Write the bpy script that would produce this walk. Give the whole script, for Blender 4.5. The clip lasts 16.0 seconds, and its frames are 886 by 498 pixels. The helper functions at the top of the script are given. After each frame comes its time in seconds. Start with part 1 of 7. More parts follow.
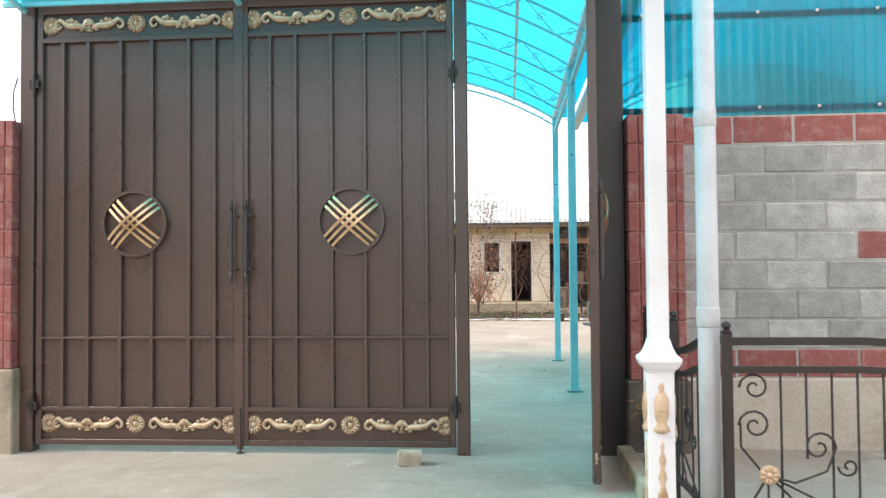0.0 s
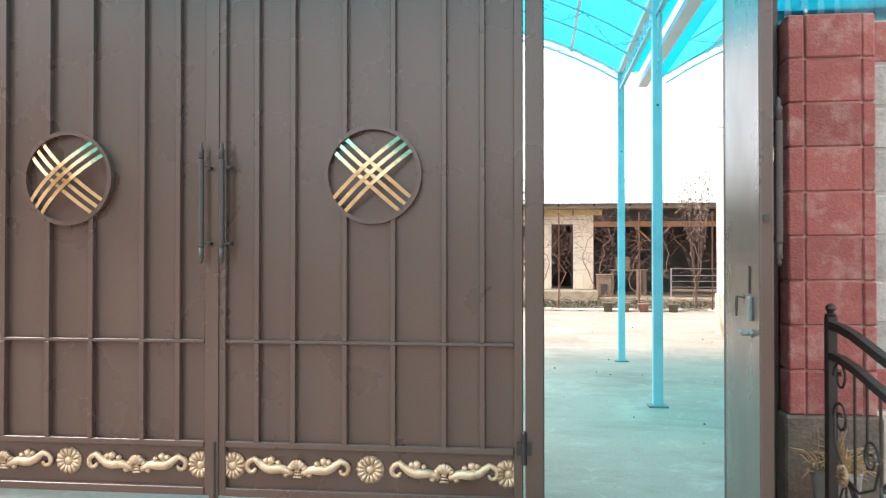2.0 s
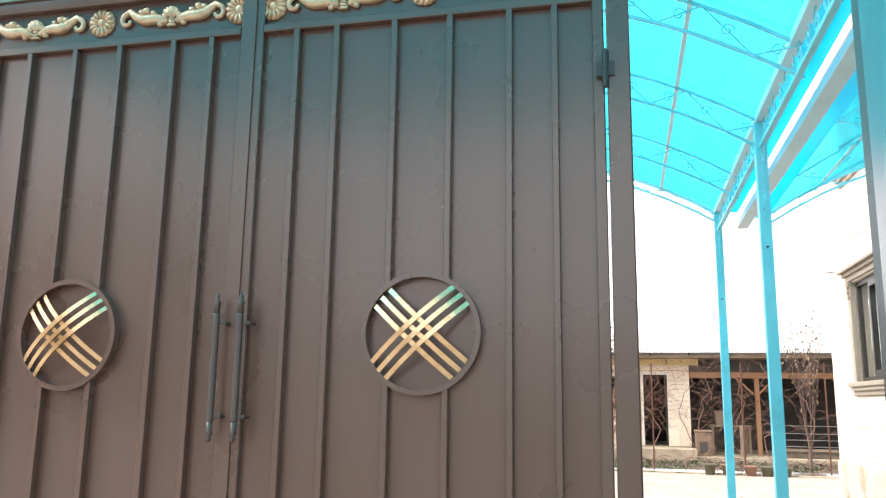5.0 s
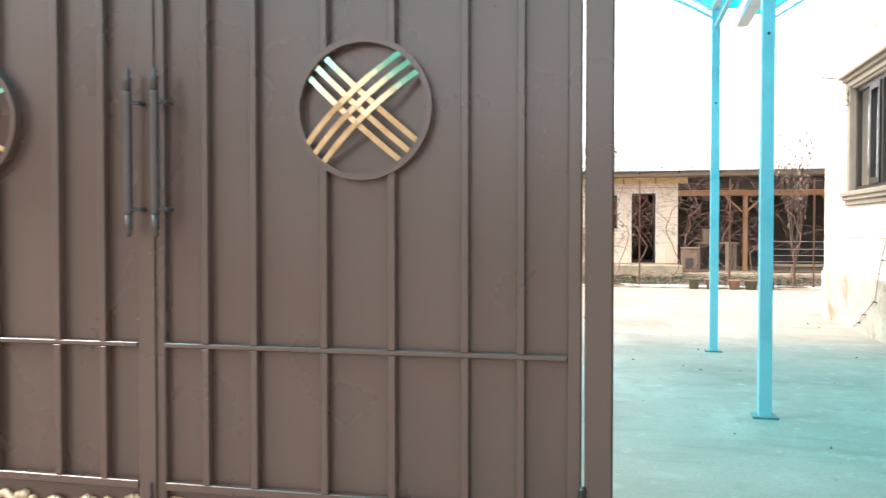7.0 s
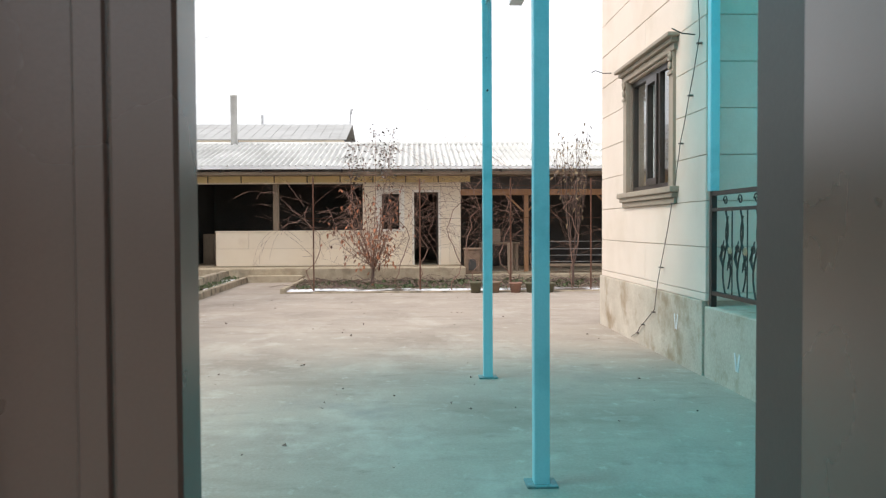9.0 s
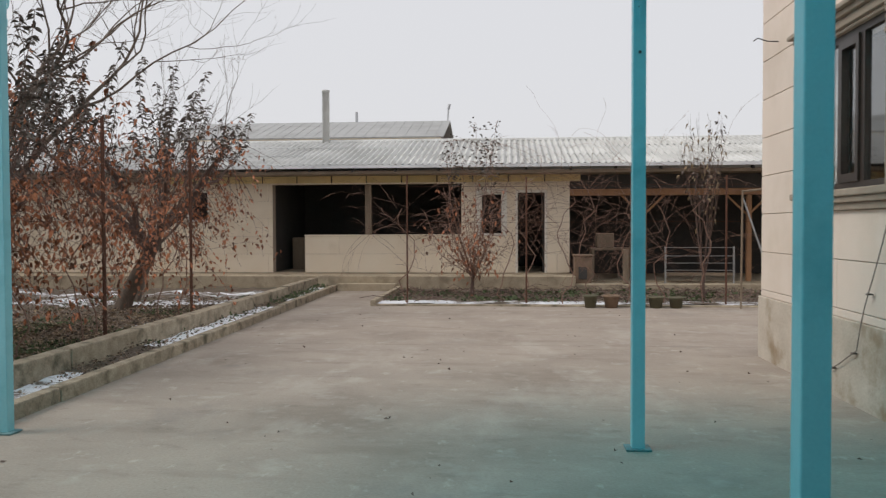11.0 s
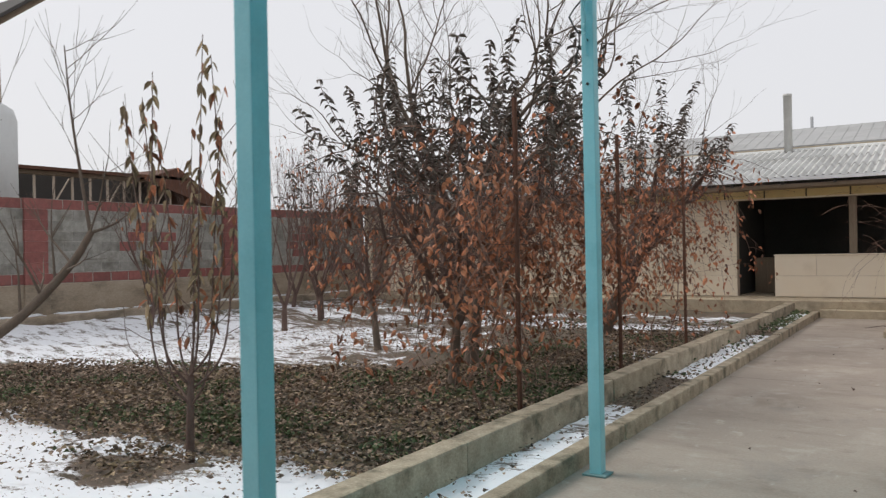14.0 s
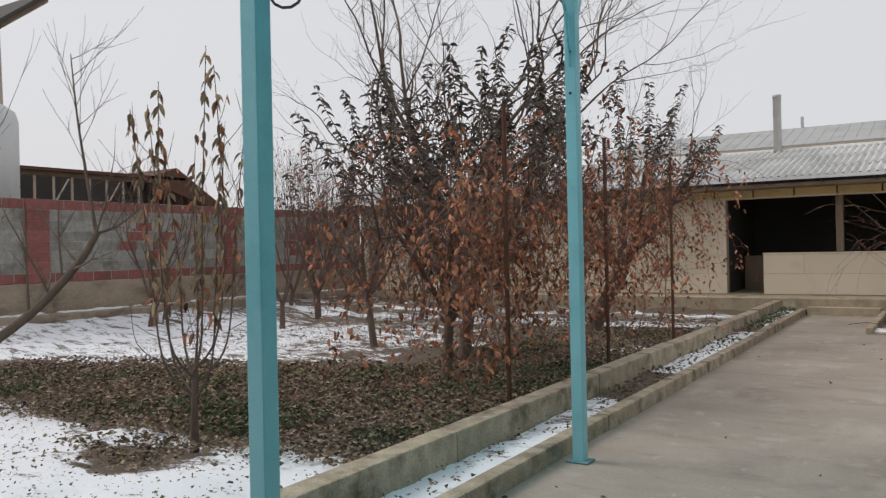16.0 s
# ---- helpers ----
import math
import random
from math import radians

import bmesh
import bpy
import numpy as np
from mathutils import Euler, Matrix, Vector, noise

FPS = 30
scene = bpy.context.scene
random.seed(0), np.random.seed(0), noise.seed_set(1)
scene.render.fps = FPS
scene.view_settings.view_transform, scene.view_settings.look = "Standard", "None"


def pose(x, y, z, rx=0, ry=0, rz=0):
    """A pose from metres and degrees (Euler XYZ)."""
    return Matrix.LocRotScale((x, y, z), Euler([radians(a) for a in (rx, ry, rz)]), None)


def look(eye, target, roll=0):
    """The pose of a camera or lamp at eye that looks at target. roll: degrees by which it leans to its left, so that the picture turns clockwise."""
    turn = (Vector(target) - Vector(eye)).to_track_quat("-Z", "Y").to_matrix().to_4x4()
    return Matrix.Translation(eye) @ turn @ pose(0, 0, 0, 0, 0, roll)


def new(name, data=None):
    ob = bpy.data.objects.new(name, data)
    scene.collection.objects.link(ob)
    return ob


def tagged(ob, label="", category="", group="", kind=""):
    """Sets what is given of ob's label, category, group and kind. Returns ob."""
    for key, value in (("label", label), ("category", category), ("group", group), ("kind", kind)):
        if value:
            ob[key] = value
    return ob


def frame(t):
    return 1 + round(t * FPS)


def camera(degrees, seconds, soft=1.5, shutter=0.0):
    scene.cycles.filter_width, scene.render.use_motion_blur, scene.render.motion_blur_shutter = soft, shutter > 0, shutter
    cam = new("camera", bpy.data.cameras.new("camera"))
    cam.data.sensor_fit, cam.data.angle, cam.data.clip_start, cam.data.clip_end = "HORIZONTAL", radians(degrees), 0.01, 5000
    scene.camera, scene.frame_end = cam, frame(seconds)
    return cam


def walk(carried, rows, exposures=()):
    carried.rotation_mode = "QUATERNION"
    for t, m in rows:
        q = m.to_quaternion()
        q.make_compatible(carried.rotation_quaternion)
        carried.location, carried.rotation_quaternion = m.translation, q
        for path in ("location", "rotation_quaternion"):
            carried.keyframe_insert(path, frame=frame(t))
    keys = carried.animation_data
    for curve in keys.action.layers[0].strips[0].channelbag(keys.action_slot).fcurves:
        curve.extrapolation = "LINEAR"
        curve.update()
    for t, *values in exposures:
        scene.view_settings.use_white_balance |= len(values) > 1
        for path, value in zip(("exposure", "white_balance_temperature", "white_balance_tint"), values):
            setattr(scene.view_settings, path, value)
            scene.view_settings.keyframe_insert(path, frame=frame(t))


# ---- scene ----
cam = camera(57.8, 16.0, soft=1.25, shutter=0.25)
PATH = [
    (0, (0.498, 0.175, 1.272), (0.337, 2.168, 1.329), -0.5),
    (0.5, (0.381, 0.643, 1.254), (0.215, 2.635, 1.313), -0.4),
    (1, (0.37, 1.109, 1.227), (0.206, 3.101, 1.292), -0.5),
    (1.5, (0.276, 1.527, 1.227), (0.106, 3.519, 1.285), -0.2),
    (2, (0.192, 1.923, 1.234), (-0.041, 3.909, 1.256), 0.0),
    (2.5, (0.245, 2.311, 1.269), (-0.026, 4.293, 1.295), -0.3),
    (3, (0.2, 2.597, 1.326), (-0.12, 4.569, 1.421), -0.6),
    (3.5, (0.172, 2.704, 1.363), (-0.178, 4.646, 1.69), -1.0),
    (3.7, (0.165, 2.72, 1.382), (-0.19, 4.645, 1.792), -1.1),
    (5.8, (0.185, 2.721, 1.344), (-0.297, 4.64, 1.63), 1.4),
    (6, (0.166, 2.787, 1.326), (-0.321, 4.715, 1.537), 0.2),
    (6.5, (0.161, 2.851, 1.268), (-0.342, 4.787, 1.299), 0.1),
    (7, (0.236, 3.177, 1.232), (-0.189, 5.131, 1.184), -0.0),
    (7.5, (0.311, 3.546, 1.259), (0.102, 5.534, 1.202), 0.1),
    (8, (0.339, 3.972, 1.28), (0.29, 5.971, 1.223), -0.7),
    (8.2, (0.414, 4.098, 1.283), (0.448, 6.097, 1.225), -0.6),
    (10.3, (0.563, 6.004, 1.421), (0.655, 8.001, 1.366), -0.2),
    (10.5, (0.481, 6.217, 1.422), (0.476, 8.217, 1.366), -0.3),
    (11, (0.369, 6.53, 1.419), (0.208, 8.522, 1.363), -0.2),
    (11.5, (0.211, 6.814, 1.455), (-0.113, 8.786, 1.399), -0.2),
    (12, (-0.078, 6.985, 1.425), (-0.617, 8.91, 1.376), -0.3),
    (12.5, (-0.419, 6.925, 1.47), (-1.184, 8.772, 1.424), -0.4),
    (13, (-0.724, 7.018, 1.411), (-1.688, 8.769, 1.37), -0.4),
    (13.5, (-0.904, 7.028, 1.453), (-1.943, 8.737, 1.452), -1.2),
    (14, (-1.137, 6.931, 1.455), (-2.215, 8.616, 1.459), -1.1),
    (14.5, (-1.304, 6.838, 1.446), (-2.433, 8.489, 1.443), -1.1),
    (15, (-1.195, 6.786, 1.444), (-2.328, 8.435, 1.443), -1.2),
    (15.5, (-0.986, 6.722, 1.452), (-2.117, 8.371, 1.453), -1.3),
    (16, (-0.942, 6.698, 1.465), (-2.013, 8.387, 1.465), -1.2),
]
EXPOSURES = [(0.0, 1.36), (1.0, 1.4), (1.5, 1.46), (2.0, 1.78), (2.5, 1.88), (3.5, 1.88), (6.0, 1.9), (6.5, 1.97), (7.0, 1.92), (7.5, 1.45), (8.0, 1.2), (8.3, 1.15), (10.3, 0.16), (11.0, 0.02), (11.5, -0.08), (12.0, -0.03), (12.5, 0.14), (13.0, 0.23), (13.5, 0.1), (14.0, 0.12), (14.5, 0.0), (15.0, -0.06), (16.0, -0.04)]
walk(cam, [(t, look(eye, target, roll)) for t, eye, target, roll in PATH], EXPOSURES)

# ---- world and sun: flat overcast winter daylight ----
world = bpy.data.worlds.new("overcast")
scene.world = world
world.use_nodes = True
wn, wl = world.node_tree.nodes, world.node_tree.links
sky = wn.new("ShaderNodeTexSky")
sky.sky_type = "NISHITA"
sky.sun_disc = False
sky.sun_elevation = radians(48)
sky.sun_rotation = radians(255)
sky.dust_density = 6.0
sky.ozone_density = 1.0
skyscale = wn.new("ShaderNodeMixRGB")
skyscale.blend_type = "MULTIPLY"
skyscale.inputs[0].default_value = 1.0
skyscale.inputs[2].default_value = (0.10, 0.10, 0.10, 1)
cloud = wn.new("ShaderNodeMixRGB")
cloud.inputs[0].default_value = 0.88
cloud.inputs[2].default_value = (0.79, 0.79, 0.815, 1)
wl.new(sky.outputs[0], skyscale.inputs[1])
wl.new(skyscale.outputs[0], cloud.inputs[1])
wl.new(cloud.outputs[0], wn["Background"].inputs[0])
wn["Background"].inputs[1].default_value = 1.0
sun = new("sun", bpy.data.lights.new("sun", "SUN"))
sun.data.energy = 1.4
sun.data.angle = radians(25)
sun.data.color = (1.0, 0.96, 0.9)
sun.rotation_euler = (radians(42), 0, radians(-75))

# ---- materials ----
def material(name, c1, c2, rough=0.7, metal=0.0, scale=6.0, fine=60.0, bump=0.15, c3=None, stain=0.6, stain_scale=1.2,
             vary=0.0, island=False, spec=0.5, coat=0.0, stretch=(1, 1, 1), sub=0.0):
    """A two-scale noise material: c1 to c2 by coarse and fine noise, stains of c3, relief, and variation from piece to piece."""
    m = bpy.data.materials.new(name)
    m.use_nodes = True
    n, l = m.node_tree.nodes, m.node_tree.links
    b = n["Principled BSDF"]
    geo = n.new("ShaderNodeNewGeometry")
    mp = n.new("ShaderNodeMapping")
    mp.inputs["Scale"].default_value = stretch
    l.new(geo.outputs["Position"], mp.inputs["Vector"])
    coarse = n.new("ShaderNodeTexNoise")
    coarse.inputs["Scale"].default_value = scale
    coarse.inputs["Detail"].default_value = 5
    finen = n.new("ShaderNodeTexNoise")
    finen.inputs["Scale"].default_value = fine
    finen.inputs["Detail"].default_value = 3
    l.new(mp.outputs[0], coarse.inputs["Vector"])
    l.new(mp.outputs[0], finen.inputs["Vector"])
    add = n.new("ShaderNodeMath")
    add.operation = "MULTIPLY_ADD"
    add.inputs[1].default_value = 0.45
    l.new(finen.outputs["Fac"], add.inputs[0])
    half = n.new("ShaderNodeMath")
    half.operation = "MULTIPLY"
    half.inputs[1].default_value = 0.55
    l.new(coarse.outputs["Fac"], half.inputs[0])
    l.new(half.outputs[0], add.inputs[2])
    ramp = n.new("ShaderNodeMapRange")
    ramp.inputs["From Min"].default_value = 0.3
    ramp.inputs["From Max"].default_value = 0.7
    l.new(add.outputs[0], ramp.inputs["Value"])
    mix = n.new("ShaderNodeMixRGB")
    mix.inputs[1].default_value = (*c1, 1)
    mix.inputs[2].default_value = (*c2, 1)
    l.new(ramp.outputs[0], mix.inputs[0])
    colour = mix.outputs[0]
    if c3:
        st = n.new("ShaderNodeTexNoise")
        st.inputs["Scale"].default_value = stain_scale
        st.inputs["Detail"].default_value = 7
        st.inputs["Roughness"].default_value = 0.62
        l.new(mp.outputs[0], st.inputs["Vector"])
        sr = n.new("ShaderNodeMapRange")
        sr.inputs["From Min"].default_value = 0.5
        sr.inputs["From Max"].default_value = 0.68
        sr.inputs["To Max"].default_value = stain
        l.new(st.outputs["Fac"], sr.inputs["Value"])
        m3 = n.new("ShaderNodeMixRGB")
        m3.inputs[2].default_value = (*c3, 1)
        l.new(sr.outputs[0], m3.inputs[0])
        l.new(colour, m3.inputs[1])
        colour = m3.outputs[0]
    if vary:
        src = geo.outputs["Random Per Island"]
        if not island:
            src = n.new("ShaderNodeObjectInfo").outputs["Random"]
        vr = n.new("ShaderNodeMapRange")
        vr.inputs["To Min"].default_value = 1 - vary
        vr.inputs["To Max"].default_value = 1 + vary
        l.new(src, vr.inputs["Value"])
        hsv = n.new("ShaderNodeHueSaturation")
        l.new(colour, hsv.inputs["Color"])
        l.new(vr.outputs[0], hsv.inputs["Value"])
        colour = hsv.outputs[0]
    l.new(colour, b.inputs["Base Color"])
    rr = n.new("ShaderNodeMapRange")
    rr.inputs["To Min"].default_value = max(0.02, rough - 0.1)
    rr.inputs["To Max"].default_value = min(1.0, rough + 0.1)
    l.new(coarse.outputs["Fac"], rr.inputs["Value"])
    l.new(rr.outputs[0], b.inputs["Roughness"])
    b.inputs["Metallic"].default_value = metal
    b.inputs["Specular IOR Level"].default_value = spec
    b.inputs["Coat Weight"].default_value = coat
    if bump:
        bp = n.new("ShaderNodeBump")
        bp.inputs["Strength"].default_value = bump
        bp.inputs["Distance"].default_value = 0.01
        l.new(add.outputs[0], bp.inputs["Height"])
        l.new(bp.outputs[0], b.inputs["Normal"])
    return m


def polycarbonate(name, colour, clear):
    m = bpy.data.materials.new(name)
    m.use_nodes = True
    n, l = m.node_tree.nodes, m.node_tree.links
    n.remove(n["Principled BSDF"])
    geo = n.new("ShaderNodeNewGeometry")
    ns = n.new("ShaderNodeTexNoise")
    ns.inputs["Scale"].default_value = 1.5
    l.new(geo.outputs["Position"], ns.inputs["Vector"])
    tint = n.new("ShaderNodeMixRGB")
    tint.inputs[1].default_value = (*[c * 0.85 for c in colour], 1)
    tint.inputs[2].default_value = (*colour, 1)
    l.new(ns.outputs["Fac"], tint.inputs[0])
    tl = n.new("ShaderNodeBsdfTranslucent")
    tp = n.new("ShaderNodeBsdfTransparent")
    gl = n.new("ShaderNodeBsdfGlossy")
    gl.inputs["Roughness"].default_value = 0.18
    l.new(tint.outputs[0], tl.inputs[0])
    l.new(tint.outputs[0], tp.inputs[0])
    a = n.new("ShaderNodeMixShader")
    a.inputs[0].default_value = clear
    l.new(tl.outputs[0], a.inputs[1])
    l.new(tp.outputs[0], a.inputs[2])
    g = n.new("ShaderNodeMixShader")
    g.inputs[0].default_value = 0.05
    l.new(a.outputs[0], g.inputs[1])
    l.new(gl.outputs[0], g.inputs[2])
    l.new(g.outputs[0], n["Material Output"].inputs[0])
    return m


def glass_material(name, tint):
    m = bpy.data.materials.new(name)
    m.use_nodes = True
    b = m.node_tree.nodes["Principled BSDF"]
    b.inputs["Base Color"].default_value = (*tint, 1)
    b.inputs["Roughness"].default_value = 0.02
    b.inputs["Transmission Weight"].default_value = 1.0
    b.inputs["IOR"].default_value = 1.9
    return m


GATE = material("gate_paint", (0.076, 0.042, 0.0333), (0.093, 0.054, 0.0425), rough=0.29, scale=2, fine=180, bump=0.012, spec=0.72, c3=(0.087, 0.055, 0.044), stain=0.35)
GATE_DARK = material("gate_paint_dark", (0.045, 0.036, 0.033), (0.06, 0.048, 0.043), rough=0.45, scale=3, fine=120, bump=0.04)
IRON = material("black_iron_paint", (0.018, 0.014, 0.013), (0.032, 0.025, 0.022), rough=0.45, scale=8, fine=120, bump=0.08)
GOLD = material("gold_paint", (0.56, 0.4, 0.23), (0.7, 0.53, 0.34), rough=0.24, metal=0.92, scale=14, fine=150, bump=0.15, c3=(0.3, 0.16, 0.05), stain=0.5, stain_scale=9)
GOLD_WORN = material("worn_gold_paint", (0.47, 0.33, 0.21), (0.65, 0.5, 0.36), rough=0.48, metal=0.45, scale=20, fine=160, bump=0.25, c3=(0.22, 0.12, 0.05), stain=0.6, stain_scale=16)
TEAL = material("turquoise_paint", (0.25, 0.58, 0.65), (0.31, 0.65, 0.71), rough=0.42, scale=3, fine=90, bump=0.06, c3=(0.08, 0.34, 0.4), stain=0.4, stain_scale=2.5)
TEAL_DIRTY = material("dirty_turquoise_paint", (0.1, 0.2, 0.21), (0.19, 0.33, 0.34), rough=0.7, scale=9, fine=90, bump=0.4, c3=(0.13, 0.11, 0.09), stain=0.7, stain_scale=8)
WHITEMETAL = material("white_paint", (0.64, 0.65, 0.67), (0.72, 0.73, 0.75), rough=0.45, scale=4, fine=80, bump=0.05, c3=(0.5, 0.49, 0.47), stain=0.3, stain_scale=3)
PIPE = material("grey_plastic_pipe", (0.5, 0.52, 0.54), (0.6, 0.62, 0.64), rough=0.4, scale=3, fine=50, bump=0.03, c3=(0.4, 0.4, 0.4), stain=0.5, stain_scale=4)
POLY = polycarbonate("turquoise_polycarbonate", (0.04, 0.61, 0.76), 0.7)
KERB = material("kerb_concrete", (0.22, 0.175, 0.12), (0.52, 0.435, 0.325), rough=0.92, scale=7, fine=60, bump=0.8, c3=(0.085, 0.075, 0.045), stain=0.95, stain_scale=3.6, vary=0.14)
PLINTH = material("stained_plinth_render", (0.4, 0.34, 0.275), (0.6, 0.535, 0.455), rough=0.9, scale=3.5, fine=50, bump=0.45, c3=(0.27, 0.19, 0.11), stain=0.85, stain_scale=2.1)
FOOTING = material("dirty_footing_concrete", (0.27, 0.215, 0.155), (0.45, 0.375, 0.29), rough=0.95, scale=4, fine=50, bump=0.6, c3=(0.1, 0.085, 0.06), stain=0.8, stain_scale=2.4, stretch=(1, 0.5, 1))
BEIGE = material("beige_cladding", (0.67, 0.57, 0.49), (0.75, 0.65, 0.565), rough=0.8, scale=2, fine=70, bump=0.18, c3=(0.58, 0.48, 0.38), stain=0.4, vary=0.03)
BEIGE_JOINT = material("cladding_joint", (0.46, 0.38, 0.31), (0.54, 0.45, 0.37), rough=0.9, scale=6, fine=60, bump=0.1)
FACADE = material("cream_cladding", (0.82, 0.7, 0.54), (0.87, 0.77, 0.63), rough=0.8, scale=1.6, fine=60, bump=0.15, c3=(0.66, 0.55, 0.4), stain=0.45, vary=0.035)
MOULD = material("stone_window_moulding", (0.3, 0.245, 0.19), (0.38, 0.315, 0.25), rough=0.8, scale=8, fine=90, bump=0.3)
FRAME = material("dark_brown_window_frame", (0.03, 0.022, 0.018), (0.045, 0.034, 0.028), rough=0.4, scale=5, fine=80, bump=0.04)
RED_JOINT = material("red_washed_mortar", (0.36, 0.19, 0.17), (0.46, 0.29, 0.26), rough=0.95, scale=10, fine=80, bump=0.5)
RED_BLOCK = material("red_painted_block", (0.235, 0.068, 0.06), (0.33, 0.115, 0.102), rough=0.88, scale=14, fine=90, bump=0.9, c3=(0.46, 0.31, 0.28), stain=0.45, stain_scale=11, vary=0.14)
GREY_BLOCK = material("grey_cement_block", (0.25, 0.245, 0.23), (0.43, 0.42, 0.4), rough=0.92, scale=11, fine=70, bump=0.9, c3=(0.5, 0.49, 0.465), stain=0.6, stain_scale=5, vary=0.2)
MORTAR = material("mortar", (0.3, 0.285, 0.265), (0.42, 0.4, 0.375), rough=0.95, scale=10, fine=80, bump=0.5, c3=(0.28, 0.24, 0.22), stain=0.5, stain_scale=3)
FASCIA = material("yellow_fascia_paint", (0.74, 0.57, 0.25), (0.8, 0.64, 0.33), rough=0.7, scale=3, fine=60, bump=0.1, c3=(0.5, 0.38, 0.18), stain=0.4)
GUTTER = material("pale_painted_gutter", (0.78, 0.8, 0.82), (0.86, 0.87, 0.88), rough=0.45, scale=3, fine=60, bump=0.03, c3=(0.5, 0.51, 0.53), stain=0.4)
CLAY = material("brown_clay_plaster", (0.2, 0.135, 0.09), (0.3, 0.21, 0.15), rough=0.95, scale=8, fine=60, bump=0.6, c3=(0.13, 0.1, 0.08), stain=0.6, stain_scale=5)
LEAF_OLIVE = material("withered_olive_leaf", (0.18, 0.13, 0.075), (0.34, 0.255, 0.15), rough=0.7, scale=30, fine=140, bump=0.1, vary=0.45, island=True)
SLATE = material("weathered_corrugated_sheet", (0.52, 0.52, 0.505), (0.66, 0.66, 0.645), rough=0.85, scale=1.5, fine=40, bump=0.2, c3=(0.4, 0.395, 0.37), stain=0.6, stain_scale=1.1, vary=0.1)
WOOD = material("orange_timber", (0.3, 0.155, 0.075), (0.42, 0.235, 0.125), rough=0.75, scale=3, fine=40, bump=0.3, stretch=(1, 1, 0.25), c3=(0.2, 0.1, 0.05), stain=0.5)
OLDWOOD = material("grey_old_timber", (0.2, 0.15, 0.105), (0.31, 0.245, 0.18), rough=0.85, scale=4, fine=50, bump=0.4, stretch=(1, 1, 0.2), c3=(0.12, 0.09, 0.06), stain=0.6)
# near-black grey that puts the darkness of shaded rooms and undersides into the colour
DEEP_SHADE = material("deep_shade_grey", (0.05, 0.048, 0.046), (0.085, 0.08, 0.076), rough=0.95, scale=1.5, fine=30, bump=0.15)
RUST = material("rusty_steel", (0.08, 0.034, 0.022), (0.15, 0.066, 0.04), rough=0.85, scale=12, fine=90, bump=0.4)
BARK = material("grey_brown_bark", (0.1, 0.075, 0.058), (0.17, 0.13, 0.1), rough=0.9, scale=12, fine=60, bump=0.7, stretch=(1, 1, 0.35))
BARK_DARK = material("dark_twig_bark", (0.1, 0.062, 0.05), (0.17, 0.115, 0.095), rough=0.9, scale=12, fine=60, bump=0.4)
VINE = material("vine_bark", (0.17, 0.098, 0.075), (0.33, 0.205, 0.155), rough=0.9, scale=16, fine=80, bump=0.5)
LEAF_BROWN = material("dry_brown_leaf", (0.215, 0.08, 0.043), (0.53, 0.22, 0.112), rough=0.7, scale=30, fine=140, bump=0.1, vary=0.75, island=True)
LEAF_GREEN = material("dull_dark_leaf", (0.06, 0.05, 0.04), (0.13, 0.1, 0.077), rough=0.55, scale=30, fine=140, bump=0.1, vary=0.4, island=True)
LEAF_LITTER = material("fallen_leaf_litter", (0.115, 0.083, 0.06), (0.33, 0.245, 0.18), rough=0.85, scale=20, fine=100, bump=0.2, vary=0.8, island=True)
WEED = material("winter_weed_green", (0.06, 0.085, 0.035), (0.11, 0.14, 0.06), rough=0.8, scale=30, fine=100, bump=0.1, vary=0.4, island=True)
TERRACOTTA = material("terracotta_pot", (0.24, 0.125, 0.09), (0.33, 0.19, 0.145), rough=0.85, scale=9, fine=70, bump=0.3, c3=(0.4, 0.34, 0.3), stain=0.4, stain_scale=6)
TINPOT = material("green_grey_pot", (0.09, 0.09, 0.055), (0.17, 0.155, 0.1), rough=0.7, scale=9, fine=70, bump=0.2)
DRYPLANT = material("dry_straw", (0.35, 0.24, 0.12), (0.5, 0.36, 0.2), rough=0.9, scale=20, fine=80, bump=0.2, vary=0.3, island=True)
GALV = material("galvanised_steel", (0.42, 0.43, 0.44), (0.52, 0.53, 0.54), rough=0.42, metal=0.7, scale=7, fine=70, bump=0.05)
TANKWHITE = material("white_tank_plastic", (0.62, 0.64, 0.64), (0.72, 0.74, 0.74), rough=0.6, scale=1.2, fine=30, bump=0.08, c3=(0.5, 0.51, 0.5), stain=0.5)
LOCKMETAL = material("dull_lock_metal", (0.2, 0.21, 0.2), (0.3, 0.31, 0.3), rough=0.45, metal=0.4, scale=9, fine=80, bump=0.1)
DIRTY_FOOT = material("dark_eroded_footing", (0.085, 0.07, 0.058), (0.19, 0.16, 0.13), rough=0.95, scale=9, fine=60, bump=1.0, c3=(0.2, 0.09, 0.075), stain=0.6, stain_scale=5)
OLD_GREY = material("old_dirty_grey_block", (0.2, 0.195, 0.172), (0.4, 0.385, 0.35), rough=0.94, scale=9, fine=60, bump=0.9, c3=(0.13, 0.12, 0.095), stain=0.6, stain_scale=3.2, vary=0.16)
OLD_RED = material("old_faded_red_block", (0.21, 0.075, 0.066), (0.33, 0.13, 0.115), rough=0.92, scale=12, fine=80, bump=0.9, c3=(0.15, 0.085, 0.075), stain=0.5, stain_scale=5, vary=0.14)
WALKWAY = material("worn_pale_concrete", (0.33, 0.265, 0.185), (0.5, 0.42, 0.31), rough=0.9, scale=4, fine=60, bump=0.5, c3=(0.2, 0.165, 0.115), stain=0.7, stain_scale=2.6, vary=0.08)
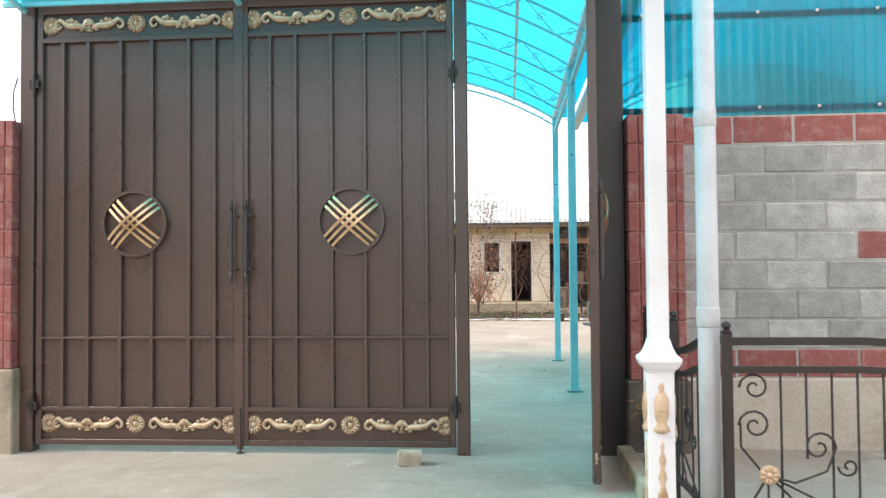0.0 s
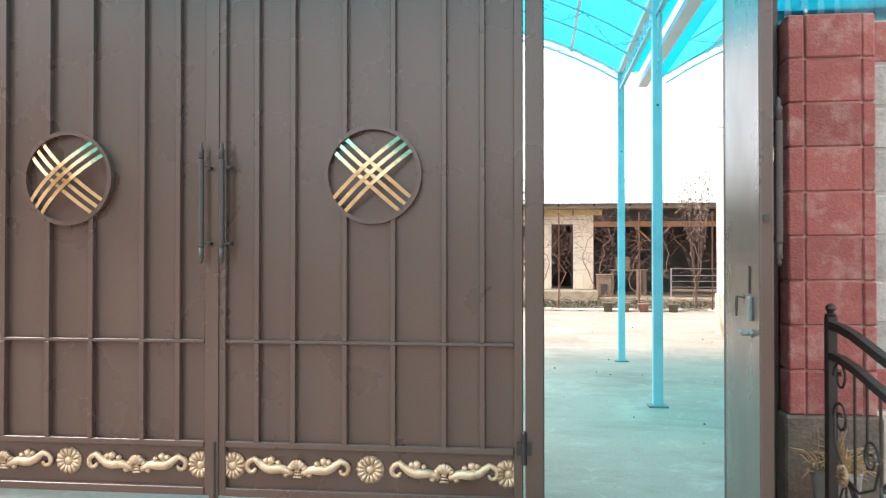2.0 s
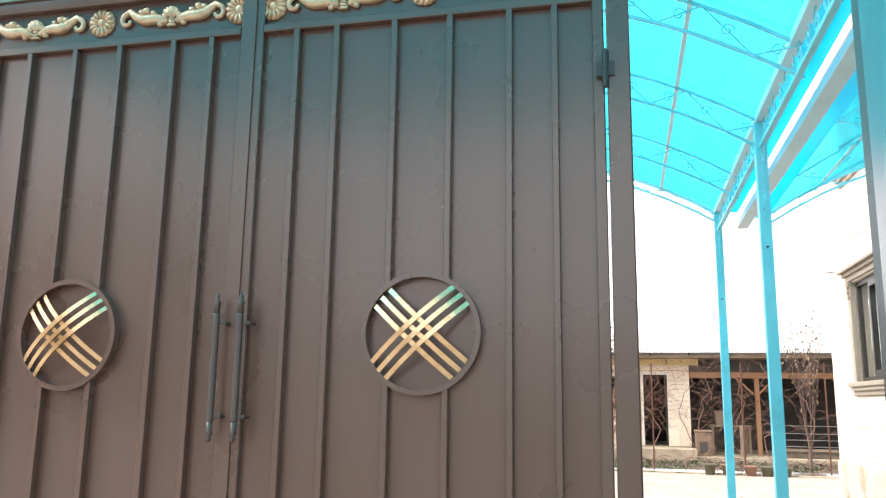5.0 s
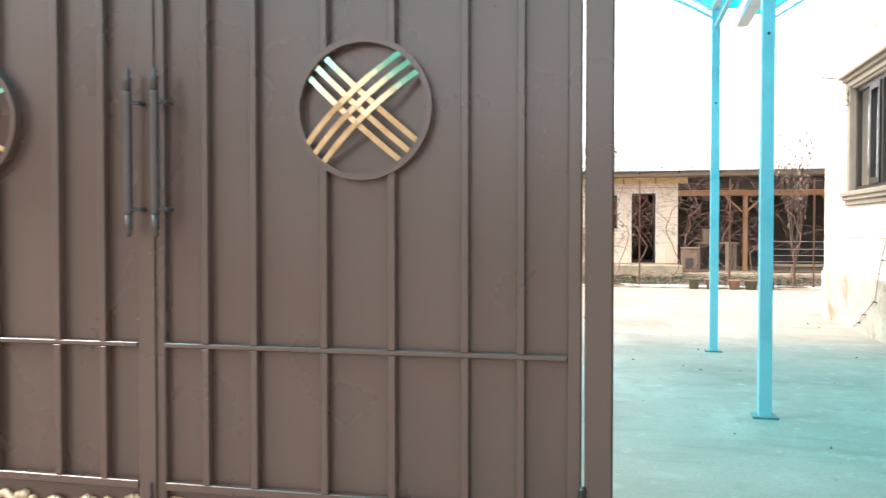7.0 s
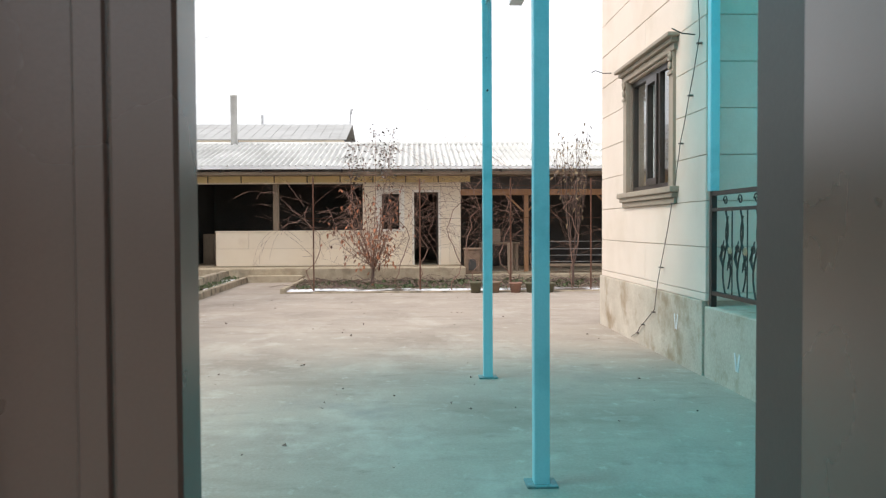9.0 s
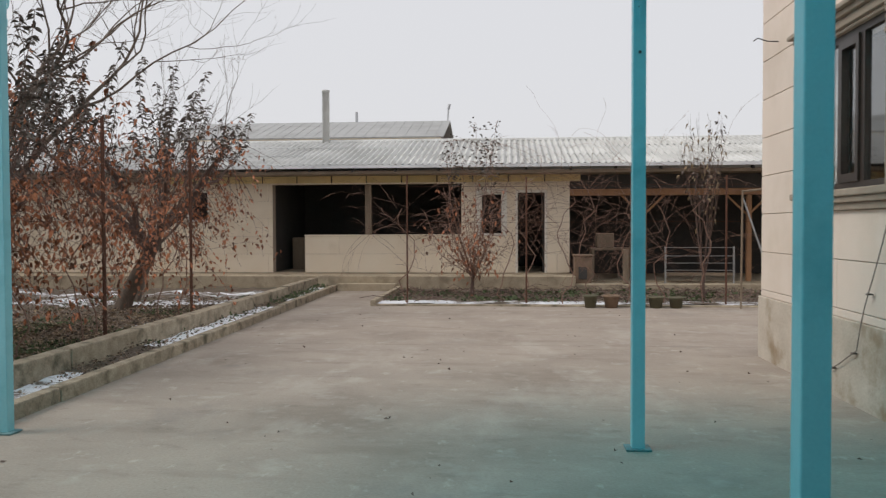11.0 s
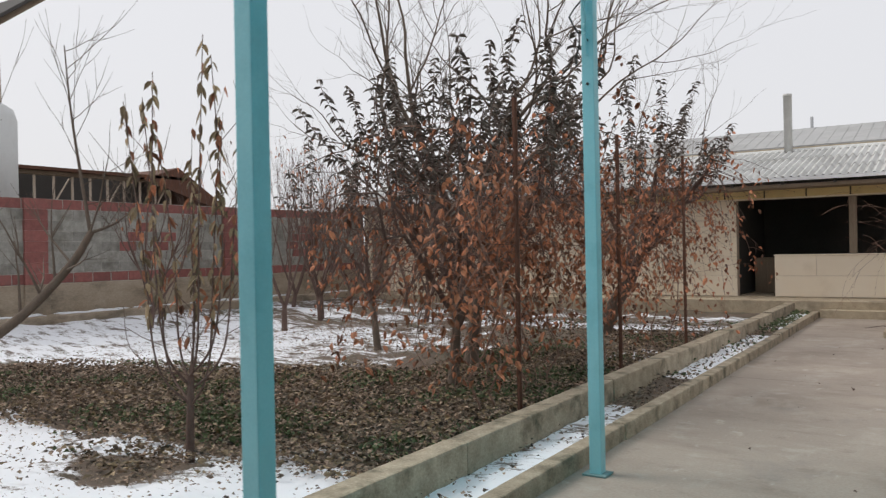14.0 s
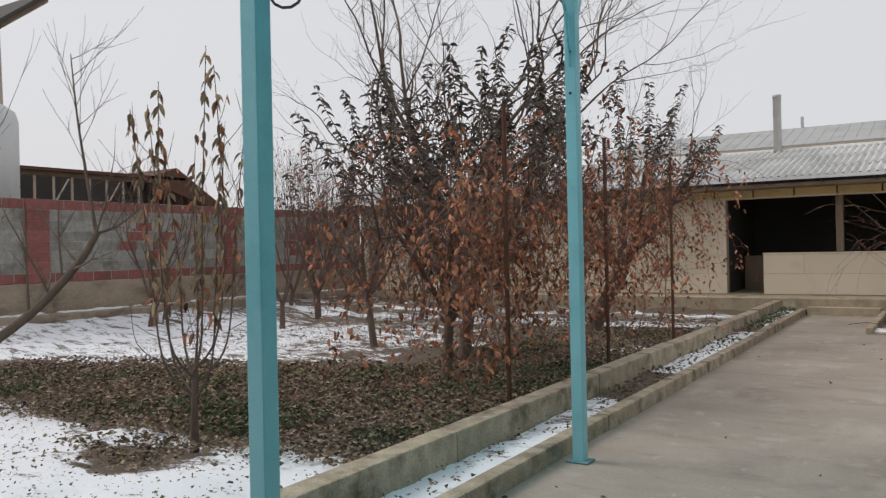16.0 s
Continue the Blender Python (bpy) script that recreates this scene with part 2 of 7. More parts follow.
DULL_ROOF = material("dull_grey_roofing", (0.33, 0.335, 0.335), (0.43, 0.43, 0.425), rough=0.8, scale=1.5, fine=40, bump=0.15, c3=(0.26, 0.255, 0.245), stain=0.5, stain_scale=1.0)
PALE_POLE = material("pale_peeled_timber", (0.45, 0.37, 0.3), (0.62, 0.54, 0.46), rough=0.85, scale=6, fine=50, bump=0.4, stretch=(1, 1, 0.2), c3=(0.3, 0.24, 0.19), stain=0.5, stain_scale=3)
PALE_TRIM = material("pale_painted_trim", (0.78, 0.74, 0.66), (0.86, 0.83, 0.76), rough=0.6, scale=5, fine=70, bump=0.1, c3=(0.6, 0.54, 0.45), stain=0.5, stain_scale=4)
WIRE_BROWN = material("weathered_brown_cable", (0.11, 0.085, 0.075), (0.17, 0.135, 0.12), rough=0.7, scale=20, fine=100, bump=0.05)
CABLE = material("black_cable", (0.015, 0.015, 0.016), (0.03, 0.03, 0.03), rough=0.6, scale=20, fine=100, bump=0.05)
STONE = material("beige_rubble", (0.38, 0.3, 0.22), (0.5, 0.42, 0.33), rough=0.9, scale=20, fine=120, bump=0.6)
SNOWMAT = material("old_snow", (0.74, 0.76, 0.8), (0.85, 0.87, 0.9), rough=0.75, scale=9, fine=80, bump=0.6)
GLASS = glass_material("window_glass", (0.85, 0.9, 0.9))
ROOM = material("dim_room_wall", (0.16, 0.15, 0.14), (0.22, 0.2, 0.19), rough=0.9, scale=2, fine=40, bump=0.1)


def garden_soil():
    """Dark soil and leaf mould with broken patches of old snow lying in bands."""
    m = material("garden_soil", (0.095, 0.07, 0.052), (0.165, 0.125, 0.095), rough=0.95, scale=5, fine=45, bump=0.9, c3=(0.065, 0.075, 0.035), stain=0.55, stain_scale=1.6)
    n, l = m.node_tree.nodes, m.node_tree.links
    b = n["Principled BSDF"]
    base = b.inputs["Base Color"].links[0].from_socket
    geo = n.new("ShaderNodeNewGeometry")
    at = n.new("ShaderNodeAttribute")
    at.attribute_name = "snow"
    big = n.new("ShaderNodeTexNoise")
    big.inputs["Scale"].default_value = 2.6
    big.inputs["Detail"].default_value = 9
    big.inputs["Roughness"].default_value = 0.8
    mp = n.new("ShaderNodeMapping")
    mp.inputs["Scale"].default_value = (0.75, 1.9, 1.0)
    l.new(geo.outputs["Position"], mp.inputs["Vector"])
    l.new(mp.outputs[0], big.inputs["Vector"])
    s = n.new("ShaderNodeMath")
    s.operation = "ADD"
    l.new(big.outputs["Fac"], s.inputs[0])
    l.new(at.outputs["Fac"], s.inputs[1])
    r = n.new("ShaderNodeMapRange")
    r.inputs["From Min"].default_value = 0.96
    r.inputs["From Max"].default_value = 1.03
    l.new(s.outputs[0], r.inputs["Value"])
    mix = n.new("ShaderNodeMixRGB")
    mix.inputs[2].default_value = (0.8, 0.82, 0.86, 1)
    l.new(r.outputs[0], mix.inputs[0])
    l.new(base, mix.inputs[1])
    l.new(mix.outputs[0], b.inputs["Base Color"])
    return m


SOIL = garden_soil()


def yard_concrete():
    """Old poured concrete: brown water stains, pale worn patches, swept streaks and dark specks."""
    m = material("yard_concrete", (0.29, 0.24, 0.198), (0.42, 0.355, 0.298), rough=0.85, scale=0.9, fine=55, bump=0.5, c3=(0.19, 0.15, 0.118), stain=0.6, stain_scale=0.55)
    n, l = m.node_tree.nodes, m.node_tree.links
    b = n["Principled BSDF"]
    geo = n.new("ShaderNodeNewGeometry")
    colour = b.inputs["Base Color"].links[0].from_socket
    for scale, lo, hi, amount, tint, st, rot in ((2.2, 0.56, 0.7, 0.5, (0.52, 0.475, 0.42), (1, 1, 1), 0), (1.6, 0.52, 0.66, 0.36, (0.2, 0.155, 0.12), (0.5, 1.6, 1), 0.7), (3.1, 0.56, 0.7, 0.25, (0.5, 0.45, 0.39), (0.7, 1.3, 1), 0.75),
                                            (1.1, 0.54, 0.66, 0.35, (0.52, 0.475, 0.42), (1.1, 0.5, 1), -0.6), (26, 0.64, 0.72, 0.6, (0.13, 0.11, 0.09), (1, 1, 1), 0), (7, 0.6, 0.7, 0.45, (0.56, 0.51, 0.45), (1, 0.6, 1), 0.4), (5, 0.58, 0.7, 0.4, (0.17, 0.135, 0.11), (0.6, 1, 1), 0.9), (0.9, 0.6, 0.72, 0.5, (0.2, 0.18, 0.17), (0.9, 1.0, 1), 1.1)):
        mp = n.new("ShaderNodeMapping")
        mp.inputs["Scale"].default_value = st
        mp.inputs["Rotation"].default_value = (0, 0, rot)
        l.new(geo.outputs["Position"], mp.inputs["Vector"])
        t = n.new("ShaderNodeTexNoise")
        t.inputs["Scale"].default_value = scale
        t.inputs["Detail"].default_value = 8
        t.inputs["Roughness"].default_value = 0.65
        l.new(mp.outputs[0], t.inputs["Vector"])
        r = n.new("ShaderNodeMapRange")
        r.inputs["From Min"].default_value = lo
        r.inputs["From Max"].default_value = hi
        r.inputs["To Max"].default_value = amount
        l.new(t.outputs["Fac"], r.inputs["Value"])
        x = n.new("ShaderNodeMixRGB")
        x.inputs[2].default_value = (*tint, 1)
        l.new(r.outputs[0], x.inputs[0])
        l.new(colour, x.inputs[1])
        colour = x.outputs[0]
    l.new(colour, b.inputs["Base Color"])
    return m


CONCRETE = yard_concrete()


# ---- building helpers ----
def box(bm, x0, x1, y0, y1, z0, z1, m=None):
    r = bmesh.ops.create_cube(bm, size=1.0)
    t = Matrix.Translation(((x0 + x1) / 2, (y0 + y1) / 2, (z0 + z1) / 2)) @ Matrix.Diagonal((abs(x1 - x0), abs(y1 - y0), abs(z1 - z0), 1))
    bmesh.ops.transform(bm, matrix=(m @ t) if m else t, verts=r["verts"])
    return r["verts"]


def boxes(*dims):
    bm = bmesh.new()
    for d in dims:
        box(bm, *d)
    return bm


def bevelled(bm, w=0.005, seg=1):
    bmesh.ops.bevel(bm, geom=[e for e in bm.edges if e.is_manifold], offset=w, segments=seg, affect="EDGES", profile=0.6, clamp_overlap=True)
    return bm


def tube(bm, pts, radii, sides=6, cap=True):
    """A tube along a line of points; radii is one number or one a point."""
    pts = [Vector(p) for p in pts]
    if not isinstance(radii, (list, tuple)):
        radii = [radii] * len(pts)
    rings, ref = [], None
    for i, p in enumerate(pts):
        d = (pts[min(i + 1, len(pts) - 1)] - pts[max(i - 1, 0)])
        d = d.normalized() if d.length > 1e-9 else Vector((0, 0, 1))
        if ref is None or abs(ref.dot(d)) > 0.97:
            ref = d.orthogonal().normalized()
        u = (ref - d * ref.dot(d)).normalized()
        ref = u
        v = d.cross(u)
        rings.append([bm.verts.new(p + (u * math.cos(2 * math.pi * k / sides) + v * math.sin(2 * math.pi * k / sides)) * radii[i]) for k in range(sides)])
    for a, b in zip(rings, rings[1:]):
        for k in range(sides):
            bm.faces.new((a[k], a[(k + 1) % sides], b[(k + 1) % sides], b[k]))
    if cap:
        bm.faces.new(rings[0][::-1])
        bm.faces.new(rings[-1])


def lathe(bm, profile, at=(0, 0, 0), sides=16, axis=None):
    """Turns a profile of (radius, height) round the z axis through at, or through the pose axis."""
    m = axis if axis else Matrix.Translation(at)
    rings = [[bm.verts.new(m @ Vector((r * math.cos(2 * math.pi * k / sides), r * math.sin(2 * math.pi * k / sides), z))) for k in range(sides)] for r, z in profile]
    for a, b in zip(rings, rings[1:]):
        for k in range(sides):
            bm.faces.new((a[k], a[(k + 1) % sides], b[(k + 1) % sides], b[k]))
    bm.faces.new(rings[0][::-1])
    bm.faces.new(rings[-1])


def mesh_of(name, bm, mat, smooth=False):
    me = bpy.data.meshes.new(name)
    bmesh.ops.recalc_face_normals(bm, faces=bm.faces)
    bm.to_mesh(me)
    bm.free()
    if mat:
        me.materials.append(mat)
    if smooth:
        for p in me.polygons:
            p.use_smooth = True
    return me


def part(name, bm, mat, parent=None, label="", smooth=False):
    ob = new(name, mesh_of(name, bm, mat, smooth))
    if parent:
        ob.parent = parent
    if label:
        ob["label"] = label
    return ob


def thing(name, label, category, group="", kind="", at=None):
    ob = new(name)
    if at:
        ob.matrix_basis = at
    return tagged(ob, label, category, group, kind)


def piece(name, me, parent, m):
    ob = new(name, me)
    ob.parent = parent
    ob.matrix_basis = m
    return ob


def solid(name, bm, mat, label, category, kind="structure", smooth=False):
    ob = part(name, bm, mat, None, "", smooth)
    return tagged(ob, label, category, "", kind)

# ---- ground, yard, kerbs ----
def grid_sheet(x0, x1, y0, y1, z, step, rough=0.0, seed=0.0):
    bm = bmesh.new()
    nx, ny = max(1, round((x1 - x0) / step)), max(1, round((y1 - y0) / step))
    vs = [[bm.verts.new((x0 + (x1 - x0) * i / nx, y0 + (y1 - y0) * j / ny, z)) for i in range(nx + 1)] for j in range(ny + 1)]
    for j in range(ny):
        for i in range(nx):
            bm.faces.new((vs[j][i], vs[j][i + 1], vs[j + 1][i + 1], vs[j + 1][i]))
    if rough:
        for v in bm.verts:
            v.co.z += rough * noise.noise(Vector((v.co.x * 1.3 + seed, v.co.y * 1.3, seed))) + 0.5 * rough * noise.noise(Vector((v.co.x * 5, v.co.y * 5, seed)))
    return bm


EARTH = material("bare_earth", (0.16, 0.13, 0.1), (0.25, 0.21, 0.17), rough=0.95, scale=0.6, fine=12, bump=0.5, c3=(0.6, 0.6, 0.62), stain=0.5, stain_scale=0.2)
solid("ground", boxes((-600, 600, -600, 600, -0.4, -0.12)), EARTH, "bare winter earth reaching to the horizon", "ground")
solid("pavement", boxes((-30, 30, -9, 5.7, -0.3, 0.0)), CONCRETE, "pale dusty concrete apron before the gate", "pavement")
solid("yard_slab", boxes((-3.42, 12, 5.7, 16.096, -0.3, 0.0), (-3.42, 12, 16.104, 20.75, -0.3, 0.0), (-3.42, -2.1, 20.75, 24.2, -0.3, 0.0)), CONCRETE, "stained grey-brown concrete yard slab with puddle marks", "pavement")

def bump_at(v, c, w):
    return math.exp(-((v - c) / w) ** 2)


def ease(v, a, b):
    u = min(1.0, max(0.0, (v - a) / (b - a)))
    return u * u * (3 - 2 * u)


# garden bed west of the yard, with snow weights stored on its points
def garden_sheet(name, x0, x1, y0, y1, z, step, rough, rule, label):
    bm = grid_sheet(x0, x1, y0, y1, z, step, rough, 3.0)
    for v in bm.verts:
        v.co.z += 0.2 * ease(-v.co.x, 11.3, 15.3)
    ob = solid(name, bm, SOIL, label, "garden bed")
    me = ob.data
    a = me.attributes.new("snow", "FLOAT", "POINT")
    for i, v in enumerate(me.vertices):
        a.data[i].value = rule(v.co.x, v.co.y)
    for p in me.polygons:
        p.use_smooth = True
    return ob


def garden_snow(x, y):
    """Snow lies thick by the south end, again in a broad belt past the leaf-covered strip, and thin and streaky under the trees."""
    y += 0.55 * noise.noise(Vector((x * 0.7, y * 0.7, 1.0))) + 0.3 * noise.noise(Vector((x * 2.3, y * 2.3, 4.0)))
    near = (1 - ease(y, 10.75, 11.35 + 0.06 * (x + 9))) * (1 - 0.8 * bump_at(x, -5.9, 0.5) * bump_at(y, 10.4, 0.3))
    far_edge = 14.0 + 0.32 * (x + 7.7)
    far = ease(y, far_edge - 0.25, far_edge + 0.5) * (1 - ease(x, -7.6, -6.2))
    far *= 1 - 0.35 * ease(y, 17.5, 20.0)
    streak = 0.37 * bump_at(y, 17.1, 0.7) + 0.38 * bump_at(y, 20.6, 1.1) + 0.33 * bump_at(y, 22.6, 0.7)
    return 0.16 + max(0.46 * near, 0.385 * far * (1 - 0.2 * ease(x, -10.5, -7.5)), streak)


garden_sheet("garden_bed", -15.45, -3.72, 5.9, 24.3, 0.04, 0.16, 0.09, garden_snow, "dark leaf-strewn garden soil with patches of old snow")
strip = garden_sheet("kerb_strip_bed", -3.86, -3.54, 5.9, 24.2, 0.085, 0.08, 0.035, lambda x, y: 0.61 + 0.08 * math.sin(y * 0.9) - (0.28 if 13.6 < y < 15.2 or 19.5 < y < 20.6 else 0), "narrow strip of soil and snow between two kerbs")
garden_sheet("front_bed", -2.0, 9.0, 20.9, 24.25, 0.03, 0.12, 0.025, lambda x, y: (0.56 if x < -0.6 else 0.49 if 0.9 < x < 2.4 else 0.4) * (1 - ease(y, 21.25, 22.0)) + 0.08, "leafy bed with melting snow before the cream building")


def kerb_run(name, x0, x1, y0, y1, z0, z1, length, label):
    run = thing(name, label, "kerb", kind="structure")
    along_y = (y1 - y0) > (x1 - x0)
    span = (y1 - y0) if along_y else (x1 - x0)
    n = max(1, round(span / length))
    w = (x1 - x0) if along_y else (y1 - y0)
    dims = (w, span / n - 0.006) if along_y else (span / n - 0.006, w)
    bm = boxes((-dims[0] / 2, dims[0] / 2, -dims[1] / 2, dims[1] / 2, z0, z1))
    bevelled(bm, 0.016, 2)
    me = mesh_of("kerb_stone", bm, KERB)
    rnd = random.Random(5)
    for i in range(n):
        c = (i + 0.5) * span / n
        p = ((x0 + x1) / 2, y0 + c) if along_y else (x0 + c, (y0 + y1) / 2)
        piece("kerb_stone", me, run, pose(p[0] + rnd.uniform(-0.008, 0.008), p[1], rnd.uniform(-0.008, 0.008), 0, 0, rnd.uniform(-0.3, 0.3)))
    return run


k1 = kerb_run("kerb_1", -3.54, -3.42, 5.9, 24.2, -0.2, 0.12, 2.2, "low worn concrete kerb along the yard slab")
k2 = kerb_run("kerb_2", -4.03, -3.86, 5.9, 24.2, -0.2, 0.28, 2.6, "raised mossy concrete kerb holding the garden soil")
SKEW = Matrix.Translation((-3.42, 24, 0)) @ pose(0, 0, 0, 0, 0, 0.85) @ Matrix.Translation((3.42, -24, 0))
for ob in (k1, k2, strip):
    ob.matrix_basis = SKEW
kerb_run("kerb_3", -2.1, -2.0, 20.75, 24.2, -0.2, 0.1, 1.8, "low concrete kerb beside the path to the building")
kerb_run("kerb_4", -2.0, 9.0, 20.75, 20.9, -0.2, 0.025, 2.5, "flush concrete edging of the planted bed")

# unseen walls, taller to the west, added to darken reflections in the gate
solid("wall_unseen_street", bevelled(boxes((-7.6, 30, -8.9, -8.6, -0.2, 2.7), (-30, -7.604, -8.9, -8.6, -0.2, 6.2)), 0.02), PLINTH, "unseen plain walls added to block low sky from the gate's reflections", "wall")

# ---- block walls ----
BLOCK_L, BLOCK_H = 0.405, 0.2


def block_mesh(name, mat, length, depth=0.19):
    bm = boxes((-length / 2 + 0.006, length / 2 - 0.006, -depth / 2, depth / 2, 0.006, BLOCK_H - 0.006))
    bevelled(bm, 0.008)
    rnd = random.Random(int(length * 1000))
    for v in bm.verts:
        v.co += Vector((rnd.uniform(-0.002, 0.002), rnd.uniform(-0.003, 0.003), rnd.uniform(-0.002, 0.002)))
    return mesh_of(name, bm, mat)


def block_wall(name, label, m, length, courses, z0, z_foot, is_red, depth=0.2, mats=(GREY_BLOCK, RED_BLOCK)):
    """A block wall along the local x axis of the pose m: foundation, mortar core and single blocks."""
    wall = thing(name, label, "wall", kind="structure", at=m)
    part("foundation", bevelled(boxes((0, length, -depth / 2 - 0.03, depth / 2 + 0.03, z_foot, z0)), 0.01), FOOTING if length > 15 else PLINTH, wall, "rough stained concrete footing")
    part("mortar_bed", boxes((0.003, length - 0.003, -depth / 2 + 0.012, depth / 2 - 0.012, z0, z0 + courses * BLOCK_H)), MORTAR if length < 15 else mats[0], wall)
    full = {r: block_mesh("block", mats[r], BLOCK_L) for r in (0, 1)}
    rnd = random.Random(11)
    cut = {}
    for c in range(courses):
        x = -BLOCK_L / 2 if c % 2 else 0.0
        while x < length - 0.03:
            a, b = max(x, 0.0), min(x + BLOCK_L, length)
            if b - a > 0.06:
                red = 1 if is_red((a + b) / 2, c) else 0
                me = full[red]
                if b - a < BLOCK_L - 0.01:
                    key = (red, round(b - a, 2))
                    if key not in cut:
                        cut[key] = block_mesh("block", mats[red], key[1])
                    me = cut[key]
                piece("block", me, wall, pose((a + b) / 2, rnd.uniform(-0.004, 0.004), z0 + c * BLOCK_H, 0, 0, rnd.uniform(-0.35, 0.35)))
            x += BLOCK_L
    return wall


def front_red(x, c):
    return c == 8 or c == 0 or (c == 4 and 1.2 < x < 2.1) or (c in (3, 5) and 1.4 < x < 1.9) or (4.1 < x < 4.5)


block_wall("wall_front_east", "grey block wall with red painted band courses", pose(1.645, 5.915, 0), 7.0, 9, 0.53, -0.25, front_red)


def pillar(name, x0, x1, y0, y1, z0, courses, label, mat=RED_BLOCK, foot=FOOTING):
    p = thing(name, label, "pillar", kind="structure")
    part("mortar_bed", boxes((x0 + 0.012, x1 - 0.012, y0 + 0.012, y1 - 0.012, -0.2, z0 + courses * BLOCK_H - 0.004)), RED_JOINT, p)
    part("foundation", bevelled(boxes((x0 - 0.02, x1 + 0.02, y0 - 0.02, y1 + 0.02, -0.2, z0)), 0.01), foot, p)
    w, side = x1 - x0, 0.075
    rnd = random.Random(3)
    made = {}
    for c in range(courses):
        for k, (a, b) in enumerate(((x0, x0 + side), (x0 + side, x1 - side * 0.8), (x1 - side * 0.8, x1))):
            key = round(b - a, 3)
            if key not in made:
                bm = boxes((-key / 2 + 0.002, key / 2 - 0.002, -(y1 - y0) / 2, (y1 - y0) / 2, 0.003, BLOCK_H - 0.003))
                bevelled(bm, 0.007)
                for v in bm.verts:
                    v.co += 0.004 * noise.noise_vector(v.co * 17 + Vector((key * 9, 0, 0)))
                made[key] = mesh_of("block", bm, mat)
            piece("block", made[key], p, pose((a + b) / 2, (y0 + y1) / 2 + rnd.uniform(-0.004, 0.004), z0 + c * BLOCK_H))
    return p


pillar("pillar_east", 1.31, 1.69, 5.68, 6.02, 0.53, 9, "red painted block pillar beside the wicket gate", foot=DIRTY_FOOT)
pillar("pillar_west", -3.42, -3.06, 5.68, 6.02, 0.6, 9, "red painted block pillar beside the double gate")
block_wall("wall_front_west", "grey block wall with red painted band courses", pose(-15.6, 5.92, 0), 12.15, 9, 0.6, -0.25, lambda x, c: c in (0, 8))


def garden_red(x, c):
    k = (x - 9.1) % 4.75
    if c in (0, 7):
        return True
    off = abs(k - 2.76)
    return (c in (2, 5) and off < 0.21) or (c in (3, 4) and 0.15 < off < 0.56)


block_wall("wall_garden_west", "long grey block garden wall with red piers and diamonds", pose(-15.6, 6.02, 0, 0, 0, 90), 19.1, 8, 0.97, -0.2, garden_red, mats=(OLD_GREY, OLD_RED))
for i in range(3):
    pillar("wall_pier_%d" % (i + 1), -15.72, -15.44, 10.4 + 4.75 * i, 10.85 + 4.75 * i, 0.97, 8, "red painted block pier of the garden wall", OLD_RED)
solid("wall_footing_step", bevelled(boxes((-15.47, -15.12, 6.02, 24.3, -0.2, 0.4)), 0.02), FOOTING, "rough concrete footing step along the garden wall", "footing")

def snow_ledge(x0, x1, y0, y1, z, seed, fill):
    """Broken ridges of old snow lying along a ledge."""
    rnd = random.Random(seed)
    bm = bmesh.new()
    y = y0
    while y < y1:
        ln = rnd.uniform(0.25, 1.5)
        if rnd.random() < fill:
            n = max(4, int(ln / 0.09))
            pts = [(rnd.uniform(x0, x1), y + ln * i / n, z + rnd.uniform(-0.004, 0.008)) for i in range(n + 1)]
            tube(bm, pts, [0.004] + [rnd.uniform(0.014, 0.036) for _ in range(n - 1)] + [0.004], 6)
        y += ln + rnd.uniform(0.05, 0.4)
    return bm


for k, (x0, x1, z, fill) in enumerate(((-15.44, -15.38, 0.41, 0.6), (-15.3, -15.16, 0.405, 0.55))):
    ob = part("snow_ridge", snow_ledge(x0, x1, 7.0, 24.0, z, 31 + k, fill), SNOWMAT, None, "", True)
    tagged(ob, "thin broken ridges of old snow on the wall footing", "snow", kind="stuff")

# turquoise sheet screen on top of the front wall
def corrugated(x0, x1, y, z0, z1, pitch, amp, thick=0.003):
    bm = bmesh.new()
    n = int((x1 - x0) / (pitch / 4))
    rows = []
    for z in (z0, z1):
        rows.append([bm.verts.new((x0 + (x1 - x0) * i / n, y + amp * math.sin(i * math.pi / 2), z)) for i in range(n + 1)])
    for i in range(n):
        bm.faces.new((rows[0][i], rows[0][i + 1], rows[1][i + 1], rows[1][i]))
    return bm


screen = thing("wall_screen", "turquoise corrugated plastic screen above the block wall", "screen", kind="structure")
part("sheet", corrugated(1.3, 8.6, 5.88, 2.31, 3.6, 0.075, 0.009), POLY, screen)
for z in (2.395, 3.06):
    part("rail", bevelled(boxes((1.24, 8.6, 5.91, 5.945, z - 0.02, z + 0.02)), 0.003), IRON, screen)
for x in (1.26, 3.2, 5.4, 7.6):
    part("upright", boxes((x, x + 0.04, 5.947, 5.985, 2.3, 3.6)), IRON, screen)
bm = bmesh.new()
for z in (2.395, 3.06):
    for i in range(18):
        lathe(bm, [(0.012, 0), (0.012, 0.005), (0.005, 0.009)], sides=6, axis=pose(1.45 + i * 0.4, 5.872, z, 90, 0, 0))
part("screw_heads", bm, GALV, screen)

# ---- gates ----
GATE_Y = 5.79
Z_BOT, Z_TOP = 0.05, 3.24


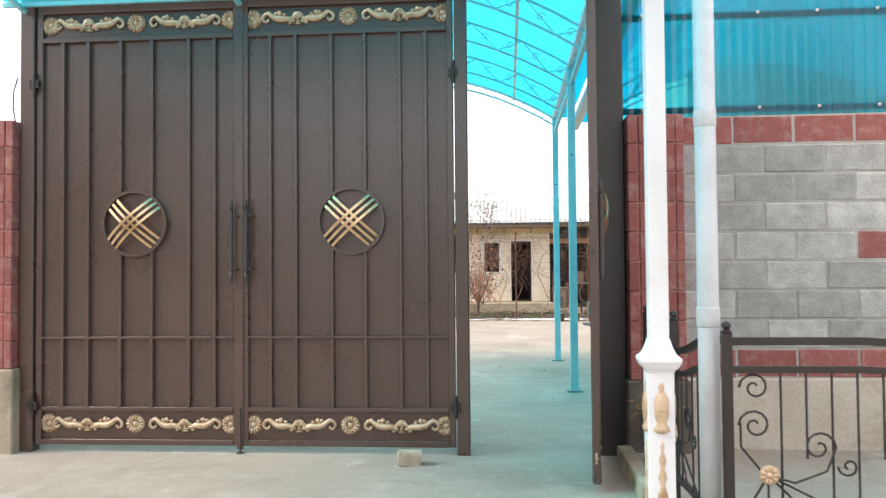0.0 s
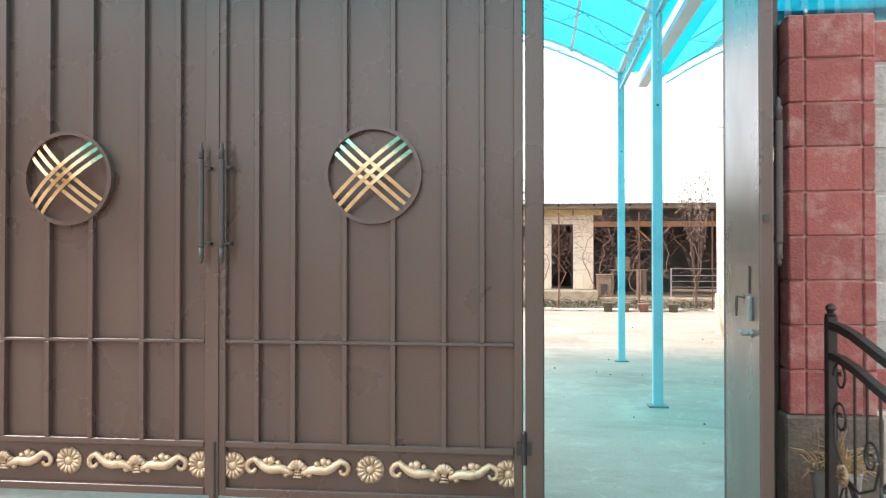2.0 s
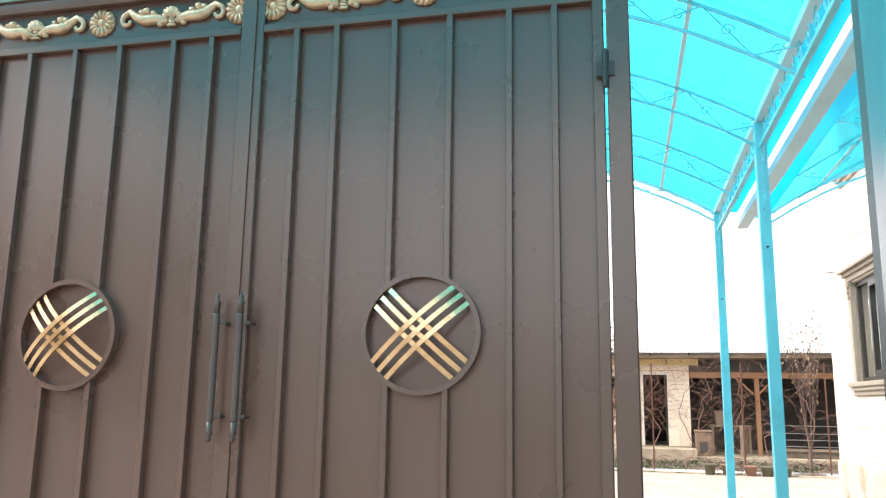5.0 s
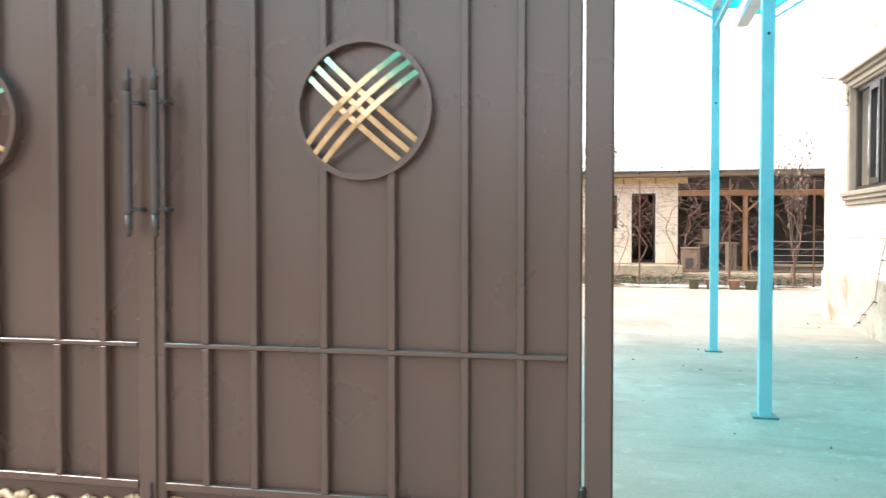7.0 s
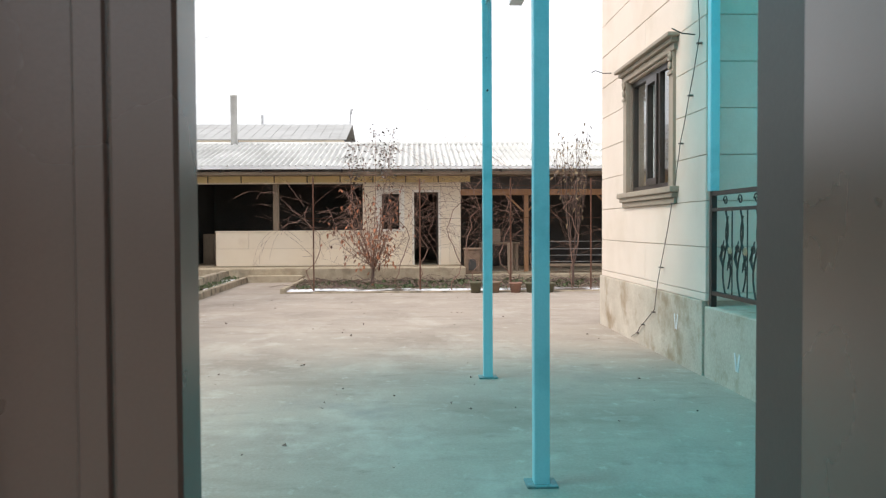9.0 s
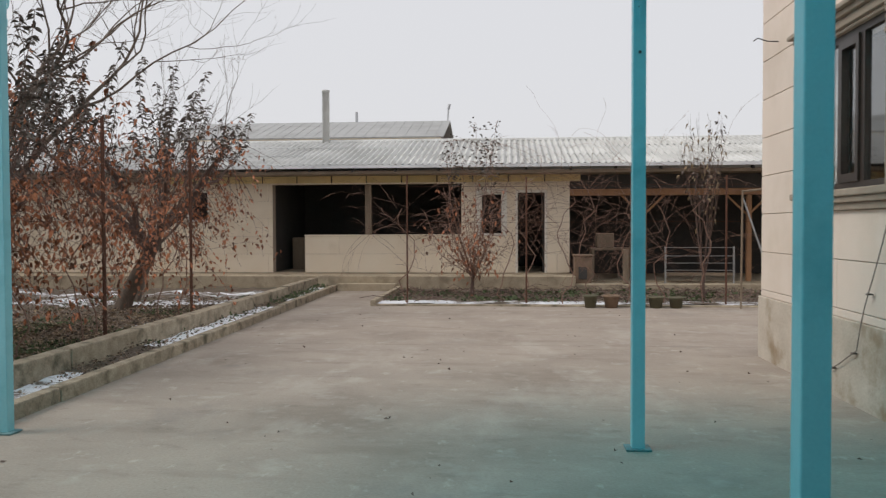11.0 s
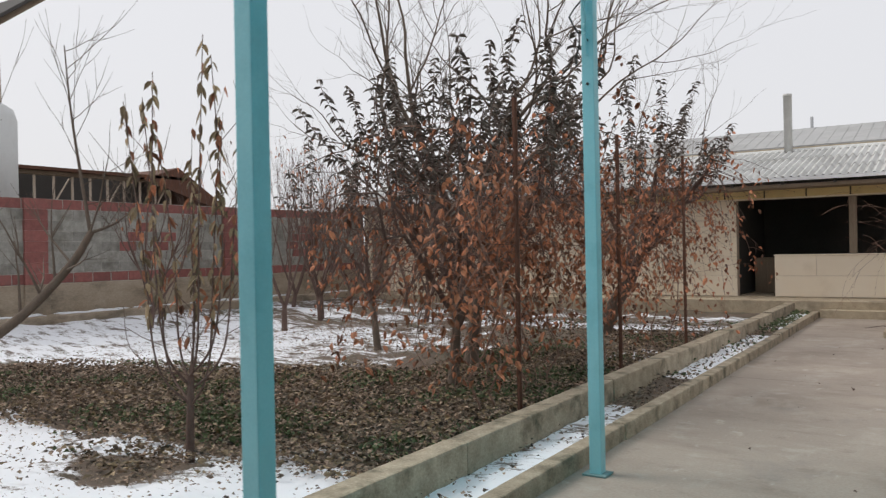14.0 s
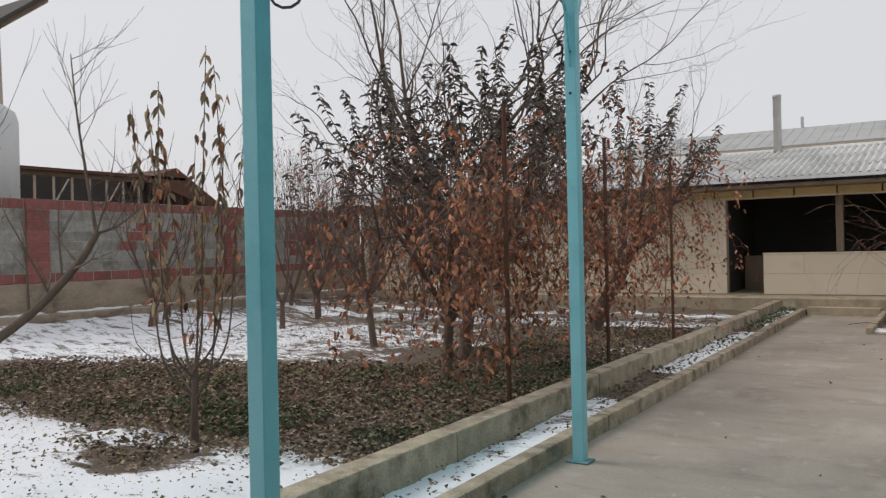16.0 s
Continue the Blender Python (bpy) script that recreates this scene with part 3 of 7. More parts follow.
def rosette(bm, x, z, y, r, petals=12):
    lathe(bm, [(r * 1.0, 0.0), (r * 1.0, 0.009), (r * 0.75, 0.014), (r * 0.3, 0.011), (r * 0.26, 0.018), (r * 0.1, 0.022)], sides=16, axis=pose(x, y, z, 90, 0, 0))
    for k in range(petals):
        a = 2 * math.pi * k / petals
        tube(bm, [(x + r * 0.34 * math.cos(a), y - 0.013, z + r * 0.34 * math.sin(a)), (x + r * 0.75 * math.cos(a), y - 0.015, z + r * 0.75 * math.sin(a)),
                  (x + r * math.cos(a), y - 0.006, z + r * math.sin(a))], [r * 0.09, r * 0.17, r * 0.1], 5)


def scroll_ornament(bm, cx, z, y, half):
    """A cast garland: two mirrored S-scrolls with beads and a palmette between them."""
    for s in (-1, 1):
        pts, rad = [], []
        for i in range(11):
            u = i / 10
            pts.append((cx + s * half * (0.08 + 0.68 * u), y - 0.012, z - 0.03 + 0.062 * u ** 1.4 + 0.012 * math.sin(u * math.pi * 2.2)))
            rad.append(0.016 + 0.011 * math.sin(u * math.pi))
        for i in range(10):
            a = math.pi / 2 - i * 0.52
            q = 0.038 * (1 - i * 0.075)
            pts.append((cx + s * (half * 0.79 + q * math.cos(a)), y - 0.012, z - 0.006 + q * math.sin(a)))
            rad.append(0.015 - 0.0006 * i)
        tube(bm, pts, rad, 6)
        for bx, bz, br in ((0.34, 0.02, 0.018), (0.46, 0.033, 0.023), (0.55, 0.03, 0.018), (0.2, -0.035, 0.018), (0.12, 0.0, 0.02)):
            bmesh.ops.create_icosphere(bm, subdivisions=1, radius=br, matrix=Matrix.Translation((cx + s * half * bx, y - 0.012, z + bz)))
        tube(bm, [(cx + s * half * 0.42, y - 0.01, z - 0.02), (cx + s * half * 0.5, y - 0.016, z + 0.01), (cx + s * half * 0.44, y - 0.01, z + 0.042)], [0.008, 0.014, 0.006], 5)
    for k in range(5):
        a = radians(30 + 30 * k)
        tube(bm, [(cx, y - 0.014, z - 0.01), (cx + 0.04 * math.cos(a), y - 0.022, z + 0.006 + 0.034 * math.sin(a))], [0.009, 0.013], 5)
    for k in range(3):
        box(bm, cx - 0.022 + 0.004 * k, cx + 0.022 - 0.004 * k, y - 0.022, y - 0.001, z - 0.05 + 0.014 * k, z - 0.041 + 0.014 * k)


def emblem(leaf, cx, cz, y, r):
    """A steel ring with two crossing triples of bowed gold strips."""
    bm = bmesh.new()
    n = 40
    rings = []
    for k in range(n):
        a = 2 * math.pi * k / n
        c, s = math.cos(a), math.sin(a)
        rings.append([bm.verts.new((cx + q * c, y + w, cz + q * s)) for q, w in ((r, 0.012), (r, -0.034), (r - 0.021, -0.034), (r - 0.021, 0.012))])
    for k in range(n):
        a, b = rings[k], rings[(k + 1) % n]
        for j in range(4):
            bm.faces.new((a[j], a[(j + 1) % 4], b[(j + 1) % 4], b[j]))
    part("ring", bm, GATE, leaf)
    inner = r - 0.018
    for s in (-1, 1):
        for o in (-0.043, 0.0, 0.043):
            bm = bmesh.new()
            h = math.sqrt(inner * inner - o * o)
            d, e = Vector((math.cos(radians(42)), 0, s * math.sin(radians(42)))), Vector((-s * math.sin(radians(42)), 0, math.cos(radians(42))))
            prev = None
            for i in range(15):
                u = -1 + 2 * i / 14
                bow = 0.026 + 0.058 * (1 - u * u) + 0.004 * s
                mid = Vector((cx, y - bow, cz)) + d * (u * h) + e * o
                ring = [bm.verts.new(mid + e * (0.0095 * a) + Vector((0, 0.0035 * b, 0))) for a, b in ((-1, -1), (1, -1), (1, 1), (-1, 1))]
                if prev:
                    for j in range(4):
                        bm.faces.new((prev[j], prev[(j + 1) % 4], ring[(j + 1) % 4], ring[j]))
                else:
                    bm.faces.new(ring[::-1])
                prev = ring
            bm.faces.new(prev)
            part("strip", bm, GOLD, leaf, "bowed gold-painted steel strip")


def pull_handle(leaf, x, y, z0, z1, side, off=0.055):
    bm = bmesh.new()
    yy = y - off
    lathe(bm, [(0.004, 0), (0.012, 0.012), (0.006, 0.022), (0.015, 0.03), (0.012, 0.045), (0.013, 0.08)], (x, yy, z0), 10)
    zz = z0 + 0.08
    prof = []
    n = 26
    for i in range(n):
        prof += [(0.0125, i * (z1 - z0 - 0.16) / n), (0.0165, (i + 0.5) * (z1 - z0 - 0.16) / n)]
    prof.append((0.0125, z1 - z0 - 0.16))
    lathe(bm, prof, (x, yy, zz), 10)
    lathe(bm, [(0.013, 0), (0.013, 0.035), (0.016, 0.045), (0.006, 0.055), (0.011, 0.066), (0.002, 0.085)], (x, yy, z1 - 0.08), 10)
    h = part("handle", bm, GATE_DARK, leaf, "twisted wrought-iron pull handle", True)
    for z in (z0 + 0.1, z1 - 0.12):
        b = bmesh.new()
        tube(b, [(x, yy, z), (x + side * 0.035, yy + 0.01, z), (x + side * 0.035, y + 0.002, z)], 0.008, 6)
        part("bracket", b, GATE_DARK, h)


def gate_leaf(name, label, x0, x1, bars, emblem_x, orn, handle_x, handle_side, at=None, back=False):
    leaf = thing(name, label, "gate", "gate leaves", at=at)
    y = GATE_Y if at is None else 0.0
    w = 0.045
    dz = Z_BOT
    part("sheet", boxes((x0 + 0.02, x1 - 0.02, y + 0.012, y + 0.016, dz + 0.02, Z_TOP - 0.02)), GATE, leaf)
    if back:
        part("back_sheet", boxes((x0 + 0.004, x1 - 0.004, y + 0.026, y + 0.03, dz + 0.01, Z_TOP - 0.01)), GATE, leaf)
    for a, b in ((x0, x0 + w), (x1 - w, x1)):
        part("stile", bevelled(boxes((a, b, y - 0.018, y + (0.0255 if back else 0.045), dz, Z_TOP)), 0.004), GATE, leaf)
    for z0, z1 in ((dz, dz + 0.04), (0.292, 0.322), (0.808, 0.826), (2.975, 3.01), (Z_TOP - 0.05, Z_TOP)):
        part("rail", bevelled(boxes((x0 + w, x1 - w, y - 0.023, y + 0.011, z0, z1)), 0.003), GATE, leaf)
    er = 0.242
    cz = 1.64
    for bx in bars:
        spans = [(0.322, 0.808), (0.826, 2.975)]
        if abs(bx - emblem_x) < er - 0.02:
            d = math.sqrt(er * er - (bx - emblem_x) ** 2)
            spans = [(0.322, 0.808), (0.826, cz - d + 0.012), (cz + d - 0.012, 2.975)]
        bm = bmesh.new()
        for a, b in spans:
            box(bm, bx - 0.013, bx + 0.013, y - 0.024, y + 0.0115, a, b)
        part("bar", bevelled(bm, 0.002), GATE, leaf)
    emblem(leaf, emblem_x, cz, y, er)
    for zc, mat in ((0.197, GOLD_WORN), (3.108, GOLD_WORN)):
        for ox, half in orn[0]:
            bm = bmesh.new()
            scroll_ornament(bm, ox, zc, y + 0.012, half)
            part("garland", bm, mat, leaf, "cast gold garland ornament", True)
        for ox in orn[1]:
            bm = bmesh.new()
            rosette(bm, ox, zc, y + 0.012, 0.068, 14)
            part("rosette", bm, mat, leaf, "cast gold rosette", True)
    if handle_x is not None:
        pull_handle(leaf, handle_x, y - 0.018, 1.205, 1.8, handle_side, 0.022 if back else 0.055)
    return leaf


L0, L1, R0, R1 = -2.935, -1.415, -1.395, 0.125
left = gate_leaf("gate_leaf", "closed brown steel gate leaf with gold ornaments", L0, L1, (-2.735, -2.545, -2.3, -2.065, -1.79, -1.6), -2.19,
          (((-2.545, 0.29), (-1.82, 0.29)), (-2.84, -2.19, -1.485)), -1.455, 1)
right = gate_leaf("gate_leaf", "closed brown steel gate leaf with gold ornaments", R0, R1, (-1.19, -1.005, -0.745, -0.505, -0.255, -0.07), -0.605,
                  (((-0.985, 0.29), (-0.255, 0.29)), (-1.32, -0.62, 0.055)), -1.35, 1)
bm = boxes((-1.43, -1.385, GATE_Y - 0.026, GATE_Y - 0.02, 0.03, 3.2))
part("cover_strip", bm, GATE, right)
bm = bmesh.new()
tube(bm, [(-1.405, GATE_Y - 0.03, 0.32), (-1.405, GATE_Y - 0.03, 0.006)], 0.008, 6)
lathe(bm, [(0.03, 0), (0.03, 0.006), (0.012, 0.012)], (-1.405, GATE_Y - 0.03, 0.002), 8)
part("drop_bolt", bm, GATE_DARK, right)

# wicket leaf, standing open towards the street
wl_at = pose(1.09, 5.772, 0, 0, 0, 84.2)
wick = gate_leaf("wicket_leaf", "open brown steel wicket gate with gold ornaments", -0.93, -0.01, (-0.82, -0.66, -0.585, -0.355, -0.28, -0.12), -0.47,
                 (((-0.47, 0.29),), (-0.87, -0.07)), -0.9, 1, wl_at, True)
bm = bevelled(boxes((-0.79, -0.735, 0.03, 0.048, 1.0, 1.09)), 0.006, 2)
lock = part("lock_case", bm, LOCKMETAL, wick, "grey metal lock case")
bm = bmesh.new()
tube(bm, [(-0.755, 0.054, 1.085), (-0.755, 0.08, 1.09), (-0.755, 0.082, 1.05), (-0.742, 0.082, 1.02), (-0.73, 0.082, 1.05), (-0.73, 0.08, 1.09), (-0.73, 0.054, 1.085)], 0.004, 6)
part("ring_pull", bm, GATE_DARK, lock)
bm = bmesh.new()
lathe(bm, [(0.016, 0), (0.016, 0.006), (0.009, 0.01), (0.009, 0.04)], sides=10, axis=pose(-0.775, 0.03, 0.955, -90, 0, 0))
tube(bm, [(-0.775, 0.068, 0.955), (-0.75, 0.07, 0.958), (-0.72, 0.07, 0.963)], [0.007, 0.006, 0.005], 8)
part("lever", bm, LOCKMETAL, wick, "dull chrome lever handle")
bm = bevelled(boxes((-0.728, -0.718, 0.03, 0.036, 1.1, 1.205)), 0.002)
part("bolt", bm, GATE_DARK, wick, "dark sliding bolt")
part("catch", boxes((-0.955, -0.9, 0.0, 0.016, 1.36, 1.385)), GATE_DARK, wick)

for name, x0, x1, lab in (("gate_post_west", -3.05, -2.945, "brown square steel post of the double gate"), ("gate_post_middle", 0.135, 0.225, "brown square steel post between gate and wicket"),
                          ("gate_post_east", 1.105, 1.305, "dark steel jamb of the wicket gate")):
    g = part(name, bevelled(boxes((x0, x1, GATE_Y + (0.005 if x0 > 1 else -0.04), GATE_Y + (0.23 if x0 > 1 else 0.06), -0.1, 3.32)), 0.006), GATE if x1 < 1 else GATE_DARK)
    tagged(g, lab, "gate post", kind="structure")
tagged(part("gate_lintel", bevelled(boxes((-2.943, 0.133, GATE_Y - 0.035, GATE_Y + 0.055, 3.25, 3.32)), 0.005), GATE), "brown steel lintel over the double gate", "lintel", kind="structure")
tagged(part("wicket_lintel", bevelled(boxes((0.227, 1.102, GATE_Y - 0.035, GATE_Y + 0.055, 3.25, 3.32)), 0.005), GATE), "brown steel lintel over the wicket", "lintel", kind="structure")


def hinge(x, z):
    bm = bmesh.new()
    lathe(bm, [(0.013, -0.075), (0.013, -0.002), (0.011, 0.0), (0.013, 0.002), (0.013, 0.075), (0.006, 0.085)], (x, GATE_Y - 0.045, z), 8)
    box(bm, x - 0.035, x + 0.035, GATE_Y - 0.05, GATE_Y - 0.04, z - 0.03, z + 0.03)
    part("hinge", bm, IRON, left if x < -1 else right, "black weld-on barrel hinge")


for hx in (-2.94, 0.13):
    for hz in (0.33, 2.67):
        hinge(hx, hz)

# street awning over the gate: turquoise arms and sheet
aw = thing("gate_awning", "turquoise plastic awning on steel arms above the gate", "awning")
for x in (-3.0, -1.4, 0.18, 1.2):
    bm = bmesh.new()
    pts = [(x, 5.73, 3.2), (x, 5.2, 3.3), (x, 4.5, 3.42), (x, 3.5, 3.52), (x, 2.95, 3.55)]
    for a, b in zip(pts, pts[1:]):
        tube(bm, [a, b], 0.022, 4)
    part("arm", bm, TEAL, aw)
for y, z in ((5.7, 3.24), (4.95, 3.375), (4.2, 3.48), (3.6, 3.54), (3.0, 3.575)):
    part("purlin", boxes((-3.15, 1.35, y - 0.015, y + 0.015, z - 0.015, z + 0.015)), TEAL, aw)
bm = bmesh.new()
pts = [(5.72, 3.27), (5.2, 3.345), (4.5, 3.46), (3.45, 3.57), (2.9, 3.6)]
va = [[bm.verts.new((x, y, z)) for x in (-3.15, 1.35)] for y, z in pts]
for a, b in zip(va, va[1:]):
    bm.faces.new((a[0], a[1], b[1], b[0]))
part("sheet", bm, POLY, aw)

# loose cable by the west post, stone before the gate
bm = bmesh.new()
tube(bm, [(-3.06, 5.74, 2.72), (-3.085, 5.73, 2.62), (-3.09, 5.73, 2.5), (-3.07, 5.73, 2.38), (-3.06, 5.74, 2.3)], 0.005, 5)
tagged(part("loose_cable", bm, CABLE), "black loose cable end on the gate post", "cable")
bm = bmesh.new()
bmesh.ops.create_cube(bm, size=1, matrix=pose(-0.16, 5.48, 0.05, 4, 3, 12) @ Matrix.Diagonal((0.15, 0.1, 0.08, 1)))
bmesh.ops.subdivide_edges(bm, edges=bm.edges[:], cuts=3, use_grid_fill=True)
for v in bm.verts:
    v.co += 0.02 * noise.noise_vector(v.co * 14)
tagged(part("rubble_stone", bm, STONE), "beige broken brick lying before the gate", "stone")

# ---- white column, drainpipe and fence on the street side ----
col = thing("ornamental_column", "white square steel column with gold cast ornaments", "column", at=pose(1.12, 3.6, 0) @ Matrix.Diagonal((0.72, 0.72, 1, 1)))
part("shaft", bevelled(boxes((-0.055, 0.055, -0.055, 0.055, 0.98, 3.52)), 0.006), WHITEMETAL, col)
bm = bmesh.new()
prof = [(0.075, 0.845), (0.085, 0.86), (0.098, 0.868), (0.118, 0.895), (0.118, 0.908), (0.09, 0.925), (0.072, 0.955), (0.06, 0.985)]
lathe(bm, [(r * 1.35, z) for r, z in prof], sides=4, axis=pose(0, 0, 0, 0, 0, 45))
part("collar", bm, WHITEMETAL, col)
part("pedestal", bevelled(boxes((-0.075, 0.075, -0.075, 0.075, 0.0, 0.85)), 0.006), WHITEMETAL, col)


def cartouche(bm, z, tall):
    if tall:
        prof = [(0.004, 0.2), (0.014, 0.18), (0.008, 0.16), (0.022, 0.12), (0.012, 0.085), (0.026, 0.05), (0.012, 0.02), (0.03, -0.02), (0.03, -0.05), (0.014, -0.085), (0.028, -0.12), (0.012, -0.18), (0.004, -0.2)]
    else:
        prof = [(0.005, 0.11), (0.018, 0.095), (0.012, 0.075), (0.036, 0.05), (0.044, 0.01), (0.04, -0.03), (0.026, -0.06), (0.045, -0.075), (0.045, -0.09), (0.01, -0.1)]
    lathe(bm, [(r, h + z) for r, h in prof[::-1]], sides=10)


for k, rot in enumerate((0, 90, 180, 270)):
    for z, tall in ((0.7, False), (0.37, True)):
        bm = bmesh.new()
        cartouche(bm, z, tall)
        bmesh.ops.transform(bm, matrix=pose(0, 0, 0, 0, 0, rot) @ Matrix.Translation((0, -0.074, 0)) @ Matrix.Diagonal((1, 0.5, 1, 1)), verts=bm.verts)
        part("ornament", bm, GOLD_WORN, col, "cast gold ornament", True)

pipe = thing("drainpipe", "pale grey plastic drainpipe beside the white column", "drainpipe")
bm = bmesh.new()
lathe(bm, [(0.046, 0.0), (0.046, 1.0), (0.046, 1.005), (0.046, 3.6)], (1.37, 3.78, 0), 20)
part("pipe", bm, PIPE, pipe, "", True)
bm = bmesh.new()
lathe(bm, [(0.047, 1.02), (0.05, 1.025), (0.05, 1.1), (0.047, 1.11)], (1.37, 3.78, 0), 20)
part("socket", bm, PIPE, pipe, "", True)
bm = bmesh.new()
lathe(bm, [(0.047, 1.9), (0.049, 1.905), (0.049, 1.97), (0.047, 1.98)], (1.37, 3.78, 0), 20)
part("socket", bm, PIPE, pipe, "", True)


def spiral(cx, cz, r0, a0, turns, s=1, n=18):
    out = []
    for i in range(n):
        u = i / (n - 1)
        a = a0 + s * u * turns * 2 * math.pi
        r = r0 * (1 - 0.8 * u)
        out.append((cx + r * math.cos(a), cz + r * math.sin(a)))
    return out


def garden_fence(name, label, at, length, posts, drop):
    """A low wrought-iron fence along the local x axis, with scrolls, bars and rosettes."""
    f = thing(name, label, "fence", "street bed fences", at=at)

    def top(x):
        return -drop * max(0.0, x - 0.55) ** 1.3 if drop else 0.06 * math.cos((x / length) * math.pi * 2) - 0.06
    for x in posts:
        bm = boxes((x - 0.02, x + 0.02, -0.02, 0.02, 0.0, 1.0))
        bevelled(bm, 0.003)
        lathe(bm, [(0.02, 0), (0.027, 0.006), (0.012, 0.015), (0.022, 0.03), (0.02, 0.042), (0.004, 0.052)], (x, 0, 1.0), 8)
        part("post", bm, IRON, f)
    n = 14
    for z, r in ((0.965, 0.016), (0.845, 0.014)):
        bm = bmesh.new()
        xs = [posts[0] + (length - posts[0]) * i / n for i in range(n + 1)]
        rings = [[bm.verts.new((a, sy * 0.016, z + sz * r + top(a))) for sy, sz in ((-1, -1), (1, -1), (1, 1), (-1, 1))] for a in xs]
        for u, v in zip(rings, rings[1:]):
            for j in range(4):
                bm.faces.new((u[j], u[(j + 1) % 4], v[(j + 1) % 4], v[j]))
        bm.faces.new(rings[0][::-1])
        bm.faces.new(rings[-1])
        part("rail", bm, IRON, f)
    part("rail", boxes((posts[0] + 0.02, length, -0.014, 0.014, 0.16, 0.185)), IRON, f)
    x = 0.22
    while x < length - 0.05:
        bm = bmesh.new()
        lo = 0.185 if int(x * 10) % 3 else 0.47
        tube(bm, [(x, 0, lo), (x, 0, 0.83 + top(x))], 0.0055, 5)
        part("bar", bm, IRON, f)
        x += 0.105
    x = 0.07
    while x < length - 0.3:
        bm = bmesh.new()
        for sc in (spiral(x + 0.04, 0.77, 0.065, math.pi, 1.4, -1), spiral(x + 0.04, 0.61, 0.07, math.pi, 1.4, -1), spiral(x + 0.3, 0.52, 0.07, 0.0, 1.3, 1), spiral(x + 0.42, 0.44, 0.045, math.pi, 1.2, 1)):
            tube(bm, [(px, -0.008, pz) for px, pz in sc], 0.0055, 5)
        tube(bm, [(x - 0.02, -0.008, 0.62), (x - 0.02, -0.008, 0.52), (x + 0.06, -0.008, 0.42)], 0.0055, 5)
        tube(bm, [(x + 0.09, -0.008, 0.4), (x + 0.2, -0.008, 0.37), (x + 0.33, -0.008, 0.42), (x + 0.37, -0.008, 0.52)], 0.0055, 5)
        for dx in (-0.06, 0.0, 0.1, 0.2):
            tube(bm, [(x + 0.09, -0.008, 0.4), (x + 0.09 + dx, -0.008, 0.3), (x + 0.09 + dx * 2.0, -0.008, 0.185)], 0.0055, 5)
        part("scroll", bm, IRON, f)
        bm = bmesh.new()
        rosette(bm, x + 0.09, 0.405, -0.016, 0.042, 9)
        part("rosette", bm, GOLD_WORN, f, "cast gold rosette", True)
        x += 0.62
    return f


garden_fence("iron_fence", "low black wrought-iron fence with scrolls and gold rosettes", pose(1.425, 3.7, 0.0), 2.6, (0.0, 2.58), 0.1)
garden_fence("iron_fence", "low black wrought-iron side fence running back to the wall", pose(1.36, 5.3, 0.0, 0, 0, -88), 1.5, (0.0, 0.7), 0.0)
kerb_run("kerb_5", 1.2, 1.3, 3.5, 5.62, -0.1, 0.11, 1.1, "low concrete edging of the street flower bed")
kerb_run("kerb_6", 1.3, 6.5, 3.5, 3.6, -0.1, 0.11, 1.1, "low concrete edging of the street flower bed")
solid("street_bed", grid_sheet(1.3, 6.5, 3.6, 5.78, 0.05, 0.2, 0.02), CONCRETE, "pale dusty surface of the street flower bed", "flower bed")

# grey bucket-like pot with dry straw beside the pillar
pot = thing("straw_pot", "grey tin pot with dry straw beside the red pillar", "pot")
bm = bmesh.new()
lathe(bm, [(0.075, 0.11), (0.1, 0.36), (0.104, 0.365), (0.096, 0.36), (0.07, 0.13)], (1.42, 5.42, 0.0), 14)
part("bucket", bm, GALV, pot, "", True)
bm = bmesh.new()
rnd = random.Random(8)
for i in range(120):
    a, q = rnd.uniform(0, 6.28), rnd.uniform(0.0, 0.09)
    p = Vector((1.42 + q * math.cos(a), 5.42 + q * math.sin(a), 0.33))
    d = Vector((rnd.uniform(-0.6, 0.6), rnd.uniform(-0.6, 0.6), rnd.uniform(0.2, 0.8))).normalized() * rnd.uniform(0.1, 0.26)
    tube(bm, [p, p + d * 0.6, p + d + Vector((0, 0, -0.05))], [0.004, 0.003, 0.001], 3, False)
part("straw", bm, DRYPLANT, pot)

# ---- yard canopy: two vaults of turquoise sheet on steel arches ----
CY0, CY1 = 5.95, 11.8


def vault_z(x, cx):
    return 4.12 - 0.1457 * (x - cx) ** 2


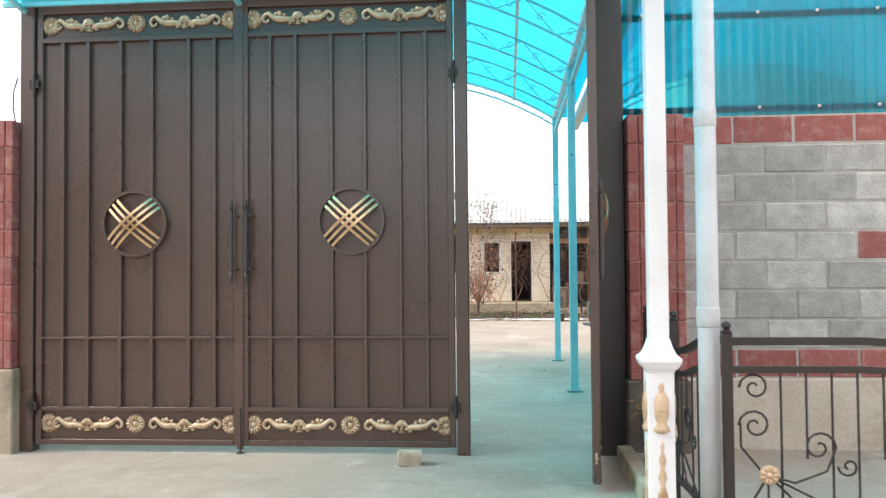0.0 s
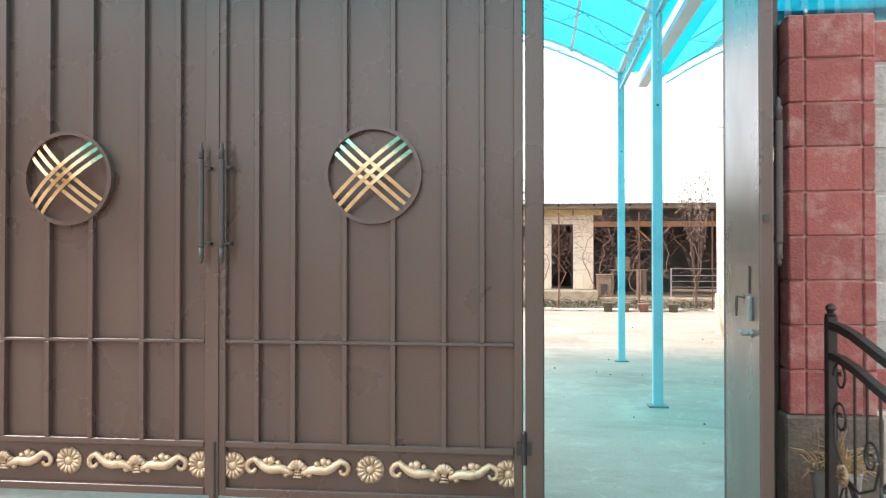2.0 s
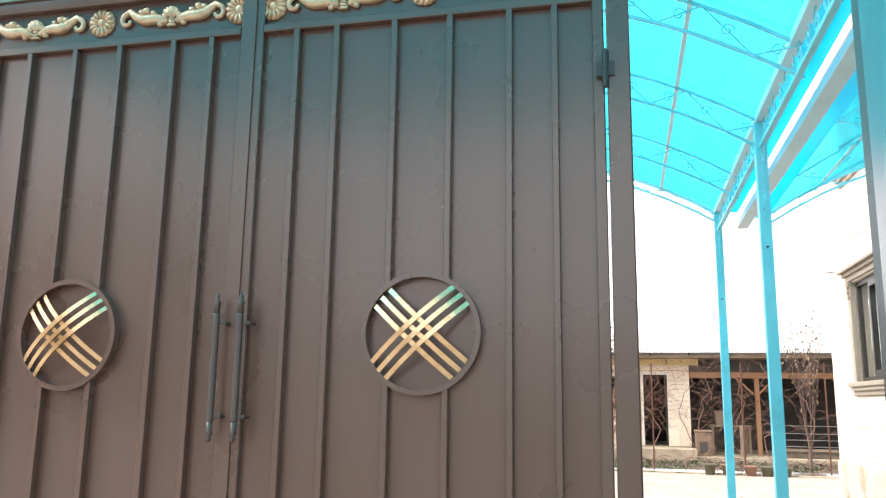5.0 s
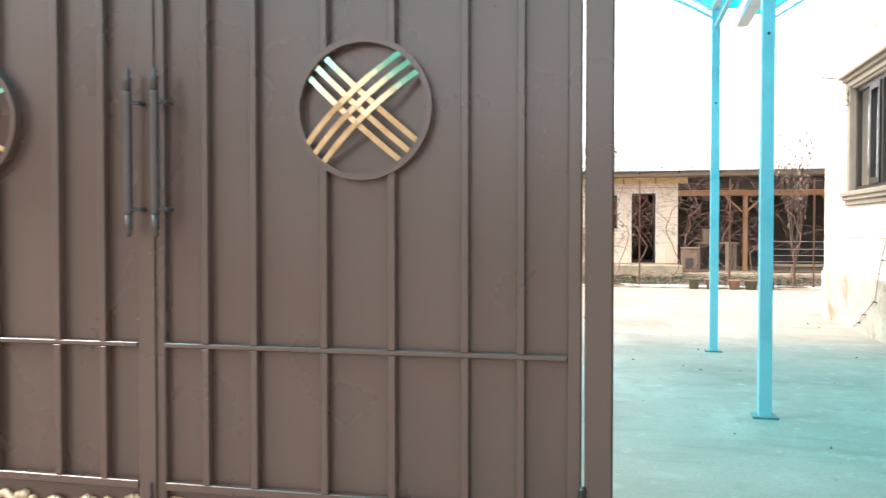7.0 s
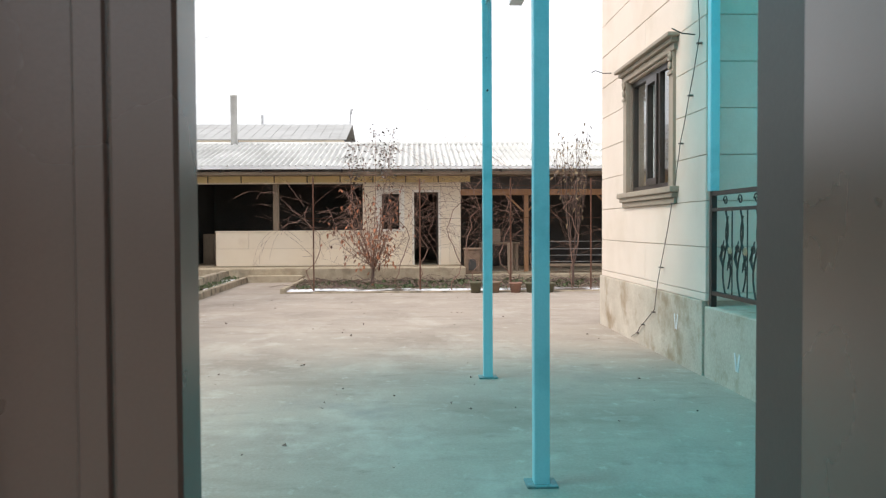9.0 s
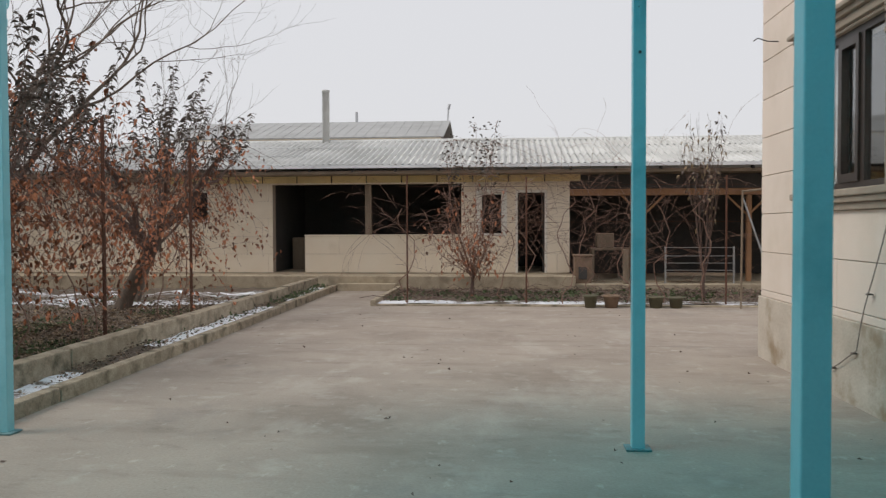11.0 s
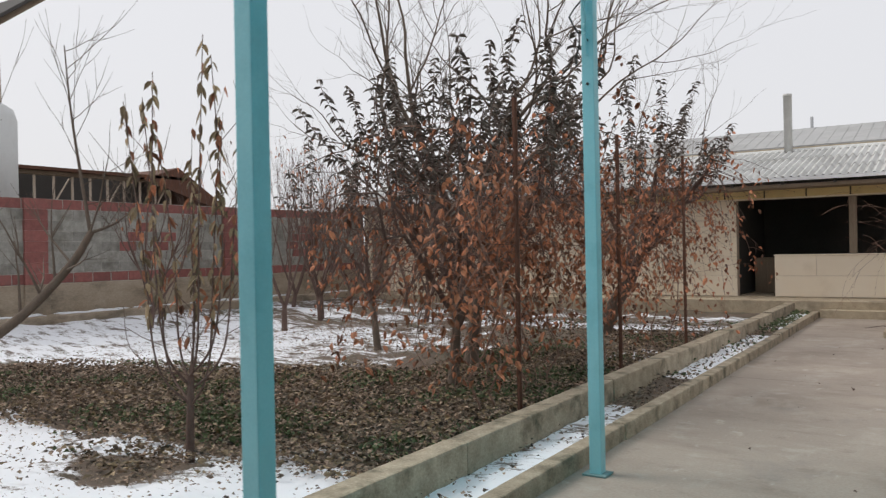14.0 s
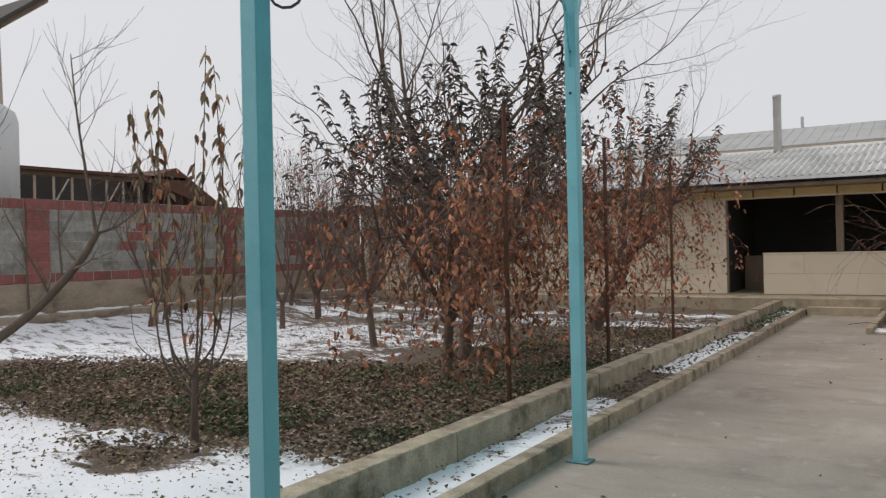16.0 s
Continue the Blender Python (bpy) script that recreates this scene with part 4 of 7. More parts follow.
def vault(name, label, x0, x1, cx, rib_y):
    v = thing(name, label, "canopy", "yard canopies")
    n = 16
    bm = bmesh.new()
    ys = [CY0, CY1 + 0.12]
    rows = [[bm.verts.new((x0 + (x1 - x0) * i / n, y, vault_z(x0 + (x1 - x0) * i / n, cx) + 0.03)) for y in ys] for i in range(n + 1)]
    for a, b in zip(rows, rows[1:]):
        bm.faces.new((a[0], b[0], b[1], a[1]))
    part("sheet", bm, POLY, v, "turquoise cellular plastic sheet", True)
    for y in rib_y:
        bm = bmesh.new()
        xs = [x0 + (x1 - x0) * i / n for i in range(n + 1)]
        top = [(x, y, vault_z(x, cx)) for x in xs]
        end = y == rib_y[-1]
        low = [(x, y, vault_z(x, cx) - (0.1 if end else 0.2)) for x in xs]
        tube(bm, top, 0.022 if end else 0.014, 4)
        tube(bm, low, 0.018 if end else 0.014, 4)
        part("arch", bm, WHITEMETAL if end else TEAL, v)
        bm = bmesh.new()
        for i in range(n):
            a, b = Vector(top[i]), Vector(low[i + 1])
            if i % 2:
                a, b = Vector(low[i]), Vector(top[i + 1])
            tube(bm, [a, b], 0.006, 4)
            c = (Vector(top[i]) + Vector(low[i + 1])) / 2
            if end:
                continue
            tube(bm, [(c.x + 0.045 * math.cos(k * 0.7) * (1 - k * 0.07), y, c.z + 0.045 * math.sin(k * 0.7) * (1 - k * 0.07)) for k in range(11)], 0.005, 4)
        part("lattice", bm, TEAL, v)
    for u in (0.12, 0.3, 0.5, 0.7, 0.86):
        x = x0 + (x1 - x0) * u
        part("purlin", boxes((x - 0.015, x + 0.015, CY0, CY1 + 0.1, vault_z(x, cx) + 0.0, vault_z(x, cx) + 0.026)), WHITEMETAL, v)
    return v


RIBS = (6.1, 7.4, 8.76, 10.2, 11.72)
vault("yard_canopy", "arched turquoise plastic canopy over the drive", -3.12, 1.22, -0.95, RIBS)
vault("yard_canopy", "arched turquoise plastic canopy before the house porch", 1.72, 6.1, 3.91, RIBS)


def canopy_post(x, y):
    p = thing("canopy_post", "turquoise painted square steel canopy post on a foot plate", "post", "canopy posts")
    part("post", bevelled(boxes((x - 0.04, x + 0.04, y - 0.04, y + 0.04, 0.012, 3.44)), 0.005, 2), TEAL, p)
    part("foot_plate", bevelled(boxes((x - 0.08, x + 0.08, y - 0.07, y + 0.07, 0.0, 0.014)), 0.003), TEAL_DIRTY, p)
    bm = bmesh.new()
    for s in (-1, 1):
        for z0, r in ((3.22, 0.1), (3.0, 0.06), (2.85, 0.04)):
            tube(bm, [(x, y + s * (0.055 + r * 0.55 + q0 * 0.6), z0 + q1) for q0, q1 in spiral(0, 0, r, -math.pi / 2, 1.1, s)], 0.007, 4)
        tube(bm, [(x, y + s * 0.052, 2.68), (x, y + s * 0.075, 2.95), (x, y + s * 0.2, 3.25), (x, y + s * 0.45, 3.4)], 0.008, 4)
    part("scroll_bracket", bm, TEAL, p)
    for z in (2.5, 2.78):
        bm = bmesh.new()
        lathe(bm, [(0.01, 0.0), (0.01, 0.01), (0.004, 0.013)], sides=6, axis=pose(x, y - 0.04, z, 90, 0, 0))
        part("bolt", bm, IRON, p)


for px, py in ((1.185, 8.76), (1.19, 11.68), (-3.13, 8.87), (-3.1, 11.79)):
    canopy_post(px, py)
for x in (1.19, -3.09):
    b = thing("canopy_beam", "turquoise lattice eave beam of the canopy", "beam", "canopy beams")
    part("top_chord", bevelled(boxes((x - 0.035, x + 0.035, CY0, CY1 + 0.1, 3.445, 3.52)), 0.004), WHITEMETAL, b)
    part("bottom_chord", bevelled(boxes((x - 0.02, x + 0.02, CY0, CY1 + 0.1, 3.24, 3.27)), 0.003), TEAL, b)
    bm = bmesh.new()
    y = CY0 + 0.12
    k = 0
    while y < CY1 - 0.1:
        tube(bm, [(x, y + q0, 3.355 + q1) for q0, q1 in spiral(0, 0, 0.075, math.pi / 2, 1.3, 1 if k % 2 else -1, 14)], 0.006, 4)
        y += 0.21
        k += 1
    part("scrollwork", bm, TEAL, b)
gut = thing("canopy_gutter", "white sheet-metal valley gutter between the two canopies", "gutter")
part("trough", bevelled(boxes((1.43, 1.55, CY0, CY1 + 0.25, 3.34, 3.42)), 0.006), WHITEMETAL, gut)
part("flashing", boxes((1.23, 1.43, CY0, CY1 + 0.1, 3.5, 3.51), (1.55, 1.72, CY0, CY1 + 0.1, 3.425, 3.435)), POLY, gut)

# hanging cable on the yard side of a post
for x0, y0 in ((-3.15, 11.75), (-3.17, 8.82)):
    bm = bmesh.new()
    tube(bm, [(x0 + 0.03 * math.sin(k * 1.4), y0 - 0.05 - 0.05 * math.sin(k * 0.9), 3.4 - 0.06 * k) for k in range(14)], 0.006, 5)
    tagged(part("hanging_cable", bm, CABLE), "coiled dark cable hanging from a canopy post", "cable", "hanging cables")

bm = bmesh.new()
tube(bm, [(-3.03 + 0.055 * math.cos(k * 0.5), 8.93 + 0.034 * math.cos(k * 0.5), 2.444 + 0.065 * math.sin(k * 0.5)) for k in range(14)], 0.006, 6)
tube(bm, [(-3.085, 8.895, 2.444), (-3.085, 8.9, 2.779), (-3.075, 8.9, 3.3)], 0.006, 6)
tagged(part("cable_loop", bm, WIRE_BROWN), "loop of grey-brown cable hanging beside a canopy post", "cable", "hanging cables")

# ---- house east of the yard ----
HX, HY0, HY1 = 3.1, 11.62, 15.45
house = thing("house", "two-storey beige clad house with moulded stone windows", "house")
WIN_Y0, WIN_Y1, WIN_Z0, WIN_Z1 = 12.55, 14.12, 1.71, 3.0
W2_Z0, W2_Z1 = 4.5, 5.8
bm = boxes((HX + 0.02, HX + 0.3, HY0 + 0.02, HY1, 0.0, WIN_Z0), (HX + 0.02, HX + 0.3, HY0 + 0.02, WIN_Y0, WIN_Z0, WIN_Z1), (HX + 0.02, HX + 0.3, WIN_Y1, HY1, WIN_Z0, WIN_Z1),
           (HX + 0.02, HX + 0.3, HY0 + 0.02, HY1, WIN_Z1, W2_Z0), (HX + 0.02, HX + 0.3, HY0 + 0.02, WIN_Y0, W2_Z0, W2_Z1), (HX + 0.02, HX + 0.3, WIN_Y1, HY1, W2_Z0, W2_Z1),
           (HX + 0.02, HX + 0.3, HY0 + 0.02, HY1, W2_Z1, 6.9))
part("wall_west", bm, BEIGE_JOINT, house)
part("wall_north", boxes((HX + 0.3, 11.5, HY1 - 0.28, HY1, 0, 6.9)), BEIGE, house)
bm = boxes((HX + 0.02, 4.02, HY0 + 0.02, HY0 + 0.3, 0.6, 6.9), (4.02, 5.3, HY0 + 0.02, HY0 + 0.3, 3.05, 6.9), (5.3, 11.5, HY0 + 0.02, HY0 + 0.3, 0.6, 6.9), (3.98, 4.05, HY0 + 0.3, 12.6, 0.6, 3.05), (5.28, 5.34, HY0 + 0.3, 12.6, 0.6, 3.05), (3.98, 5.34, HY0 + 0.3, 12.6, 3.05, 3.12))
part("wall_south", bm, BEIGE_JOINT, house)
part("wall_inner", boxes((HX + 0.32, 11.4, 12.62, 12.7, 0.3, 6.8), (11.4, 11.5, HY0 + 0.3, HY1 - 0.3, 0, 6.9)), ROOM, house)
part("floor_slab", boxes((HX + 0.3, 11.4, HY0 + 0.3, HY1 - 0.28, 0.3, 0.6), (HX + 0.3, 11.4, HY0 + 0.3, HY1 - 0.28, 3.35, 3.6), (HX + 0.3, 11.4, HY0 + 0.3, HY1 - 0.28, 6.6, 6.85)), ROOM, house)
part("roof", bevelled(boxes((HX - 0.35, 11.9, HY0 - 0.35, HY1 + 0.35, 6.9, 7.1)), 0.03), SLATE, house)
part("plinth", bevelled(boxes((HX - 0.025, HX + 0.02, HY0 + 0.02, HY1 + 0.02, -0.1, 0.66)), 0.006), PLINTH, house, "stained grey cement plinth")


def clad(parent, mat, at, length, z_list, holes, widths):
    """Cladding boards in rows along the local x axis of the pose at, with open joints, left out over the holes."""
    made = {}
    rnd = random.Random(21)
    for r, (z0, z1) in enumerate(zip(z_list, z_list[1:])):
        cuts = [0.0]
        x = widths * (0.5 if r % 2 else 1.0)
        while x < length - 0.25:
            cuts.append(x)
            x += widths
        cuts.append(length)
        for a, b in zip(cuts, cuts[1:]):
            spans = [(a, b, z0, z1)]
            for h0, h1, g0, g1 in holes:
                nxt = []
                for s0, s1, t0, t1 in spans:
                    if s1 <= h0 or s0 >= h1 or t1 <= g0 or t0 >= g1:
                        nxt.append((s0, s1, t0, t1))
                        continue
                    if s0 < h0:
                        nxt.append((s0, h0, t0, t1))
                    if s1 > h1:
                        nxt.append((h1, s1, t0, t1))
                    m0, m1 = max(s0, h0), min(s1, h1)
                    if t0 < g0:
                        nxt.append((m0, m1, t0, g0))
                    if t1 > g1:
                        nxt.append((m0, m1, g1, t1))
                spans = nxt
            for s0, s1, t0, t1 in spans:
                key = (round(s1 - s0, 3), round(t1 - t0, 3))
                if min(key) < 0.02:
                    continue
                if key not in made:
                    g = 0.0028
                    bm = boxes((-key[0] / 2 + (g if key[0] > 0.1 else 0), key[0] / 2 - (g if key[0] > 0.1 else 0), -0.018, 0.0, g, key[1] - g))
                    made[key] = mesh_of("panel", bevelled(bm, 0.004), mat)
                piece("panel", made[key], parent, at @ pose((s0 + s1) / 2, rnd.uniform(-0.001, 0.001), t0))


rows = [0.66] + [0.73 + 0.405 * k for k in range(15)] + [6.9]
clad(house, BEIGE, pose(HX + 0.018, HY1, 0, 0, 0, -90), HY1 - HY0, rows, ((HY1 - WIN_Y1, HY1 - WIN_Y0, WIN_Z0, WIN_Z1), (HY1 - WIN_Y1, HY1 - WIN_Y0, W2_Z0, W2_Z1)), 4.0)
clad(house, BEIGE, pose(HX, HY0 + 0.018, 0), 0.9, rows, (), 1.8)
clad(house, BEIGE, pose(5.3, HY0 + 0.018, 0), 6.2, rows, (), 1.8)


def moulded_window(z0, z1):
    y0, y1 = WIN_Y0, WIN_Y1
    w = part("window", boxes((HX - 0.03, HX + 0.06, y0 - 0.13, y0, z0, z1 + 0.02)), MOULD, house, "moulded brown stone window surround")
    part("jamb", boxes((HX - 0.03, HX + 0.06, y1, y1 + 0.13, z0, z1 + 0.02)), MOULD, w)
    bm = boxes((HX - 0.09, HX + 0.02, y0 - 0.22, y1 + 0.22, z0 - 0.06, z0 - 0.002), (HX - 0.065, HX + 0.02, y0 - 0.19, y1 + 0.19, z0 - 0.11, z0 - 0.06), (HX - 0.035, HX + 0.02, y0 - 0.17, y1 + 0.17, z0 - 0.17, z0 - 0.11))
    part("sill", bevelled(bm, 0.012, 2), MOULD, w)
    bm = boxes((HX - 0.04, HX + 0.02, y0 - 0.17, y1 + 0.17, z1 + 0.02, z1 + 0.09), (HX - 0.075, HX + 0.02, y0 - 0.2, y1 + 0.2, z1 + 0.09, z1 + 0.14), (HX - 0.12, HX + 0.02, y0 - 0.24, y1 + 0.24, z1 + 0.14, z1 + 0.18))
    part("cornice", bevelled(bm, 0.012, 2), MOULD, w)
    for yy in (y0 - 0.065, y1 + 0.065):
        bm = bmesh.new()
        for zz, q in ((z1 - 0.03, 0.05), (z1 - 0.12, 0.035)):
            tube(bm, [(HX - 0.045, yy + q0, zz + q1) for q0, q1 in spiral(0, 0, q, 0.5, 1.4)], 0.014, 6)
        box(bm, HX - 0.05, HX - 0.03, yy - 0.06, yy + 0.06, z1 - 0.2, z1 - 0.17)
        part("bracket", bm, MOULD, w)
    bm = bmesh.new()
    fx0, fx1 = HX + 0.05, HX + 0.11
    box(bm, fx0, fx1, y0, y1, z0, z0 + 0.06)
    box(bm, fx0, fx1, y0, y1, z1 - 0.06, z1)
    for a, b in ((y0, y0 + 0.06), (y1 - 0.06, y1), (y0 + 0.53, y0 + 0.6), (y1 - 0.6, y1 - 0.53)):
        box(bm, fx0, fx1, a, b, z0 + 0.06, z1 - 0.06)
    m0, m1 = y0 + 0.6, y1 - 0.6
    for a, b, c, d in ((m0, m1, z0 + 0.06, z0 + 0.13), (m0, m1, z1 - 0.13, z1 - 0.06), (m0, m0 + 0.05, z0 + 0.13, z1 - 0.13), (m1 - 0.05, m1, z0 + 0.13, z1 - 0.13)):
        box(bm, fx0 - 0.02, fx1 - 0.01, a, b, c, d)
    part("frame", bm, FRAME, w, "dark brown plastic window frame")
    for a, b in ((y0 + 0.06, y0 + 0.53), (m0 + 0.05, m1 - 0.05), (y1 - 0.53, y1 - 0.06)):
        p = part("pane", boxes((HX + 0.076, HX + 0.082, a - 0.004, b + 0.004, z0 + 0.055, z1 - 0.055)), GLASS, w)
        p.visible_shadow = False
    c = bmesh.new()
    for k in range(2):
        a, b = ((y0 + 0.02, y0 + 0.35), (y1 - 0.3, y1 - 0.02))[k]
        n = 18
        lo = [c.verts.new((HX + 0.24 + 0.018 * math.sin(i * 1.9), a + (b - a) * i / n, z0 - 0.02)) for i in range(n + 1)]
        hi = [c.verts.new((HX + 0.24 + 0.018 * math.sin(i * 1.9), a + (b - a) * i / n, z1 + 0.02)) for i in range(n + 1)]
        for i in range(n):
            c.faces.new((lo[i], lo[i + 1], hi[i + 1], hi[i]))
    part("curtain", c, WHITEMETAL, w, "pale net curtain")


moulded_window(WIN_Z0, WIN_Z1)
moulded_window(W2_Z0, W2_Z1)
dr = part("door", bevelled(boxes((4.06, 5.27, 12.5, 12.55, 0.6, 3.0)), 0.005), FRAME, house, "dark brown entrance door")
part("door_panel", bevelled(boxes((4.16, 4.62, 12.485, 12.5, 0.75, 1.5), (4.16, 4.62, 12.485, 12.5, 1.65, 2.85), (4.72, 5.17, 12.485, 12.5, 0.75, 1.5), (4.72, 5.17, 12.485, 12.5, 1.65, 2.85)), 0.006), FRAME, dr)
bm = bmesh.new()
tube(bm, [(4.68, 12.5, 1.6), (4.68, 12.45, 1.6), (4.6, 12.45, 1.6)], 0.009, 6)
part("door_handle", bm, GALV, dr)

# unseen wall added to cut sideways sky light under the porch canopy
solid("wall_yard_east", boxes((9.6, 9.8, 6.05, 11.58, -0.2, 6.9)), BEIGE, "unseen beige wall added to keep side sky light off the porch", "wall")
# porch deck and railing
deck = solid("porch_deck", bevelled(boxes((HX - 0.01, 9.5, 7.2, HY0, -0.1, 0.62)), 0.01), PLINTH, "raised rough concrete porch deck before the house", "porch")
railing = thing("porch_railing", "black wrought-iron porch railing with leaf scrolls", "railing")
RX = HX + 0.04
for y in (11.55, 9.9, 8.1, 7.3):
    part("post", bevelled(boxes((RX - 0.025, RX + 0.025, y - 0.025, y + 0.025, 0.62, 1.62)), 0.003), IRON, railing)
for z, h in ((1.6, 0.018), (1.46, 0.014), (0.74, 0.016)):
    part("rail", boxes((RX - 0.02, RX + 0.02, 7.3, 11.525, z - h, z + h)), IRON, railing)
y = 11.28
k = 0
while y > 7.5:
    bm = bmesh.new()
    tube(bm, [(RX, y + 0.055 * math.sin(i * 0.62), 0.75 + 0.7 * i / 10) for i in range(11)], 0.008, 5)
    tube(bm, [(RX, y - 0.06 - 0.05 * math.sin(i * 0.62), 0.8 + 0.6 * i / 10) for i in range(11)], 0.007, 5)
    tube(bm, [(RX, y + q0 + 0.05, 1.13 + q1) for q0, q1 in spiral(0, 0, 0.04, 0, 1.2)], 0.006, 5)
    tube(bm, [(RX, y + q0 - 0.09, 1.0 + q1) for q0, q1 in spiral(0, 0, 0.04, 2, 1.2, -1)], 0.006, 5)
    for s in (-1, 1):
        tube(bm, [(RX, y + 0.04 * s, 0.95), (RX, y + 0.1 * s, 1.06), (RX, y + 0.03 * s, 1.2)], [0.004, 0.014, 0.004], 5)
    tube(bm, [(RX, y + q0, 1.53 + q1) for q0, q1 in spiral(0, 0, 0.045, 0, 1.2)], 0.006, 5)
    tube(bm, [(RX, y - 0.14, 0.75), (RX, y - 0.14, 1.45)], 0.006, 5)
    part("scroll", bm, IRON, railing)
    bm = bmesh.new()
    rosette(bm, 0, 0, 0, 0.03, 7)
    bmesh.ops.transform(bm, matrix=pose(RX - 0.012, y - 0.14, 1.12, 0, 0, -90), verts=bm.verts)
    part("rosette", bm, GOLD_WORN, railing, "small gold rosette", True)
    y -= 0.3
    k += 1
tagged(part("porch_post", bevelled(boxes((HX - 0.0, HX + 0.08, 11.51, 11.59, 1.62, 3.5)), 0.006), TEAL), "turquoise square steel post above the porch railing", "post")

for my, mz in ((12.32, 0.4), (10.9, 0.24)):
    bm = bmesh.new()
    for dy, tilt in ((-0.03, 14), (0.03, -14)):
        box(bm, -0.001, 0.001, -0.014, 0.014, -0.075, 0.075, pose(0, dy, 0, tilt, 0, 0))
    bmesh.ops.transform(bm, matrix=Matrix.Translation((HX - 0.028 if my > 11.6 else HX - 0.013, my, mz)), verts=bm.verts)
    tagged(part("paint_mark", bm, WHITEMETAL), "white brushed paint mark on the cement plinth", "paint mark", "paint marks")

# cables on the house wall
bm = bmesh.new()
pts = [(HX - 0.02, 11.7, 4.2), (HX - 0.03, 11.75, 3.4), (HX - 0.03, 11.7, 3.0), (HX - 0.03, 11.86, 2.68), (HX - 0.03, 12.02, 2.4), (HX - 0.03, 12.2, 2.1), (HX - 0.03, 12.36, 1.7), (HX - 0.03, 12.56, 1.3), (HX - 0.045, 12.82, 0.8), (HX - 0.05, 12.93, 0.45), (HX - 0.05, 13.25, 0.3), (HX - 0.045, 13.48, 0.2), (HX - 0.04, 13.6, 0.12), (HX - 0.04, 13.9, 0.03)]
sm = []
for a, b in zip(pts, pts[1:]):
    for i in range(5):
        p = Vector(a).lerp(Vector(b), i / 5)
        sm.append(p + Vector((0, 0.014 * noise.noise(p * 6), 0)))
tube(bm, sm, 0.0045, 5)
for p in sm[4::7]:
    box(bm, p.x - 0.012, p.x + 0.03, p.y - 0.02, p.y + 0.02, p.z - 0.006, p.z + 0.006)
tagged(part("wall_cable", bm, WIRE_BROWN), "thin dark cable clipped down the house wall", "cable")
for line in ([(HX, 14.95, 3.28), (HX - 0.12, 14.9, 3.27), (HX - 0.22, 14.88, 3.3), (HX - 0.27, 14.87, 3.27)], [(HX, 11.9, 3.05), (HX - 0.12, 11.9, 3.06), (HX - 0.22, 11.88, 3.1)]):
    bm = bmesh.new()
    tube(bm, line, 0.006, 5)
    tagged(part("wall_hook", bm, CABLE), "bent wire hook sticking out of the house wall", "hook", "wall hooks")

# ---- long cream building north of the yard ----
FY = 25.2
bld = thing("outbuilding", "long low cream-clad outbuilding with dark open rooms", "building")
FLOOR_Z = 0.34
segs = [(-15.5, -7.3, FLOOR_Z, 2.6), (-7.3, -6.75, FLOOR_Z, 1.55), (-7.3, -6.75, 2.3, 2.6), (-6.75, -5.19, FLOOR_Z, 2.6), (-4.42, -0.71, FLOOR_Z, 1.2), (-5.19, -0.71, 2.42, 2.6), (-0.71, -0.28, FLOOR_Z, 2.6),
        (-0.28, 0.27, FLOOR_Z, 1.21), (-0.28, 0.27, 2.21, 2.6), (0.27, 0.55, FLOOR_Z, 2.6), (0.55, 1.27, 2.26, 2.6), (1.27, 1.79, 0.14, 2.6)]
for a, b, c, d in segs:
    part("wall_section", boxes((a, b, FY + 0.02, FY + 0.24, c, d)), BEIGE_JOINT, bld)
holes = ((15.5 - 7.3, 15.5 - 6.75, 1.55, 2.3), (15.5 - 5.19, 15.5 - 4.42, 0.0, 2.42), (15.5 - 4.42, 15.5 - 0.71, 1.2, 2.42), (15.5 - 0.28, 15.5 + 0.27, 1.21, 2.21), (15.5 + 0.55, 15.5 + 1.27, 0.0, 2.26))
clad(bld, FACADE, pose(-15.5, FY + 0.018, 0), 15.5 + 1.79, [FLOOR_Z, 0.78, 1.2, 1.63, 2.02, 2.42, 2.5], holes, 3.4)
part("cap", bevelled(boxes((-4.43, -0.7, FY - 0.02, FY + 0.26, 1.2, 1.235)), 0.005), FACADE, bld, "cream sill on the half-height wall")
# back wall and partitions: the rooms' shade is carried by the near-black colour
part("back_wall", boxes((-15.5, 9.6, 28.35, 28.6, 0, 2.6), (9.4, 9.6, FY, 28.35, 0, 2.6), (-15.6, -15.5, FY + 0.24, 28.35, 0, 2.6)), DEEP_SHADE, bld)
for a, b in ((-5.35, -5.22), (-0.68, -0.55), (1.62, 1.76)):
    part("partition", boxes((a, b, FY + 0.24, 28.35, 0.1, 2.6)), DEEP_SHADE, bld)
part("soffit", boxes((-15.6, 9.6, 24.5, 28.35, 2.61, 2.68)), OLDWOOD, bld, "dark weathered soffit boards")
part("floor_slab", boxes((-15.6, 1.79, FY, 28.35, 0.0, FLOOR_Z), (1.79, 9.6, FY, 28.35, 0.0, 0.15)), WALKWAY, bld)
part("post", bevelled(boxes((-2.98, -2.84, FY + 0.03, FY + 0.17, 1.235, 2.42)), 0.008), OLDWOOD, bld, "weathered wooden window post")
for x in (3.4, 5.75, 8.0):
    part("post", bevelled(boxes((x + 0.03, x + 0.14, FY + 0.05, FY + 0.16, 0.15, 2.12)), 0.01), WOOD, bld, "orange-brown wooden porch post")
part("beam", bevelled(boxes((1.79, 9.5, FY + 0.02, FY + 0.18, 2.12, 2.27)), 0.01), WOOD, bld, "orange-brown wooden porch beam")
